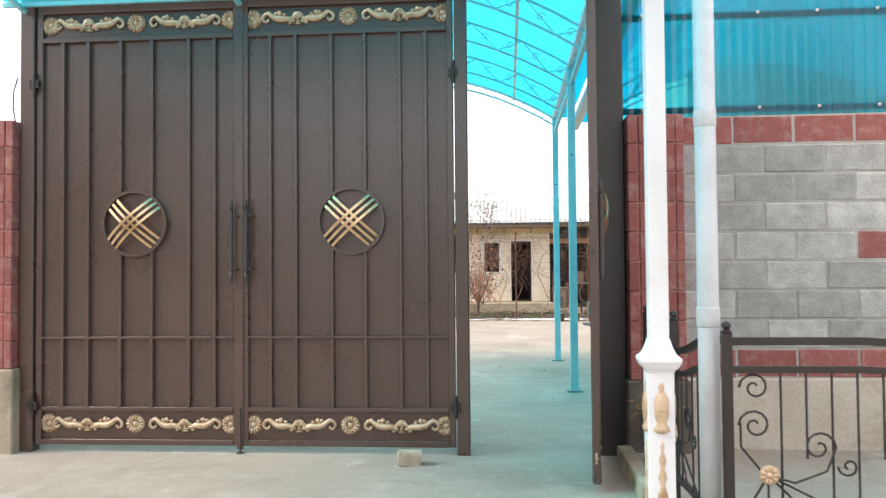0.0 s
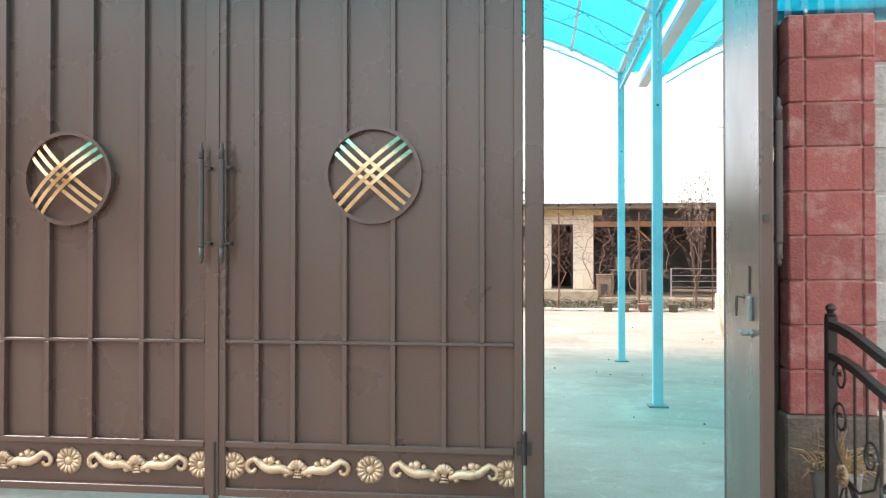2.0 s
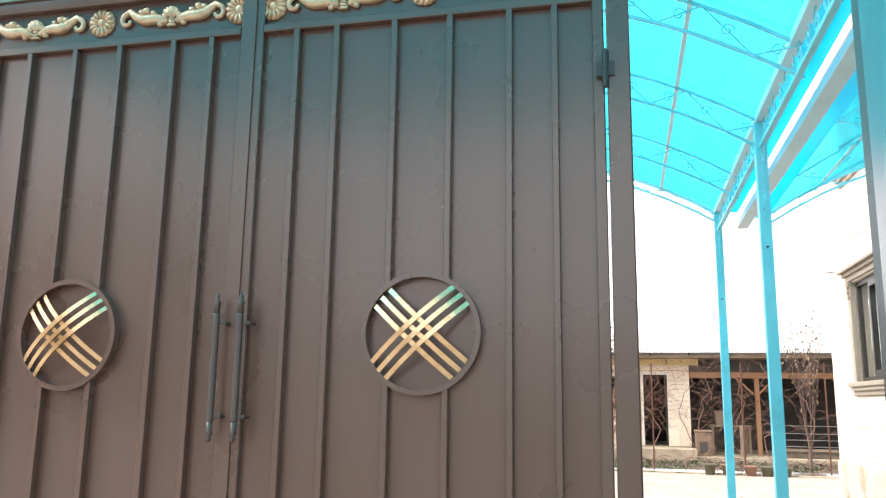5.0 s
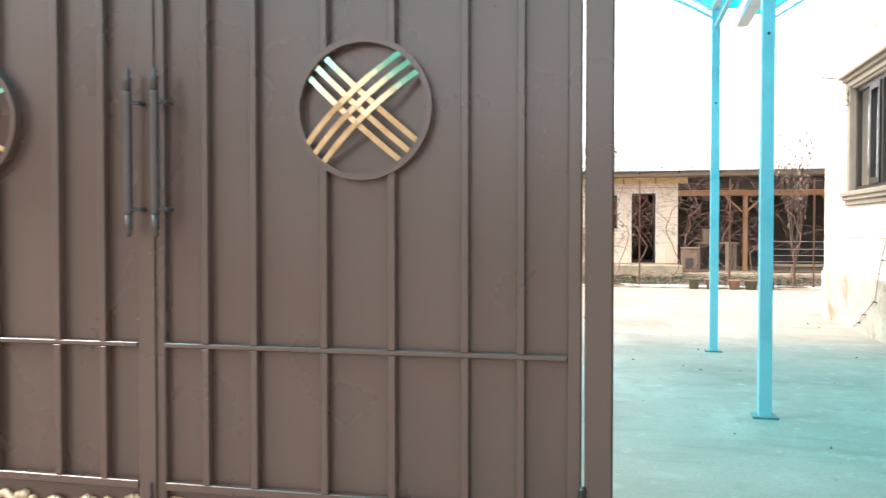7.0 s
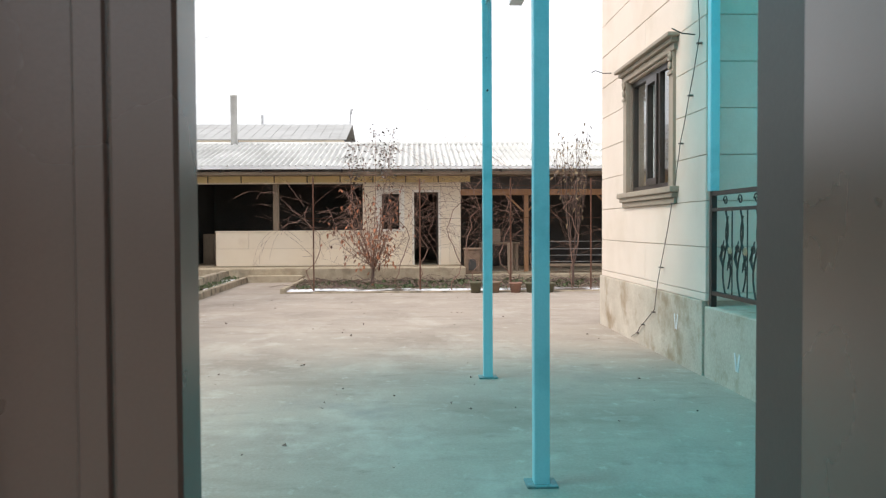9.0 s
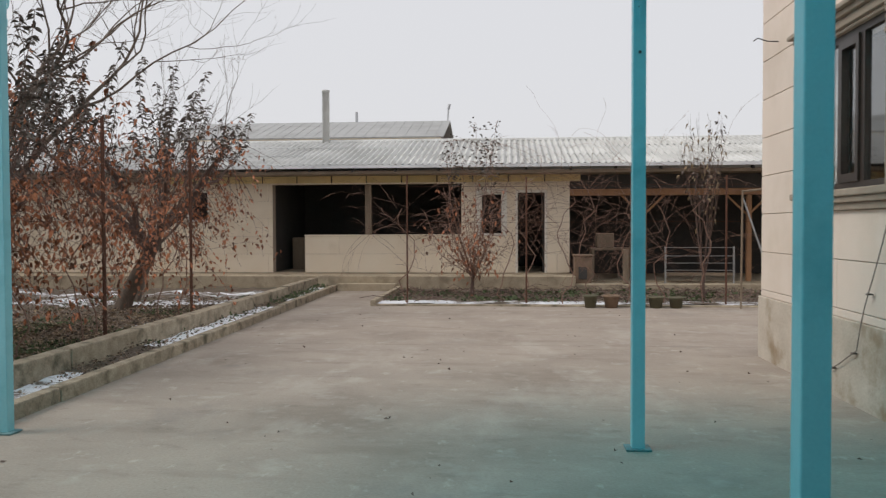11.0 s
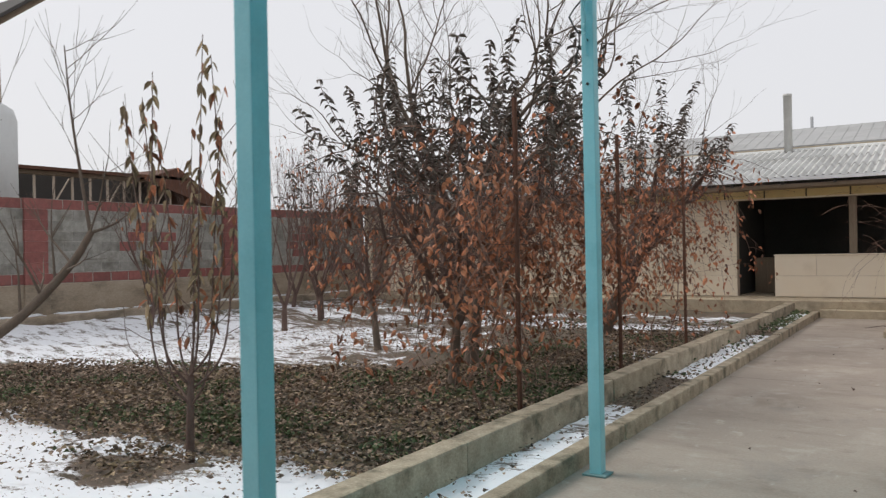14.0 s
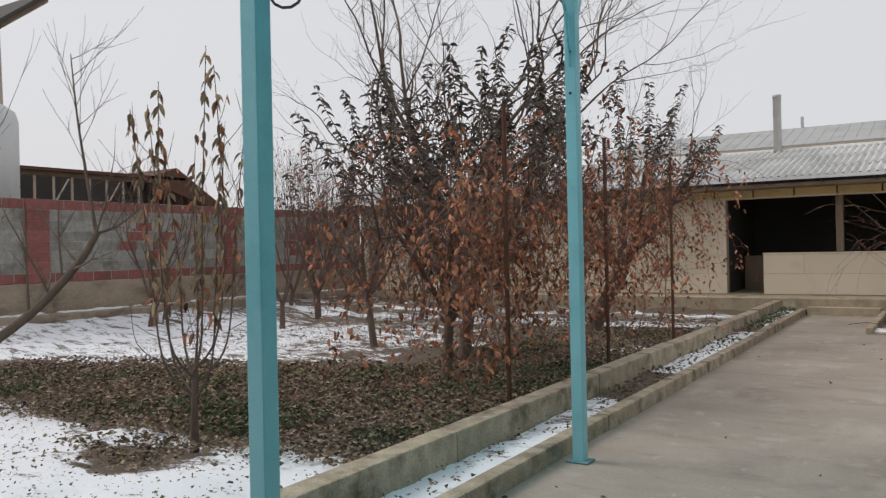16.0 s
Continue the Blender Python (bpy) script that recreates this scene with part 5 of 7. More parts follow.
# near-black infill, shade under the eaves put into its colour
part("beam", bevelled(boxes((1.79, 9.5, FY + 0.06, FY + 0.16, 2.27, 2.6)), 0.006), DEEP_SHADE, bld)
for x in (3.3, 5.65):
    bm = bmesh.new()
    for s in (-1, 1):
        tube(bm, [(x + 0.16 + s * 0.05, FY + 0.1, 1.7), (x + 0.16 + s * 0.5, FY + 0.1, 2.14)], 0.03, 4)
    part("brace", bm, WOOD, bld)
part("fascia_backing", boxes((-7.9, 1.75, FY - 0.0035, FY - 0.0005, 2.45, 2.61)), IRON, bld)
x = -7.9
while x < 1.7:
    part("fascia_board", bevelled(boxes((x, x + 0.8, FY - 0.03, FY - 0.004, 2.45, 2.61)), 0.004), FASCIA, bld)
    x += 0.83
for x0, x1, z0, z1, nm in ((-0.28, 0.27, 1.21, 2.21, "window"), (-7.3, -6.75, 1.55, 2.3, "window")):
    w = part(nm, boxes((x0, x1, FY + 0.05, FY + 0.1, z0, z0 + 0.05), (x0, x1, FY + 0.05, FY + 0.1, z1 - 0.05, z1), (x0, x0 + 0.05, FY + 0.05, FY + 0.1, z0 + 0.05, z1 - 0.05), (x1 - 0.05, x1, FY + 0.05, FY + 0.1, z0 + 0.05, z1 - 0.05)),
             PALE_TRIM, bld, "pale painted barred window")
    for i in range(1, 4):
        q = x0 + (x1 - x0) * i / 4
        part("bar", boxes((q - 0.008, q + 0.008, FY + 0.06, FY + 0.076, z0 + 0.05, z1 - 0.05)), IRON, w)
    for zz in (z0 + 0.33, z0 + 0.62):
        part("bar", boxes((x0 + 0.05, x1 - 0.05, FY + 0.078, FY + 0.09, zz, zz + 0.016)), IRON, w)
w = part("window", boxes((-0.36, -0.28, FY - 0.02, FY + 0.0, 1.2, 2.29), (0.27, 0.35, FY - 0.02, FY + 0.0, 1.2, 2.29), (-0.28, 0.27, FY - 0.02, FY, 2.21, 2.29)), PALE_TRIM, bld, "pale painted window surround")
d = part("door", boxes((0.55, 0.6, FY + 0.02, FY + 0.12, FLOOR_Z, 2.26), (1.22, 1.27, FY + 0.02, FY + 0.12, FLOOR_Z, 2.26), (0.6, 1.22, FY + 0.02, FY + 0.12, 2.2, 2.26)), PALE_TRIM, bld, "open cream-painted doorway")
part("door_leaf", bevelled(boxes((1.19, 1.23, FY + 0.13, FY + 0.76, FLOOR_Z, 2.2)), 0.004), DEEP_SHADE, d, "dark wooden door leaf standing open")
# far door and steps at the west end
part("door", bevelled(boxes((-15.2, -14.65, FY - 0.03, FY - 0.003, FLOOR_Z, 2.1)), 0.006), OLDWOOD, bld, "grey wooden plank door")

solid("building_walkway", bevelled(boxes((-15.4, 1.85, 24.26, FY + 0.02, -0.1, FLOOR_Z - 0.02), (1.85, 9.5, 24.5, FY + 0.02, -0.1, 0.13)), 0.012), WALKWAY, "raised worn concrete walkway along the building", "walkway")
solid("walkway_step", bevelled(boxes((-3.4, -2.1, 24.02, 24.26, -0.1, 0.16)), 0.01), WALKWAY, "low concrete step up to the walkway", "step")

# roof of corrugated cement sheets
ROOF_E, ROOF_R = (24.5, 2.8), (28.35, 3.7)
roof = thing("corrugated_roof", "weathered grey corrugated cement sheet roof", "roof", kind="structure")


def sheet_mesh(w, length, waves, amp):
    bm = bmesh.new()
    n = waves * 6
    top, und = [], []
    for y in (0, length):
        top.append([bm.verts.new((w * i / n, y, amp * math.sin(2 * math.pi * i * waves / n))) for i in range(n + 1)])
        und.append([bm.verts.new((w * i / n, y, amp * math.sin(2 * math.pi * i * waves / n) - 0.008)) for i in range(n + 1)])
    for i in range(n):
        bm.faces.new((top[0][i], top[0][i + 1], top[1][i + 1], top[1][i]))
        bm.faces.new((und[0][i + 1], und[0][i], und[1][i], und[1][i + 1]))
        bm.faces.new((und[0][i], und[0][i + 1], top[0][i + 1], top[0][i]))
    return mesh_of("roof_sheet", bm, SLATE)


pitch = math.degrees(math.atan2(ROOF_R[1] - ROOF_E[1], ROOF_R[0] - ROOF_E[0]))
run = math.hypot(ROOF_R[0] - ROOF_E[0], ROOF_R[1] - ROOF_E[1])
me = sheet_mesh(1.06, 1.42, 7, 0.043)
rnd = random.Random(4)
for r in range(3):
    for i in range(25):
        s = r * 1.27
        y, z = ROOF_E[0] + s * math.cos(radians(pitch)), ROOF_E[1] + s * math.sin(radians(pitch)) + 0.022 * r
        piece("roof_sheet", me, roof, pose(-16.2 + i * 1.055, y, z + 0.004 * (i % 2) + rnd.uniform(-0.003, 0.004), pitch + rnd.uniform(-0.2, 0.2), 0, 0))
part("back_slope", boxes((-16.2, 10.1, 0, run, -0.02, 0)), SLATE, roof).matrix_basis = pose(0, ROOF_R[0] + run * math.cos(radians(pitch)), ROOF_E[1] - 0.02, -pitch + 180, 0, 0)
bm = bmesh.new()
tube(bm, [(-16.2, 28.37, 3.74), (10.1, 28.37, 3.74)], 0.07, 8)
part("ridge_cap", bm, SLATE, roof)
part("gable", boxes((-16.0, -15.9, 24.6, 28.3, 2.6, 2.82), (9.6, 9.7, 24.6, 28.3, 2.6, 2.82)), DEEP_SHADE, roof)
for i in range(27):
    x = -15.9 + i * 0.98
    part("rafter_end", boxes((x, x + 0.05, 24.46, 24.6, 2.66, 2.74)), DEEP_SHADE, roof)
bm = bmesh.new()
n = 8
for x0, x1 in ((-16.2, 10.1),):
    prof = [(24.44 + 0.06 * math.cos(math.pi + math.pi * k / n), 2.79 + 0.055 * math.sin(math.pi + math.pi * k / n)) for k in range(n + 1)]
    va = [[bm.verts.new((x, y, z)) for y, z in prof] for x in (x0, x1)]
    for k in range(n):
        bm.faces.new((va[0][k], va[0][k + 1], va[1][k + 1], va[1][k]))
for x in range(-16, 10, 2):
    box(bm, x, x + 1.99, 24.372, 24.377, 2.735, 2.805)
gutr = tagged(part("roof_gutter", bm, GUTTER), "pale half-round gutter along the eaves", "gutter", kind="structure")
gutr.modifiers.new("thick", "SOLIDIFY").thickness = 0.004
bm = bmesh.new()
lathe(bm, [(0.1, 3.5), (0.1, 5.1), (0.108, 5.1), (0.108, 5.16), (0.08, 5.16), (0.08, 5.0)], (-4.6, 28.3, 0), 14)
tagged(part("chimney_pipe", bm, SLATE, None, "", True), "grey cement chimney pipe on the ridge", "chimney")

# second roof behind
rear = thing("rear_building", "plain building with a grey metal roof behind the outbuilding", "building")
part("wall", boxes((-10.3, -1.75, 31.6, 37.2, 0, 4.25)), FACADE, rear)
bm = bmesh.new()
a = [bm.verts.new(p) for p in ((-10.6, 31.2, 4.2), (-1.6, 31.2, 4.2), (-1.6, 34.2, 5.06), (-10.6, 34.2, 5.06), (-1.6, 37.4, 4.2), (-10.6, 37.4, 4.2))]
bm.faces.new((a[0], a[1], a[2], a[3]))
bm.faces.new((a[3], a[2], a[4], a[5]))
part("roof", bm, DULL_ROOF, rear).modifiers.new("thick", "SOLIDIFY").thickness = 0.04
bm = bmesh.new()
for i in range(28):
    x = -10.5 + i * 0.32
    tube(bm, [(x, 31.2, 4.205), (x, 34.2, 5.065)], 0.007, 4)
part("seams", bm, DULL_ROOF, rear)
bm = bmesh.new()
tube(bm, [(-1.7, 34.2, 4.9), (-1.66, 34.2, 5.45)], 0.03, 5)
tube(bm, [(-1.66, 34.2, 5.45), (-1.62, 34.2, 5.62)], 0.05, 5)
part("vent_pipe", bm, GALV, rear)
bm = bmesh.new()
tube(bm, [(-4.86, 34.2, 4.9), (-4.86, 34.2, 5.4)], 0.05, 6)
part("vent_pipe", bm, GALV, rear)

# ---- things in and before the outbuilding ----
def plant_pot(x, y, r, h, mat, label):
    p = thing("plant_pot", label, "pot", "pots along the bed")
    bm = bmesh.new()
    lathe(bm, [(r * 0.72, 0.0), (r * 0.95, h * 0.85), (r * 1.05, h * 0.86), (r * 1.05, h), (r * 0.93, h), (r * 0.9, h * 0.86), (r * 0.7, h * 0.8)], (x, y, 0.0), 18)
    part("body", bm, mat, p, "", True)
    bm = bmesh.new()
    lathe(bm, [(r * 0.9, 0.0), (r * 0.5, 0.02), (0.01, 0.03)], (x, y, h * 0.84), 14)
    part("soil", bm, SOIL, p)


for x, r, h, mt, lab in ((1.8, 0.125, 0.22, TINPOT, "dark green-grey plant pot on the slab"), (2.16, 0.145, 0.22, CLAY, "brown clay plant pot on the slab"), (2.6, 0.125, 0.2, TERRACOTTA, "worn terracotta plant pot on the slab"),
                         (2.92, 0.135, 0.2, TINPOT, "dark green-grey plant pot on the slab"), (3.26, 0.13, 0.19, TINPOT, "dark green-grey plant pot on the slab")):
    plant_pot(x, 20.62, r, h, mt, lab)

bench = thing("bed_frame", "white tubular metal bed frame on the porch", "bed frame")
for x in (3.9, 5.4):
    bm = bmesh.new()
    tube(bm, [(x, 24.9, 0.13), (x, 24.9, 0.95)], 0.022, 6)
    part("leg", bm, GALV, bench)
for z in (0.93, 0.74, 0.58, 0.42):
    bm = bmesh.new()
    tube(bm, [(3.9, 24.9, z), (5.4, 24.9, z)], 0.008, 6)
    part("rail", bm, GALV, bench)
part("base", boxes((3.9, 5.4, 24.91, 25.12, 0.3, 0.36)), OLDWOOD, bench)
st = thing("brick_stove", "small rough brown clay stove with a lid", "stove")
part("body", bevelled(boxes((1.86, 2.25, 24.72, 25.1, 0.13, 0.72)), 0.03, 2), CLAY, st)
part("lid", bevelled(boxes((1.84, 2.28, 24.7, 25.12, 0.72, 0.78)), 0.02), CLAY, st)
# dark plate on the face stands for the shade inside the stove mouth
part("opening_shade", boxes((1.95, 2.14, 24.7, 24.719, 0.22, 0.5)), DEEP_SHADE, st)
tb = thing("work_table", "rough wooden table cluttered with old things", "table")
part("tabletop", bevelled(boxes((2.3, 3.35, 25.5, 26.2, 0.85, 0.9)), 0.006), OLDWOOD, tb)
for x in (2.36, 3.28):
    for y in (25.56, 26.12):
        part("leg", boxes((x - 0.03, x + 0.03, y - 0.03, y + 0.03, 0.15, 0.85)), OLDWOOD, tb)
bm = boxes((2.45, 2.85, 25.6, 25.95, 0.9, 1.25))
tagged(part("wooden_crate", bevelled(bm, 0.01), OLDWOOD), "old wooden crate standing on the work table", "crate")
tagged(part("stump_post", bevelled(boxes((2.93, 3.05, 24.62, 24.74, 0.13, 0.9)), 0.012), OLDWOOD), "grey weathered timber post by the porch", "post")
cab = thing("old_cupboard", "dark old cupboard inside the open room", "cupboard")
part("body", bevelled(boxes((-5.1, -4.5, 26.6, 27.2, 0.34, 1.15)), 0.01), OLDWOOD, cab)
part("door", bevelled(boxes((-5.07, -4.82, 26.57, 26.6, 0.4, 1.1)), 0.005), OLDWOOD, cab)
lad = thing("pipe_frame", "weathered grey pipe prop with a short arm beside the house corner", "frame")
bm = bmesh.new()
tube(bm, [(4.33, 20.55, 0.0), (4.36, 20.6, 2.02)], 0.017, 6)
part("upright", bm, OLDWOOD, lad)
bm = bmesh.new()
tube(bm, [(4.36, 20.6, 2.0), (4.75, 20.62, 2.04)], 0.02, 6)
part("arm", bm, OLDWOOD, lad)
bm = bmesh.new()
tube(bm, [(4.36, 20.6, 1.9), (4.72, 20.58, 0.85)], 0.014, 6)
part("brace", bm, GALV, lad)

# ---- beyond the garden wall ----
tank = thing("water_tank", "large white plastic water tank beyond the wall", "tank")
bm = bmesh.new()
lathe(bm, [(1.75, 0.8), (1.75, 4.25), (1.7, 4.42), (1.55, 4.52), (0.6, 4.68), (0.3, 4.7)], (-18.0, 14.5, 0), 28)
part("body", bm, TANKWHITE, tank, "", True)
bm = bmesh.new()
lathe(bm, [(1.9, -0.15), (1.9, 0.8), (1.78, 0.82)], (-18.0, 14.5, 0), 20)
part("base", bm, PLINTH, tank)
hut = thing("timber_lookout", "rough timber hut roof on peeled poles over the tank", "hut", at=pose(0, -0.7, -0.35))
for x, y in ((-17.4, 16.45), (-19.2, 16.45), (-17.4, 13.4), (-19.2, 13.4)):
    bm = bmesh.new()
    tube(bm, [(x, y, 0.0), (x + 0.03, y + 0.02, 3.2), (x, y - 0.05, 6.75)], [0.11, 0.1, 0.09], 7)
    part("pole", bm, PALE_POLE, hut, "pale peeled timber pole")
bm = bmesh.new()
tube(bm, [(-17.4, 15.4, 4.9), (-17.4, 16.4, 6.1)], 0.07, 6)
part("brace", bm, OLDWOOD, hut)
bm = bmesh.new()
for x in (-16.7, -17.4, -18.3, -19.2):
    tube(bm, [(x, 12.6, 3.7), (x, 17.1, 7.15)], 0.06, 5)
part("rafter", bm, OLDWOOD, hut)
bm = boxes((-20.0, -16.5, -2.9, 2.9, 0, 0.06))
# roof boards coloured near black for the shade on their underside
part("roof", bm, DEEP_SHADE, hut, "near-black roof boards with underside shade in their colour").matrix_basis = pose(0, 14.9, 5.55, 37.5, 0, 0)
shed = thing("brick_shed", "brown shed with open rafters beyond the wall", "shed")
part("wall", boxes((-23.5, -20.0, 16.8, 23.6, -0.1, 2.75)), OLDWOOD, shed)
for i in range(11):
    y = 17.0 + i * 0.5
    part("stud", boxes((-20.02, -19.97, y, y + 0.045, 2.75, 3.5)), PALE_POLE, shed)
    if i % 3 == 0:
        bm = bmesh.new()
        tube(bm, [(-20.06, y + 0.05, 2.78), (-20.06, y + 0.48, 3.46)], 0.022, 4)
        part("brace", bm, PALE_POLE, shed)
part("wall_plate", boxes((-20.05, -19.9, 16.8, 22.4, 3.5, 3.6)), OLDWOOD, shed)
part("wall_back", boxes((-20.6, -20.5, 16.8, 22.4, 2.75, 3.6)), DEEP_SHADE, shed)
bm = bmesh.new()
v = [bm.verts.new(p) for p in ((-19.7, 20.9, 3.55), (-19.7, 22.1, 3.95), (-19.7, 24.3, 2.6), (-24.5, 20.9, 3.55), (-24.5, 22.1, 3.95), (-24.5, 24.3, 2.6))]
bm.faces.new((v[0], v[1], v[4], v[3]))
bm.faces.new((v[1], v[2], v[5], v[4]))
bm.faces.new((v[0], v[2], v[1]))
part("gable_roof", bm, RUST, shed, "rust-brown gabled roof")
bm = boxes((-20.0, -19.7, 16.6, 22.4, 3.6, 3.68))
part("roof_edge", bm, RUST, shed)

# ---- plants ----
def leaf_mesh(name, leaves, mat, oval=False):
    """One mesh of small folded leaves, each (place, direction, length, width); oval ones are longer in outline and curl down at the tip."""
    vs, fs = [], []
    rnd = random.Random(9)
    for p, d, ln, wd in leaves:
        d = d.normalized()
        side = d.cross(Vector((rnd.uniform(-1, 1), rnd.uniform(-1, 1), rnd.uniform(-1, 1))))
        if side.length < 1e-4:
            side = d.orthogonal()
        side.normalize()
        up = side.cross(d) * wd * rnd.uniform(0.1, 0.5)
        k = len(vs)
        tip = p + d * ln + up * rnd.uniform(-1.2, 0.4)
        if oval:
            c1, c2 = p + d * ln * 0.33, p + d * ln * 0.68 + Vector((0, 0, -0.07 * ln))
            end = p + d * ln * 0.95 + Vector((0, 0, -0.3 * ln)) + up * 0.4
            vs += [p, c1, c2, end, c1 + side * wd * 0.46 + up, c2 + side * wd * 0.4 + up, c1 - side * wd * 0.46 + up, c2 - side * wd * 0.4 + up]
            fs += [(k, k + 1, k + 4), (k, k + 6, k + 1), (k + 1, k + 2, k + 5, k + 4), (k + 1, k + 6, k + 7, k + 2), (k + 2, k + 3, k + 5), (k + 2, k + 7, k + 3)]
            continue
        vs += [p, p + d * ln * 0.45, tip, p + d * ln * 0.4 + side * wd * 0.5 + up, p + d * ln * 0.4 - side * wd * 0.5 + up]
        fs += [(k, k + 1, k + 3), (k + 1, k + 2, k + 3), (k, k + 4, k + 1), (k + 1, k + 4, k + 2)]
    me = bpy.data.meshes.new(name)
    me.from_pydata([tuple(v) for v in vs], [], fs)
    me.materials.append(mat)
    return me


def grow(bm, rnd, p, d, length, rad, depth, tips, wander=0.25, up=0.15, spread=0.7, kids=(2, 4), seg=4, shrink=0.62, sides=5):
    """One limb and its side limbs; tips collects (place, direction, depth) along the thin ones."""
    pts, rads = [p.copy()], [rad]
    q, dd = p.copy(), d.normalized()
    for i in range(seg):
        dd = (dd + Vector((rnd.gauss(0, wander), rnd.gauss(0, wander), rnd.gauss(0, wander) + up)) * 0.5).normalized()
        q = q + dd * (length / seg)
        pts.append(q.copy())
        rads.append(rad * (1 - 0.55 * (i + 1) / seg) if depth else max(0.0016, rad * (1 - 0.75 * (i + 1) / seg)))
        if depth <= 1:
            tips.append((q.copy(), dd.copy(), depth))
    tube(bm, pts, rads, sides if rad > 0.012 else 4 if rad > 0.006 else 3, False)
    if depth > 0:
        for k in range(rnd.randint(*kids)):
            u = rnd.uniform(0.3, 1.0)
            i = min(seg - 1, int(u * seg))
            b = pts[i].lerp(pts[i + 1], u * seg - i)
            side = Vector((rnd.gauss(0, 1), rnd.gauss(0, 1), rnd.gauss(0, 0.5)))
            nd = (dd + side.normalized() * spread).normalized()
            grow(bm, rnd, b, nd, length * shrink * rnd.uniform(0.75, 1.15), max(0.003, rads[i] * 0.6), depth - 1, tips, wander, up, spread, kids, seg, shrink, sides)
        grow(bm, rnd, q, dd, length * shrink, max(0.003, rads[-1] * 0.95), depth - 1, tips, wander, up, spread, kids, seg, shrink, sides)


def place_leaves(t, rnd, brown, green, dry=None):
    for lv, mt in ((brown, dry or LEAF_BROWN), (green, LEAF_GREEN)):
        if lv:
            ob = new("crown", leaf_mesh("crown", lv, mt, True))
            ob.parent = t
            ob["label"] = "withered brown leaves" if mt is not LEAF_GREEN else "dull dark-green leaves"


def trunk_part(t, base, trunk, rad, lean, bark):
    bm = bmesh.new()
    tube(bm, [base + Vector((0, 0, -0.1)), base + Vector((0, 0, 0.05)), base + Vector((lean[0] * 0.4, lean[1] * 0.4, trunk * 0.5)), base + Vector((lean[0], lean[1], trunk))], [rad * 1.5, rad * 1.15, rad, rad * 0.85], 9, False)
    part("trunk", bm, bark, t, "", True)
    return base + Vector((lean[0], lean[1], trunk))


def tree(name, label, at, seed, trunk, height, rad, depth, lean=(0, 0), bark=None, leaf_rule=None, limbs=4, open_=0.7, **kw):
    rnd = random.Random(seed)
    t = thing(name, label, "tree", "garden trees")
    bark = bark or BARK
    tips = []
    top = trunk_part(t, Vector(at), trunk, rad, lean, bark)
    for k in range(limbs):
        bm = bmesh.new()
        a = 2 * math.pi * (k + rnd.uniform(-0.25, 0.25)) / limbs
        grow(bm, rnd, top - Vector((0, 0, rnd.uniform(0, trunk * 0.25))), Vector((math.cos(a) * open_, math.sin(a) * open_, 1)), (height - trunk) * 0.5, rad * 0.55, depth, tips, **kw)
        part("limb", bm, bark, t, "", True)
    if leaf_rule:
        brown, green = [], []
        for p, d, dep in tips:
            for _ in range(leaf_rule["count"]):
                if rnd.random() > leaf_rule["chance"](p):
                    continue
                out = Vector((rnd.gauss(0, 1), rnd.gauss(0, 1), rnd.gauss(-0.15, 0.7)))
                g = rnd.random() < leaf_rule["green"](p)
                (green if g else brown).append((p + out * 0.03, out * 0.5 + d * 0.3 + Vector((0, 0, -0.9)), rnd.uniform(*leaf_rule["size"]), rnd.uniform(*leaf_rule["size"]) * 0.42))
        place_leaves(t, rnd, brown, green, leaf_rule.get("dry"))
    return t


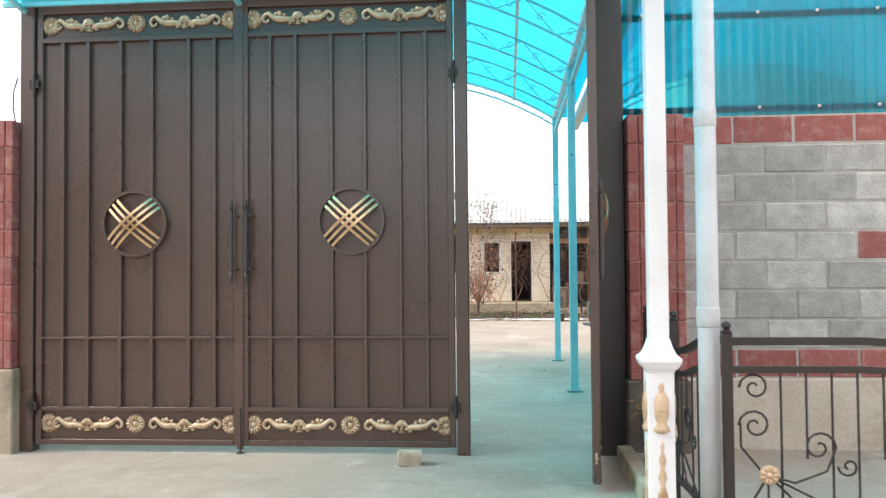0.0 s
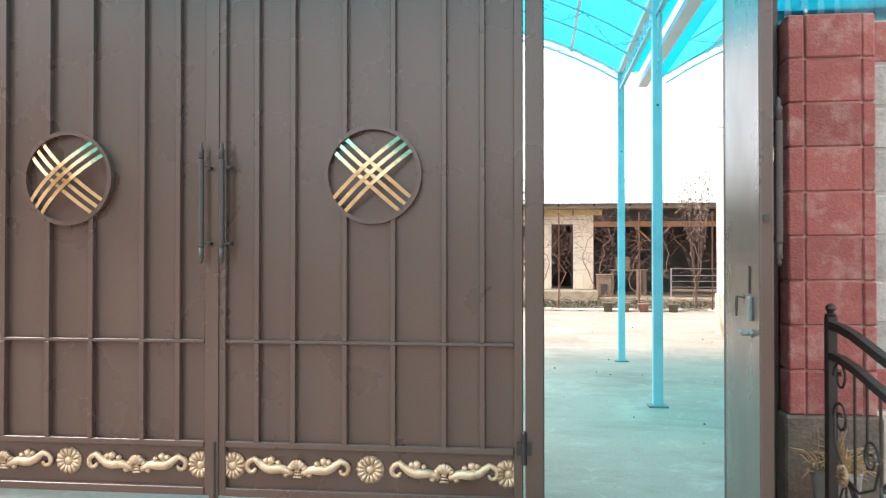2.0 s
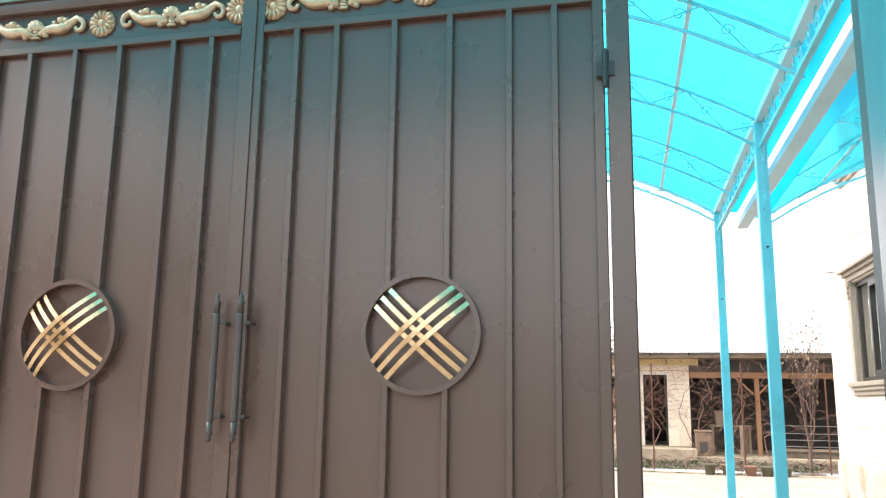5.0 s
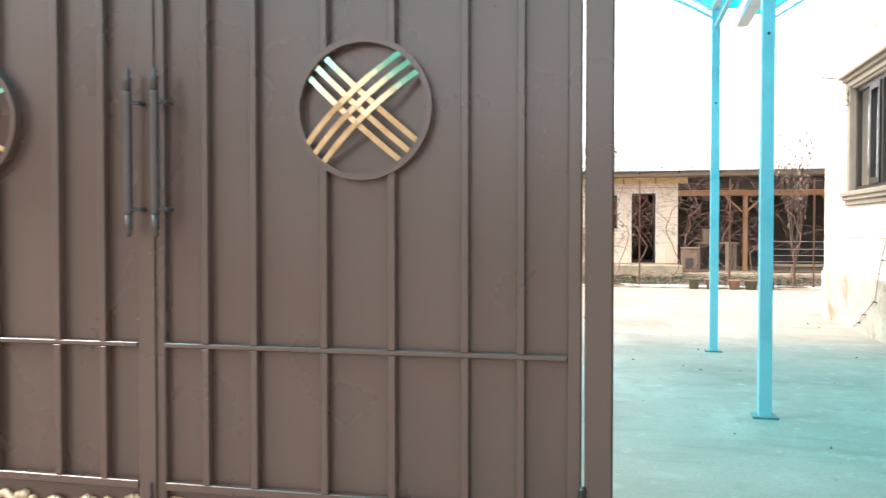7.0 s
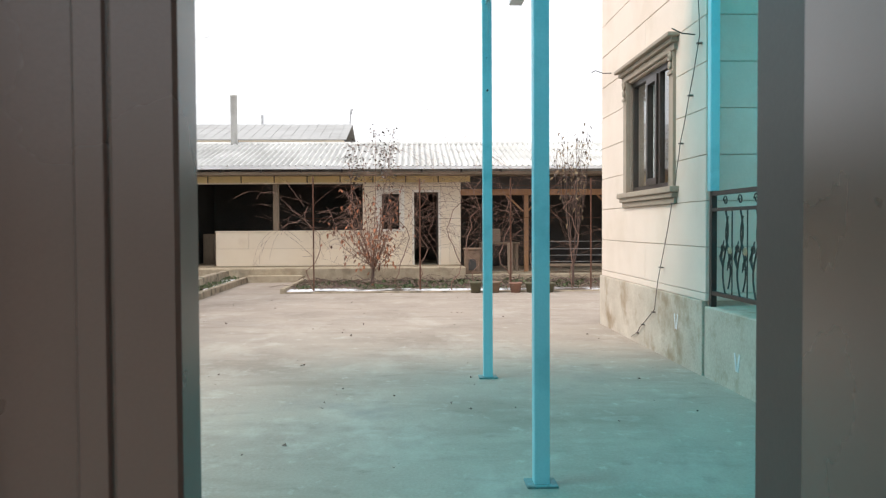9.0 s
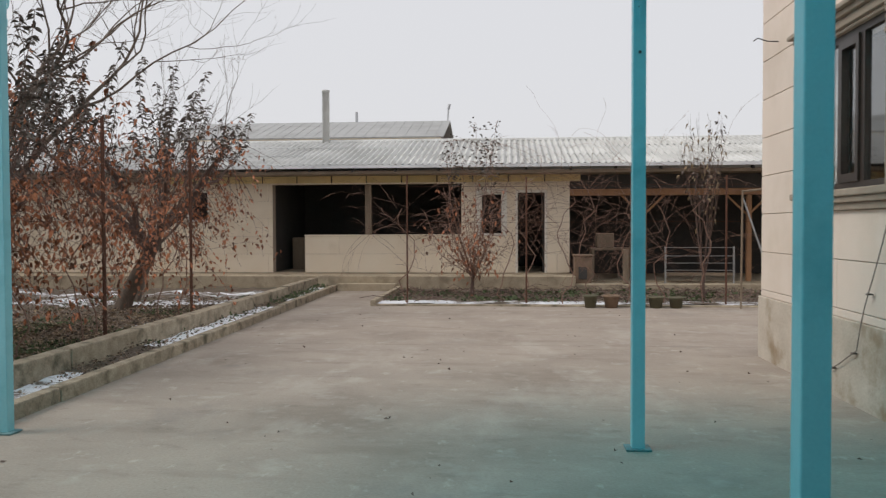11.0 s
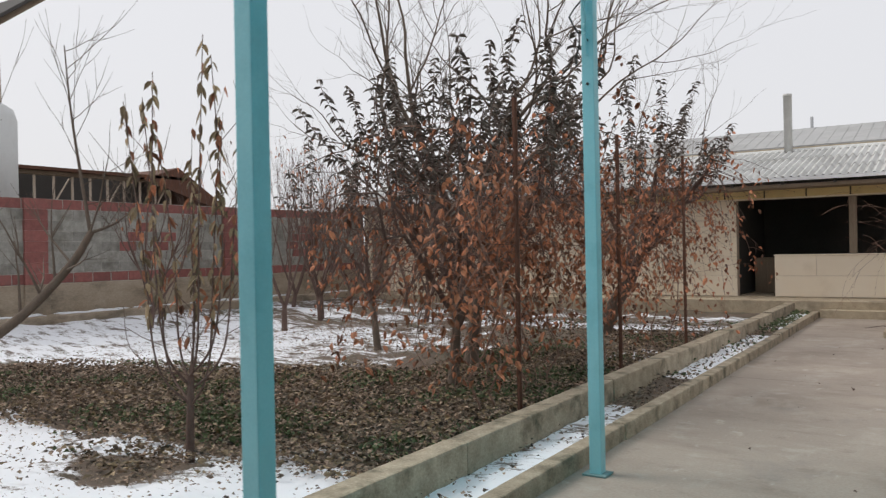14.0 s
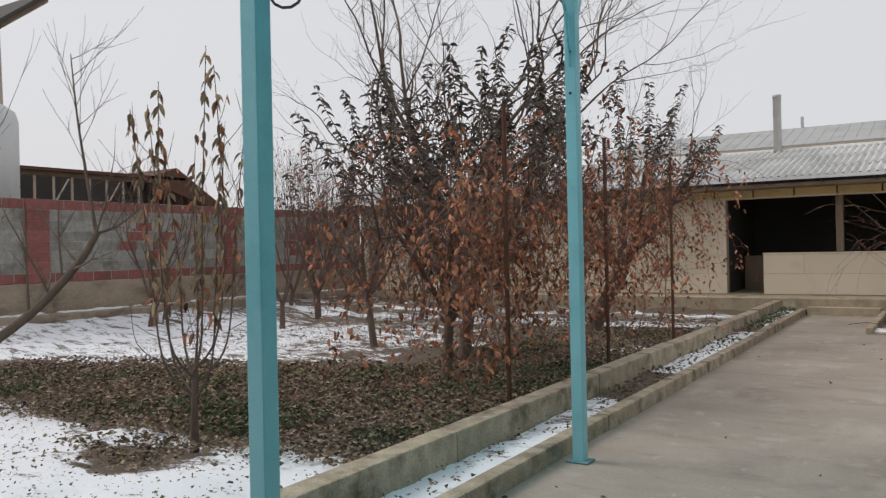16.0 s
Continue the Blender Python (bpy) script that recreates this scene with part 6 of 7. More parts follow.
def quince(label, at, seed, trunk, top_z, rad, reach, lean, shoots, brown_z):
    """Low limbs that carry rusty hanging leaves, and above them long upright shoots set with dark leaves."""
    rnd, more = random.Random(seed), random.Random(seed + 500)
    t = thing("quince_tree", label, "tree", "garden trees")
    top = trunk_part(t, Vector(at), trunk, rad, lean, BARK)
    brown, green = [], []
    for k in range(7):
        bm = bmesh.new()
        a = 2 * math.pi * (k + rnd.uniform(-0.3, 0.3)) / 7
        r = reach * rnd.uniform(0.6, 1.05)
        pts = [top - Vector((0, 0, rnd.uniform(0, 0.2)))]
        for i in range(1, 7):
            u = i / 6
            pts.append(top + Vector((math.cos(a) * r * u + rnd.gauss(0, 0.05), math.sin(a) * r * u + rnd.gauss(0, 0.05), (0.3 * top_z + 0.5 * rnd.random()) * u ** 0.8 * (1.25 - 0.4 * r / reach))))
        tube(bm, pts, [rad * 0.6 * (1 - 0.75 * i / 6) for i in range(7)], 6, False)
        # long shoots that start outwards and turn up, with leaves set closely round the upper part
        for j in range(shoots):
            i = rnd.randint(1, 5)
            p = pts[i].lerp(pts[i + 1], rnd.random())
            out = rnd.uniform(0.1, 1.1)
            d = Vector((math.cos(a) * out + rnd.gauss(0, 0.4), math.sin(a) * out + rnd.gauss(0, 0.4), 1)).normalized()
            ln = min(rnd.uniform(0.7, 1.8), max(0.35, (at[2] + top_z - p.z) * rnd.uniform(0.6, 1.12)))
            sp = [p]
            n = max(5, int(ln / 0.04))
            bare = rnd.uniform(0.1, 0.4)
            for s in range(n):
                d = (d + Vector((rnd.gauss(0, 0.05), rnd.gauss(0, 0.05), 0.035))).normalized()
                q = sp[-1] + d * (ln / n)
                sp.append(q)
                if s < n * bare or rnd.random() < 0.12:
                    continue
                b = 2.4 * s + rnd.uniform(-0.5, 0.5)
                side = Vector((math.cos(b), math.sin(b), 0))
                if q.z > brown_z + rnd.gauss(0, 0.35):
                    for e in (side, -side):
                        green.append((q, e + d * rnd.uniform(-0.75, 0.35), rnd.uniform(0.075, 0.115), rnd.uniform(0.028, 0.042)))
                    if more.random() < 0.6:
                        turn = more.uniform(0, 6.28)
                        green.append((q + d * more.uniform(-0.02, 0.02), Vector((math.cos(turn), math.sin(turn), 0)) + d * more.uniform(-0.8, 0.2), more.uniform(0.07, 0.11), more.uniform(0.026, 0.04)))
                elif rnd.random() < 0.3:
                    brown.append((q, side * 0.6 + Vector((0, 0, -0.8)), rnd.uniform(0.045, 0.085), rnd.uniform(0.025, 0.045)))
            tube(bm, sp[::3] + [sp[-1]], [0.0075 - 0.005 * i / len(sp[::3]) for i in range(len(sp[::3]))] + [0.002], 4, False)
        # drooping side twigs with withered leaves
        for j in range(int(shoots * 1.7)):
            i = rnd.randint(1, 5)
            p = pts[i].lerp(pts[i + 1], rnd.random())
            sp = [p]
            d = Vector((math.cos(a) + rnd.gauss(0, 0.8), math.sin(a) + rnd.gauss(0, 0.8), rnd.gauss(-0.2, 0.5))).normalized()
            full = rnd.random()
            for s in range(11):
                d = (d + Vector((rnd.gauss(0, 0.2), rnd.gauss(0, 0.2), -0.19 + rnd.gauss(0, 0.12)))).normalized()
                sp.append(sp[-1] + d * 0.085)
                for _ in range(rnd.choice((0, 1, 1, 2, 3)) if rnd.random() < full else 0):
                    brown.append((sp[-1] + Vector((rnd.gauss(0, 0.035), rnd.gauss(0, 0.035), -0.01)), Vector((rnd.gauss(0, 0.6), rnd.gauss(0, 0.6), -0.8)), rnd.uniform(0.05, 0.09), rnd.uniform(0.028, 0.05)))
            tube(bm, sp, [0.006 - 0.00035 * i for i in range(12)], 3, False)
        # bare fine twigs
        for j in range(int(shoots * 1.4)):
            i = rnd.randint(1, 5)
            p = pts[i].lerp(pts[i + 1], rnd.random())
            d = Vector((rnd.gauss(0, 1), rnd.gauss(0, 1), rnd.gauss(0.2, 0.8))).normalized()
            sp = [p]
            for s in range(9):
                d = (d + Vector((rnd.gauss(0, 0.18), rnd.gauss(0, 0.18), rnd.gauss(0, 0.18)))).normalized()
                sp.append(sp[-1] + d * 0.085 * reach)
            tube(bm, sp, [0.0048 - 0.00035 * i for i in range(10)], 3, False)
        part("limb", bm, BARK_DARK, t, "", True)
    brown = [(p, d, ln * 0.85, wd * 0.85) for p, d, ln, wd in brown if more.random() < 0.76]
    green = [g for g in green if more.random() < 0.86]
    place_leaves(t, rnd, brown, green)
    return t


def curve_through(pts, n=5):
    """A smooth line through a few points."""
    pts = [Vector(p) for p in pts]
    out = []
    for i in range(len(pts) - 1):
        p0, p1, p2, p3 = pts[max(i - 1, 0)], pts[i], pts[i + 1], pts[min(i + 2, len(pts) - 1)]
        for k in range(n):
            u = k / n
            out.append(0.5 * (2 * p1 + (p2 - p0) * u + (2 * p0 - 5 * p1 + 4 * p2 - p3) * u * u + (3 * p1 - p0 - 3 * p2 + p3) * u ** 3))
    return out + [pts[-1]]


def young_tree(at, seed):
    """A low trunk that forks into a narrow bunch of upright stems, with long drooping leaves left near their tips."""
    rnd = random.Random(seed)
    t = thing("young_fruit_tree", "young fruit tree with upright stems and drooping withered leaves", "tree", "garden trees")
    top = trunk_part(t, Vector(at), 0.6, 0.028, (0.01, 0.01), BARK_DARK)
    olive, brown = [], []
    for k in range(10):
        a = k * 2.4 + rnd.uniform(-0.3, 0.3)
        r, h = rnd.uniform(0.12, 0.45), rnd.uniform(1.9, 3.05)
        z0 = rnd.uniform(0.35, 0.6)
        e = Vector((math.cos(a), math.sin(a), 0))
        line = curve_through([Vector(at) + Vector((0, 0, z0)), Vector(at) + e * r * 0.7 + Vector((0, 0, z0 + 0.3)), Vector(at) + e * r * 0.95 + Vector((0, 0, (z0 + h) / 2)), Vector(at) + e * r * 1.15 + Vector((rnd.gauss(0, 0.06), rnd.gauss(0, 0.06), h))], 7)
        bm = bmesh.new()
        tube(bm, line, [0.0105 - 0.008 * i / len(line) for i in range(len(line))], 5, False)
        for i in range(5, len(line) - 1):
            if rnd.random() < 0.4:
                d = (e * rnd.uniform(-0.3, 0.9) + Vector((rnd.gauss(0, 0.5), rnd.gauss(0, 0.5), rnd.uniform(0.4, 1.4)))).normalized()
                ln = rnd.uniform(0.12, 0.4)
                tw = [line[i], line[i] + d * ln * 0.5 + Vector((0, 0, 0.02)), line[i] + d * ln + Vector((0, 0, 0.07))]
                tube(bm, tw, [0.004, 0.003, 0.0016], 3, False)
                if rnd.random() < 0.35:
                    brown.append((tw[-1], Vector((rnd.gauss(0, 0.4), rnd.gauss(0, 0.4), -1)), rnd.uniform(0.06, 0.1), rnd.uniform(0.03, 0.05)))
        if h > 2.0:
            for i in range(11, len(line)):
                for _ in range(4):
                    if rnd.random() < 0.9:
                        (olive if rnd.random() < 0.7 else brown).append((line[i].lerp(line[i - 1], rnd.random()), Vector((rnd.gauss(0, 0.5), rnd.gauss(0, 0.5), -1)), rnd.uniform(0.07, 0.115), rnd.uniform(0.026, 0.042)))
        part("stem", bm, BARK_DARK, t, "", True)
    bm = bmesh.new()
    tube(bm, curve_through([top, top + Vector((-0.2, -0.12, 0.05)), top + Vector((-0.38, -0.22, 0.2)), top + Vector((-0.42, -0.24, 0.5))]), [0.006 - 0.00028 * i for i in range(16)], 4, False)
    part("stem", bm, BARK_DARK, t, "", True)
    for lv, mt in ((olive, LEAF_OLIVE), (brown, LEAF_BROWN)):
        ob = new("crown", leaf_mesh("crown", lv, mt, True))
        ob.parent = t
    return t


def leaning_tree(at, seed):
    """A bare tree that forks near the ground: one limb leans far over to the north-east before it turns up, the rest stand steeply."""
    rnd = random.Random(seed)
    t = thing("bare_fruit_tree", "bare forked fruit tree with one long leaning limb", "tree", "garden trees")
    o, e, f = Vector(at), Vector((0.826, 0.565, 0)), Vector((-0.565, 0.826, 0))
    top = trunk_part(t, o, 0.62, 0.06, (0.06, 0.04), BARK)
    up = Vector((0, 0, 1))
    limbs = (([top, o + e * 0.55 + up * 0.98, o + e * 0.95 + up * 1.4, o + e * 1.14 + up * 1.7], 0.05, 0.03),
             ([o + e * 1.13 + up * 1.66, o + e * 1.05 + up * 2.2, o + e * 0.97 + up * 2.8, o + e * 0.92 + up * 3.4], 0.02, 0.004),
             ([o + e * 1.13 + up * 1.68, o + e * 1.3 + f * 0.1 + up * 1.76, o + e * 1.48 + f * 0.2 + up * 1.92], 0.016, 0.004),
             ([o + up * 0.5, o - e * 0.12 + up * 1.1, o - e * 0.02 + f * 0.1 + up * 1.9, o + e * 0.12 + f * 0.2 + up * 2.7], 0.036, 0.005),
             ([o + up * 0.45, o - e * 0.4 + f * 0.1 + up * 0.95, o - e * 0.7 + up * 1.7, o - e * 0.8 + up * 2.7], 0.036, 0.005),
             ([top, o + e * 0.3 - f * 0.4 + up * 1.3, o + e * 0.4 - f * 0.6 + up * 2.3], 0.026, 0.004))
    for pts, r0, r1 in limbs:
        line = curve_through(pts, 7)
        bm = bmesh.new()
        n = len(line)
        tube(bm, line, [r0 + (r1 - r0) * i / n for i in range(n)], 7, False)
        for i in range(4, n, 1):
            if rnd.random() < 0.62:
                d = Vector((rnd.gauss(0, 0.7), rnd.gauss(0, 0.7), rnd.uniform(0.3, 1.3)))
                grow(bm, rnd, line[i], d, rnd.uniform(0.35, 0.75), max(0.0045, (r0 + (r1 - r0) * i / n) * 0.35), 1, [], wander=0.12, up=0.12, spread=0.6, kids=(1, 3), seg=4, shrink=0.55)
        part("limb", bm, BARK, t, "", True)
    return t


def step(v, a, b):
    return min(1.0, max(0.0, (v - a) / (b - a)))


quince("leafy quince tree with rusty lower and dark upper leaves", (-5.5, 13.9, 0.0), 1, 0.8, 4.1, 0.055, 1.35, (0.05, 0.02), 11, 2.25)
quince("leafy quince tree with rusty lower and dark upper leaves", (-6.15, 15.35, 0.0), 2, 0.9, 4.7, 0.08, 1.4, (0.1, 0.05), 12, 2.4)
quince("leaning quince tree with rusty lower and dark upper leaves", (-6.05, 19.4, 0.0), 3, 1.0, 5.1, 0.12, 1.7, (0.55, -0.1), 13, 2.6)
quince("small quince tree with rusty lower and dark upper leaves", (-8.3, 16.3, 0.0), 4, 0.8, 3.2, 0.05, 0.95, (-0.1, 0.0), 3, 1.9)
tree("bare_fruit_tree", "bare fruit tree with many upright reddish twigs", (-12.54, 19.9, 0.0), 44, 0.6, 3.7, 0.06, 3, (-0.05, 0.05), BARK_DARK, dict(count=1, chance=lambda p: 0.12, green=lambda p: 0.2, size=(0.06, 0.1)), limbs=6, open_=0.75, wander=0.13, up=0.4, spread=0.5, kids=(3, 4), shrink=0.6)
tree("walnut_tree", "tall bare walnut tree with spreading grey limbs", (-9.4, 20.7, 0.0), 14, 1.9, 8.8, 0.14, 4, (0.2, -0.2), limbs=6, open_=0.72, wander=0.3, up=0.1, spread=0.8, kids=(2, 3), seg=6, shrink=0.64)
tree("bare_fruit_tree", "slender bare tree with long thin arching twigs", (-6.5, 20.9, 0.0), 41, 1.2, 5.0, 0.05, 3, (0.5, -0.1), BARK, None, limbs=5, open_=0.75, wander=0.2, up=0.1, spread=0.6, kids=(2, 3), seg=6, shrink=0.66)
young_tree((-5.78, 10.78, 0.0), 5)
leaning_tree((-8.75, 10.75, 0.0), 6)
for i, (x, y, h, s) in enumerate(((-12.3, 19.6, 3.6, 21), (-12.6, 23.0, 3.2, 22), (-10.6, 22.3, 3.4, 23), (-13.6, 16.4, 3.1, 24), (-11.4, 17.6, 3.6, 25), (-9.8, 19.8, 3.2, 26), (-14.2, 20.8, 3.4, 27), (-12.9, 21.3, 3.9, 29))):
    tree("bare_fruit_tree", "small bare fruit tree with upright reddish twigs", (x, y, 0.0), s, 0.55, h, 0.05, 3, (random.Random(s).uniform(-0.15, 0.15), 0.05), BARK_DARK, dict(count=1, chance=lambda p: 0.05, green=lambda p: 0.0, size=(0.06, 0.1)), limbs=4, open_=0.6, wander=0.15, up=0.35, spread=0.55, kids=(2, 3), shrink=0.64)


def bed_shrub(at, seed):
    """A short trunk under a broad tangle of fine reddish shoots with hanging leaves, and a few tall shoots with dark leafy ends."""
    rnd = random.Random(seed)
    t = thing("front_bed_tree", "small twiggy tree with withered leaves in the bed", "tree", "garden trees")
    top = trunk_part(t, Vector(at), 0.45, 0.035, (0.02, 0.0), BARK_DARK)
    brown, green = [], []
    for k in range(26):
        tall = k % 4 == 0
        a = k * 2.4 + rnd.uniform(-0.3, 0.3)
        e = Vector((math.cos(a), math.sin(a), 0))
        r, h = (rnd.uniform(0.25, 0.6), rnd.uniform(2.7, 3.5)) if tall else (rnd.uniform(0.35, 0.95), rnd.uniform(1.0, 2.1))
        line = curve_through([top - Vector((0, 0, rnd.uniform(0, 0.15))), top + e * r * 0.5 + Vector((0, 0, 0.3 * (h - 0.4))), top + e * r * 0.85 + Vector((0, 0, 0.6 * (h - 0.4))), top + e * r + Vector((rnd.gauss(0, 0.08), rnd.gauss(0, 0.08), h - 0.45))], 6)
        bm = bmesh.new()
        tube(bm, line, [0.012 - 0.009 * i / len(line) for i in range(len(line))], 4, False)
        for i in range(3, len(line)):
            for _ in range(2):
                d = (e * rnd.uniform(-0.4, 1.0) + Vector((rnd.gauss(0, 0.7), rnd.gauss(0, 0.7), rnd.uniform(-0.5, 1.0)))).normalized()
                ln = rnd.uniform(0.12, 0.42)
                tw = [line[i], line[i] + d * ln * 0.5, line[i] + d * ln + Vector((0, 0, -0.05))]
                tube(bm, tw, [0.0048, 0.0036, 0.002], 3, False)
                if line[i].z < 2.2 and rnd.random() < 0.4:
                    brown.append((tw[-1], Vector((rnd.gauss(0, 0.5), rnd.gauss(0, 0.5), -0.9)), rnd.uniform(0.06, 0.1), rnd.uniform(0.035, 0.055)))
            if tall and line[i].z > 2.2:
                for _ in range(7):
                    d = Vector((rnd.gauss(0, 1), rnd.gauss(0, 1), rnd.gauss(0.1, 0.6)))
                    green.append((line[i] + d * 0.07, d, rnd.uniform(0.06, 0.1), rnd.uniform(0.03, 0.05)))
        part("limb", bm, VINE, t, "", True)
    place_leaves(t, rnd, brown, green)
    return t


bed_shrub((-0.35, 22.6, 0.0), 31)
tree("front_bed_tree", "slender shrub with sparse withered leaves in the bed", (3.95, 21.6, 0.0), 33, 0.5, 3.3, 0.03, 3, (0.0, 0.0), BARK_DARK, dict(dry=LEAF_OLIVE, count=1, chance=lambda p: 0.2, green=lambda p: 0.45, size=(0.06, 0.1)), limbs=4, open_=0.25, wander=0.12, up=0.5, spread=0.45, kids=(2, 3), shrink=0.6)


def rod(x, y, h, lean=0.0):
    bm = bmesh.new()
    tube(bm, [(x, y, -0.05), (x + lean, y, h)], 0.023 if x < -4 else 0.016, 6)
    return tagged(part("steel_rod", bm, RUST), "rusty steel trellis rod standing in the bed", "rod", "trellis rods")


for x, y, h in ((-4.3, 13.05, 2.75), (-4.28, 15.45, 2.7), (-4.3, 18.05, 2.7), (-1.45, 20.98, 2.35), (0.7, 21.0, 2.3), (2.55, 21.0, 2.3), (4.2, 21.0, 2.3)):
    rod(x, y, h)


def vine(name, label, x, y, seed, along, top, arms, droop, leaf, r0):
    """One bare vine: a twisted stem up to the wire, long arms along it and drooping canes."""
    rnd = random.Random(seed)
    t = thing(name, label, "vine", "vines")
    ax = Vector((1, 0, 0)) if along == "x" else Vector((0, 1, 0))
    p = Vector((x, y, -0.03))
    pts = [p]
    n = 12
    for k in range(n):
        p = Vector((x + rnd.gauss(0, 0.05) + 0.12 * math.sin(k * 0.8 + seed), y + rnd.gauss(0, 0.04), top * (k + 1) / n))
        pts.append(p)
    bm = bmesh.new()
    tube(bm, pts, [r0 * (1.2 - 0.6 * k / n) for k in range(n + 1)], 6, False)
    part("stem", bm, VINE, t, "", True)
    lv = []
    bm = bmesh.new()
    for i in range(arms):
        s = pts[rnd.randint(int(n * 0.35), n)].copy() + ax * rnd.gauss(0, 0.2)
        d = (ax * rnd.choice((-1, 1)) * rnd.uniform(0.4, 1) + Vector((rnd.gauss(0, 0.25), rnd.gauss(0, 0.25), rnd.gauss(0.3, 0.7)))).normalized()
        sp = [s]
        m = rnd.randint(10, 24)
        for k in range(m):
            w = 0.6 if along == "x" else 1.0
            d = (d + Vector((rnd.gauss(0, 0.14) * w, rnd.gauss(0, 0.1) * w, rnd.gauss(0, 0.16) * w - droop * (0.1 + k / m)))).normalized()
            q = sp[-1] + d * 0.1
            if q.z < 0.35:
                break
            sp.append(q)
            if rnd.random() < leaf:
                for _ in range(rnd.randint(1, 3)):
                    lv.append((q + Vector((rnd.gauss(0, 0.05), rnd.gauss(0, 0.05), rnd.gauss(0, 0.05))), Vector((rnd.gauss(0, 0.7), rnd.gauss(0, 0.7), -0.6)), rnd.uniform(0.055, 0.1), rnd.uniform(0.035, 0.065)))
            if rnd.random() < 0.16:
                e = (d + Vector((rnd.gauss(0, 0.6), rnd.gauss(0, 0.6), rnd.gauss(0, 0.6)))).normalized()
                tube(bm, [q, q + e * 0.12, q + e * 0.22 + Vector((0, 0, -0.03))], [0.003, 0.002, 0.0012], 3, False)
        if len(sp) > 2:
            tube(bm, sp, [max(0.0016, r0 * (0.45 if leaf else 0.38) * (1 - 0.8 * k / len(sp))) for k in range(len(sp))], 4, False)
    part("cane_tangle", bm, VINE, t, "", True)
    if lv:
        ob = new("foliage", leaf_mesh("foliage", [(p, d, ln * 0.85, wd * 0.8) for p, d, ln, wd in lv if rnd.random() < 0.82], LEAF_BROWN, True))
        ob.parent = t
    return t


for i, (x, top) in enumerate(((-1.45, 1.75), (0.35, 2.2), (0.72, 2.1), (1.35, 2.2), (1.75, 2.25), (2.5, 2.2), (3.1, 2.25), (3.85, 2.25))):
    vine("grape_vine", "bare brown grape vine trained on wires in the bed", x, 21.0 + 0.12 * (i % 3), 60 + i, "x", top, 19, 0.12, 0.0, 0.0095)
for i, (y, x, ar) in enumerate(((12.75, -4.45, 10), (13.1, -4.5, 14), (13.7, -4.65, 14), (14.4, -4.7, 12), (15.4, -4.55, 14), (16.0, -4.7, 10), (17.8, -4.6, 12), (18.3, -4.55, 10))):
    vine("climbing_vine", "thin climbing vine with withered rust-brown leaves", x, y, 80 + i, "y", 2.25, ar + 13, 0.22, 0.65, 0.009)
for z in (1.5, 2.15):
    bm = bmesh.new()
    tube(bm, [(-1.6, 21.0, z), (0.7, 21.0, z - 0.02), (2.55, 21.0, z), (4.6, 21.0, z - 0.01)], 0.004, 4)
    tagged(part("trellis_wire", bm, RUST), "rusty trellis wire strung between the rods", "wire", "trellis wires")
    bm = bmesh.new()
    tube(bm, [(-4.3, 12.6, z), (-4.28, 15.45, z - 0.03), (-4.3, 18.6, z)], 0.004, 4)
    tagged(part("trellis_wire", bm, RUST), "rusty trellis wire strung between the rods", "wire", "trellis wires")


# litter on the garden bed
def scatter(name, label, area, count, seed, mat, size, keep, z=0.05, flat=0.35, category="leaf litter"):
    rnd = random.Random(seed)
    lv = []
    x0, x1, y0, y1 = area
    while len(lv) < count:
        x, y = rnd.uniform(x0, x1), rnd.uniform(y0, y1)
        if rnd.random() > keep(x, y):
            continue
        a = rnd.uniform(0, 6.28)
        s = rnd.uniform(*size)
        lv.append((Vector((x, y, z + 0.05 * noise.noise(Vector((x * 1.3 + 3.0, y * 1.3, 3.0))) + rnd.uniform(0.02, 0.05))), Vector((math.cos(a), math.sin(a), rnd.uniform(-flat, flat))), s, s * rnd.uniform(0.45, 0.8)))
    ob = new(name, leaf_mesh(name, lv, mat))
    return tagged(ob, label, category, kind="stuff")


def litter_keep(x, y):
    far_edge = 14.0 + 0.32 * (x + 7.7) if x < -6.6 else 16.6
    belt = ease(y, 10.5, 11.05) * (1 - ease(y, far_edge - 0.2, far_edge + 0.7))
    return 0.006 + 0.8 * bump_at(x, -5.9, 0.5) * bump_at(y, 10.4, 0.3) + 0.1 * step(y, 15.5, 17.0) * (1 if x > -7.5 else 0.2) + 0.9 * belt + 0.3 * bump_at(x, -5.0, 1.0) * (1 if 11 < y < 20 else 0)


scatter("leaf_litter", "brown fallen leaves lying on the garden soil", (-11.5, -4.05, 8.2, 21.5), 42000, 51, LEAF_LITTER, (0.022, 0.06), litter_keep)
scatter("leaf_litter", "red-brown fallen leaves lying on the garden soil", (-9.0, -4.05, 9.5, 20.0), 7000, 52, LEAF_OLIVE, (0.03, 0.07), litter_keep)
scatter("garden_weeds", "dull green winter weeds among the leaves", (-12, -4.05, 9.0, 22.0), 14000, 53, WEED, (0.02, 0.06), lambda x, y: max(0.0, litter_keep(x, y) - 0.05) * step(noise.noise(Vector((x * 0.9, y * 0.9, 7.0))), -0.05, 0.3), flat=1.2, category="weeds")
st1 = scatter("strip_litter", "brown leaves and weeds lying between the kerbs", (-3.84, -3.56, 8.5, 24.0), 1500, 54, LEAF_LITTER, (0.01, 0.045), lambda x, y: 1.0 if 13.4 < y < 15.4 or 19.3 < y < 20.8 else 0.3, z=0.085)
st2 = scatter("strip_weeds", "dull green weeds growing between the kerbs", (-3.84, -3.56, 15, 24.0), 420, 55, WEED, (0.03, 0.08), lambda x, y: 1.0 if y > 20 else 0.15, z=0.085, flat=1.2, category="weeds")
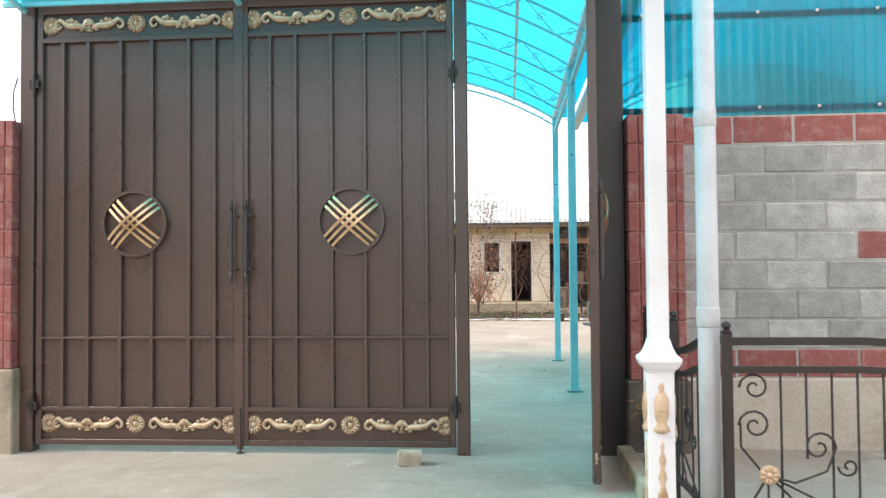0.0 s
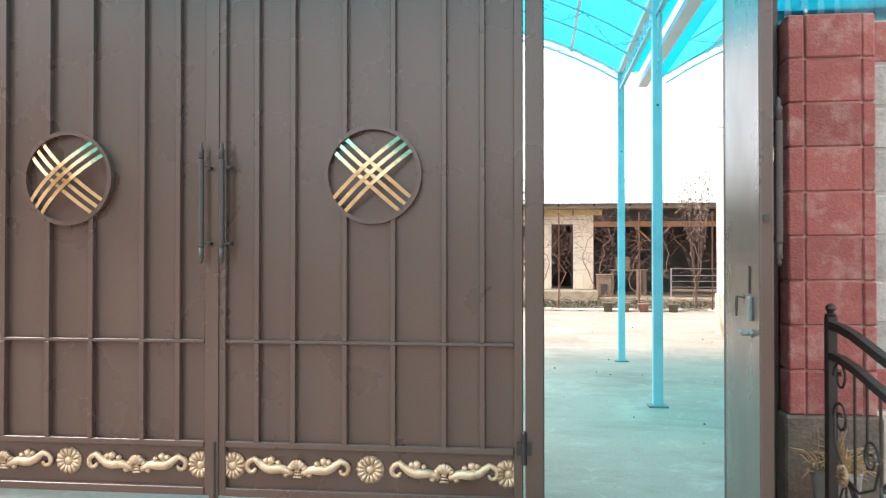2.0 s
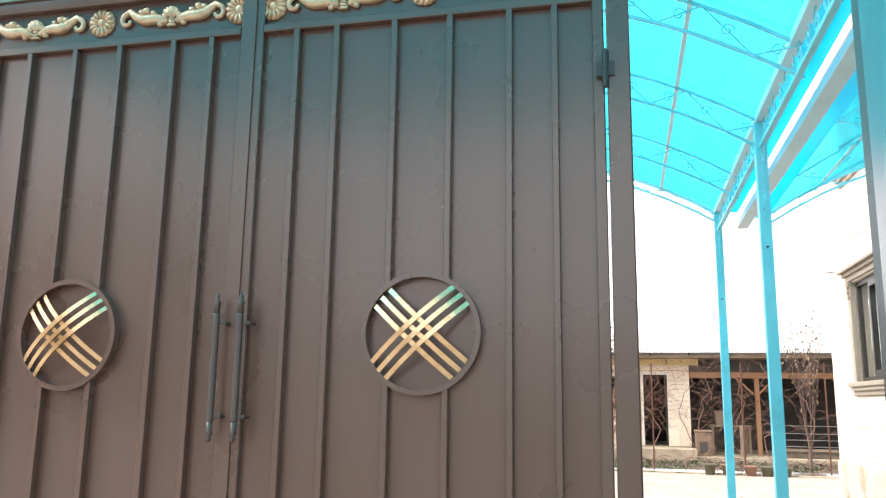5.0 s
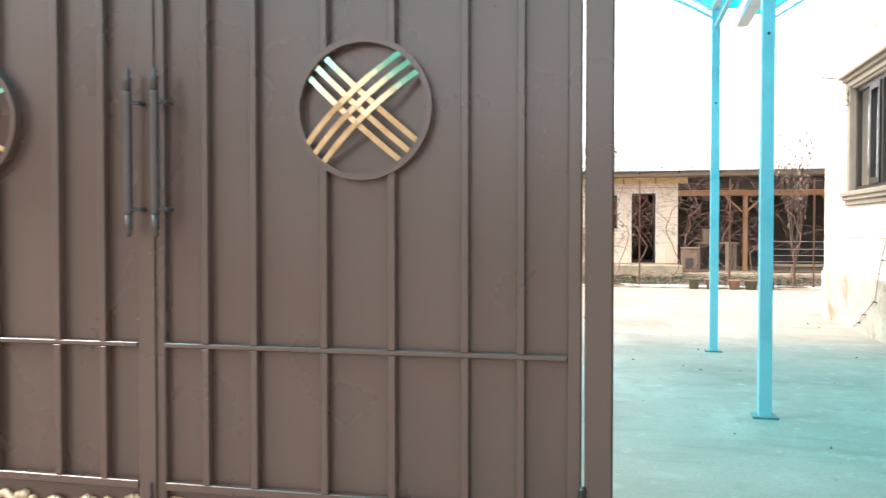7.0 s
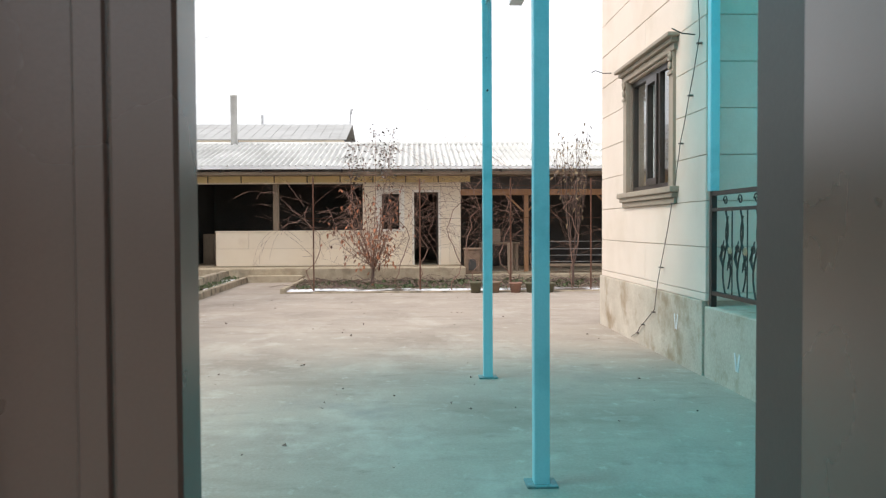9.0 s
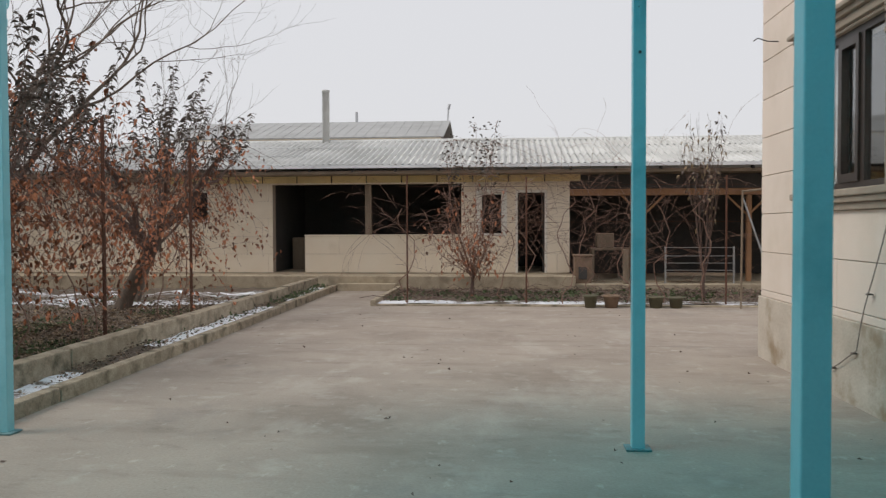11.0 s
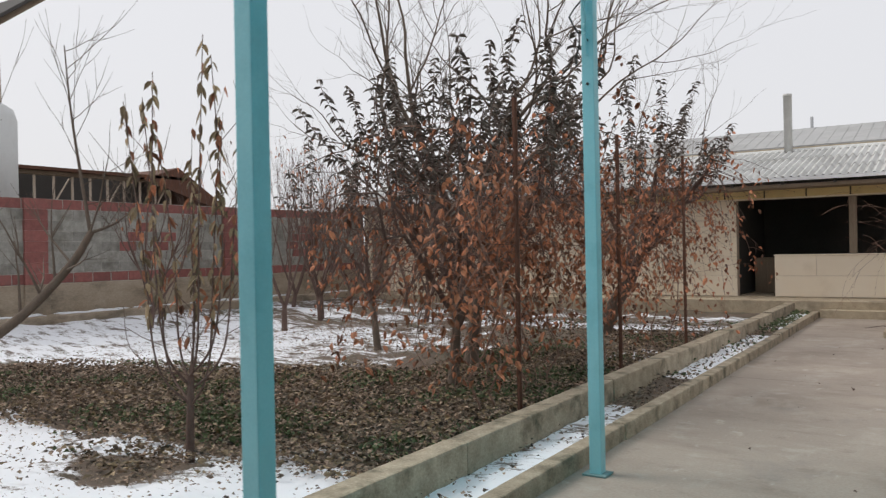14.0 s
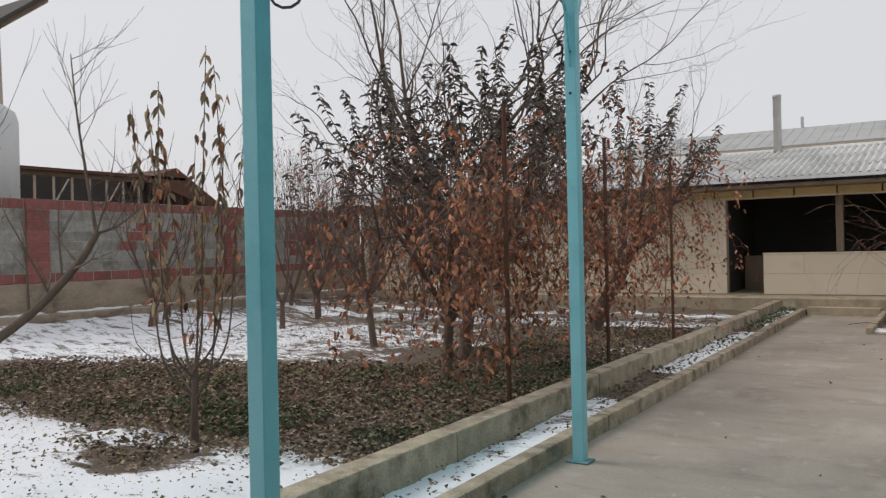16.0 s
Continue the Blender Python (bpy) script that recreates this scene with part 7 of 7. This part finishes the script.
st1.matrix_basis = SKEW
st2.matrix_basis = SKEW
scatter("bed_litter", "brown leaves lying in the front bed", (-1.9, 6.0, 21.0, 24.2), 3200, 56, LEAF_LITTER, (0.025, 0.06), lambda x, y: 0.35 + 0.65 * step(y, 21.2, 22.2), z=0.02)
scatter("yard_litter", "small dark leaves and crumbs lying on the yard slab", (-3.3, 2.9, 6.2, 20.6), 190, 57, BARK_DARK, (0.012, 0.045), lambda x, y: 1.0, z=-0.028, flat=0.1)

scatter("snow_flecks", "tiny dark leaf crumbs lying on the snow", (-12, -4.05, 8.3, 21), 15000, 58, LEAF_LITTER, (0.008, 0.03), lambda x, y: 1.0 - 0.9 * min(1, litter_keep(x, y)), z=0.055)
# cut canes and twigs lying in the front bed
rnd = random.Random(77)
bm = bmesh.new()
for i in range(260):
    x, y, a, ln = rnd.uniform(-1.9, 5.5), rnd.uniform(21.0, 23.6), rnd.uniform(0, 6.28), rnd.uniform(0.15, 0.6)
    z = 0.06 + rnd.uniform(0.0, 0.05)
    tube(bm, [(x, y, z), (x + 0.5 * ln * math.cos(a), y + 0.5 * ln * math.sin(a), z + rnd.uniform(0.0, 0.12)), (x + ln * math.cos(a), y + ln * math.sin(a), z + rnd.uniform(-0.03, 0.1))], [0.008, 0.006, 0.004], 3, False)
tagged(part("bed_twigs", bm, BARK_DARK), "dark cut canes and twigs lying in the bed", "twigs", kind="stuff")
scatter("bed_weeds", "dull green low weeds in the front bed", (-1.9, 5.5, 21.2, 24.0), 1400, 59, WEED, (0.04, 0.11), lambda x, y: step(noise.noise(Vector((x * 0.9, y * 0.9, 2.0))), -0.1, 0.3), z=0.02, flat=1.4, category="weeds")
# clod of earth in the snow
bm = bmesh.new()
bmesh.ops.create_icosphere(bm, subdivisions=2, radius=0.28, matrix=pose(-7.9, 9.55, 0.08) @ Matrix.Diagonal((1.3, 0.9, 0.6, 1)))
for v in bm.verts:
    v.co += 0.05 * noise.noise_vector(v.co * 5)
tagged(part("earth_mound", bm, OLDWOOD), "small brown clod of earth in the snow", "mound")
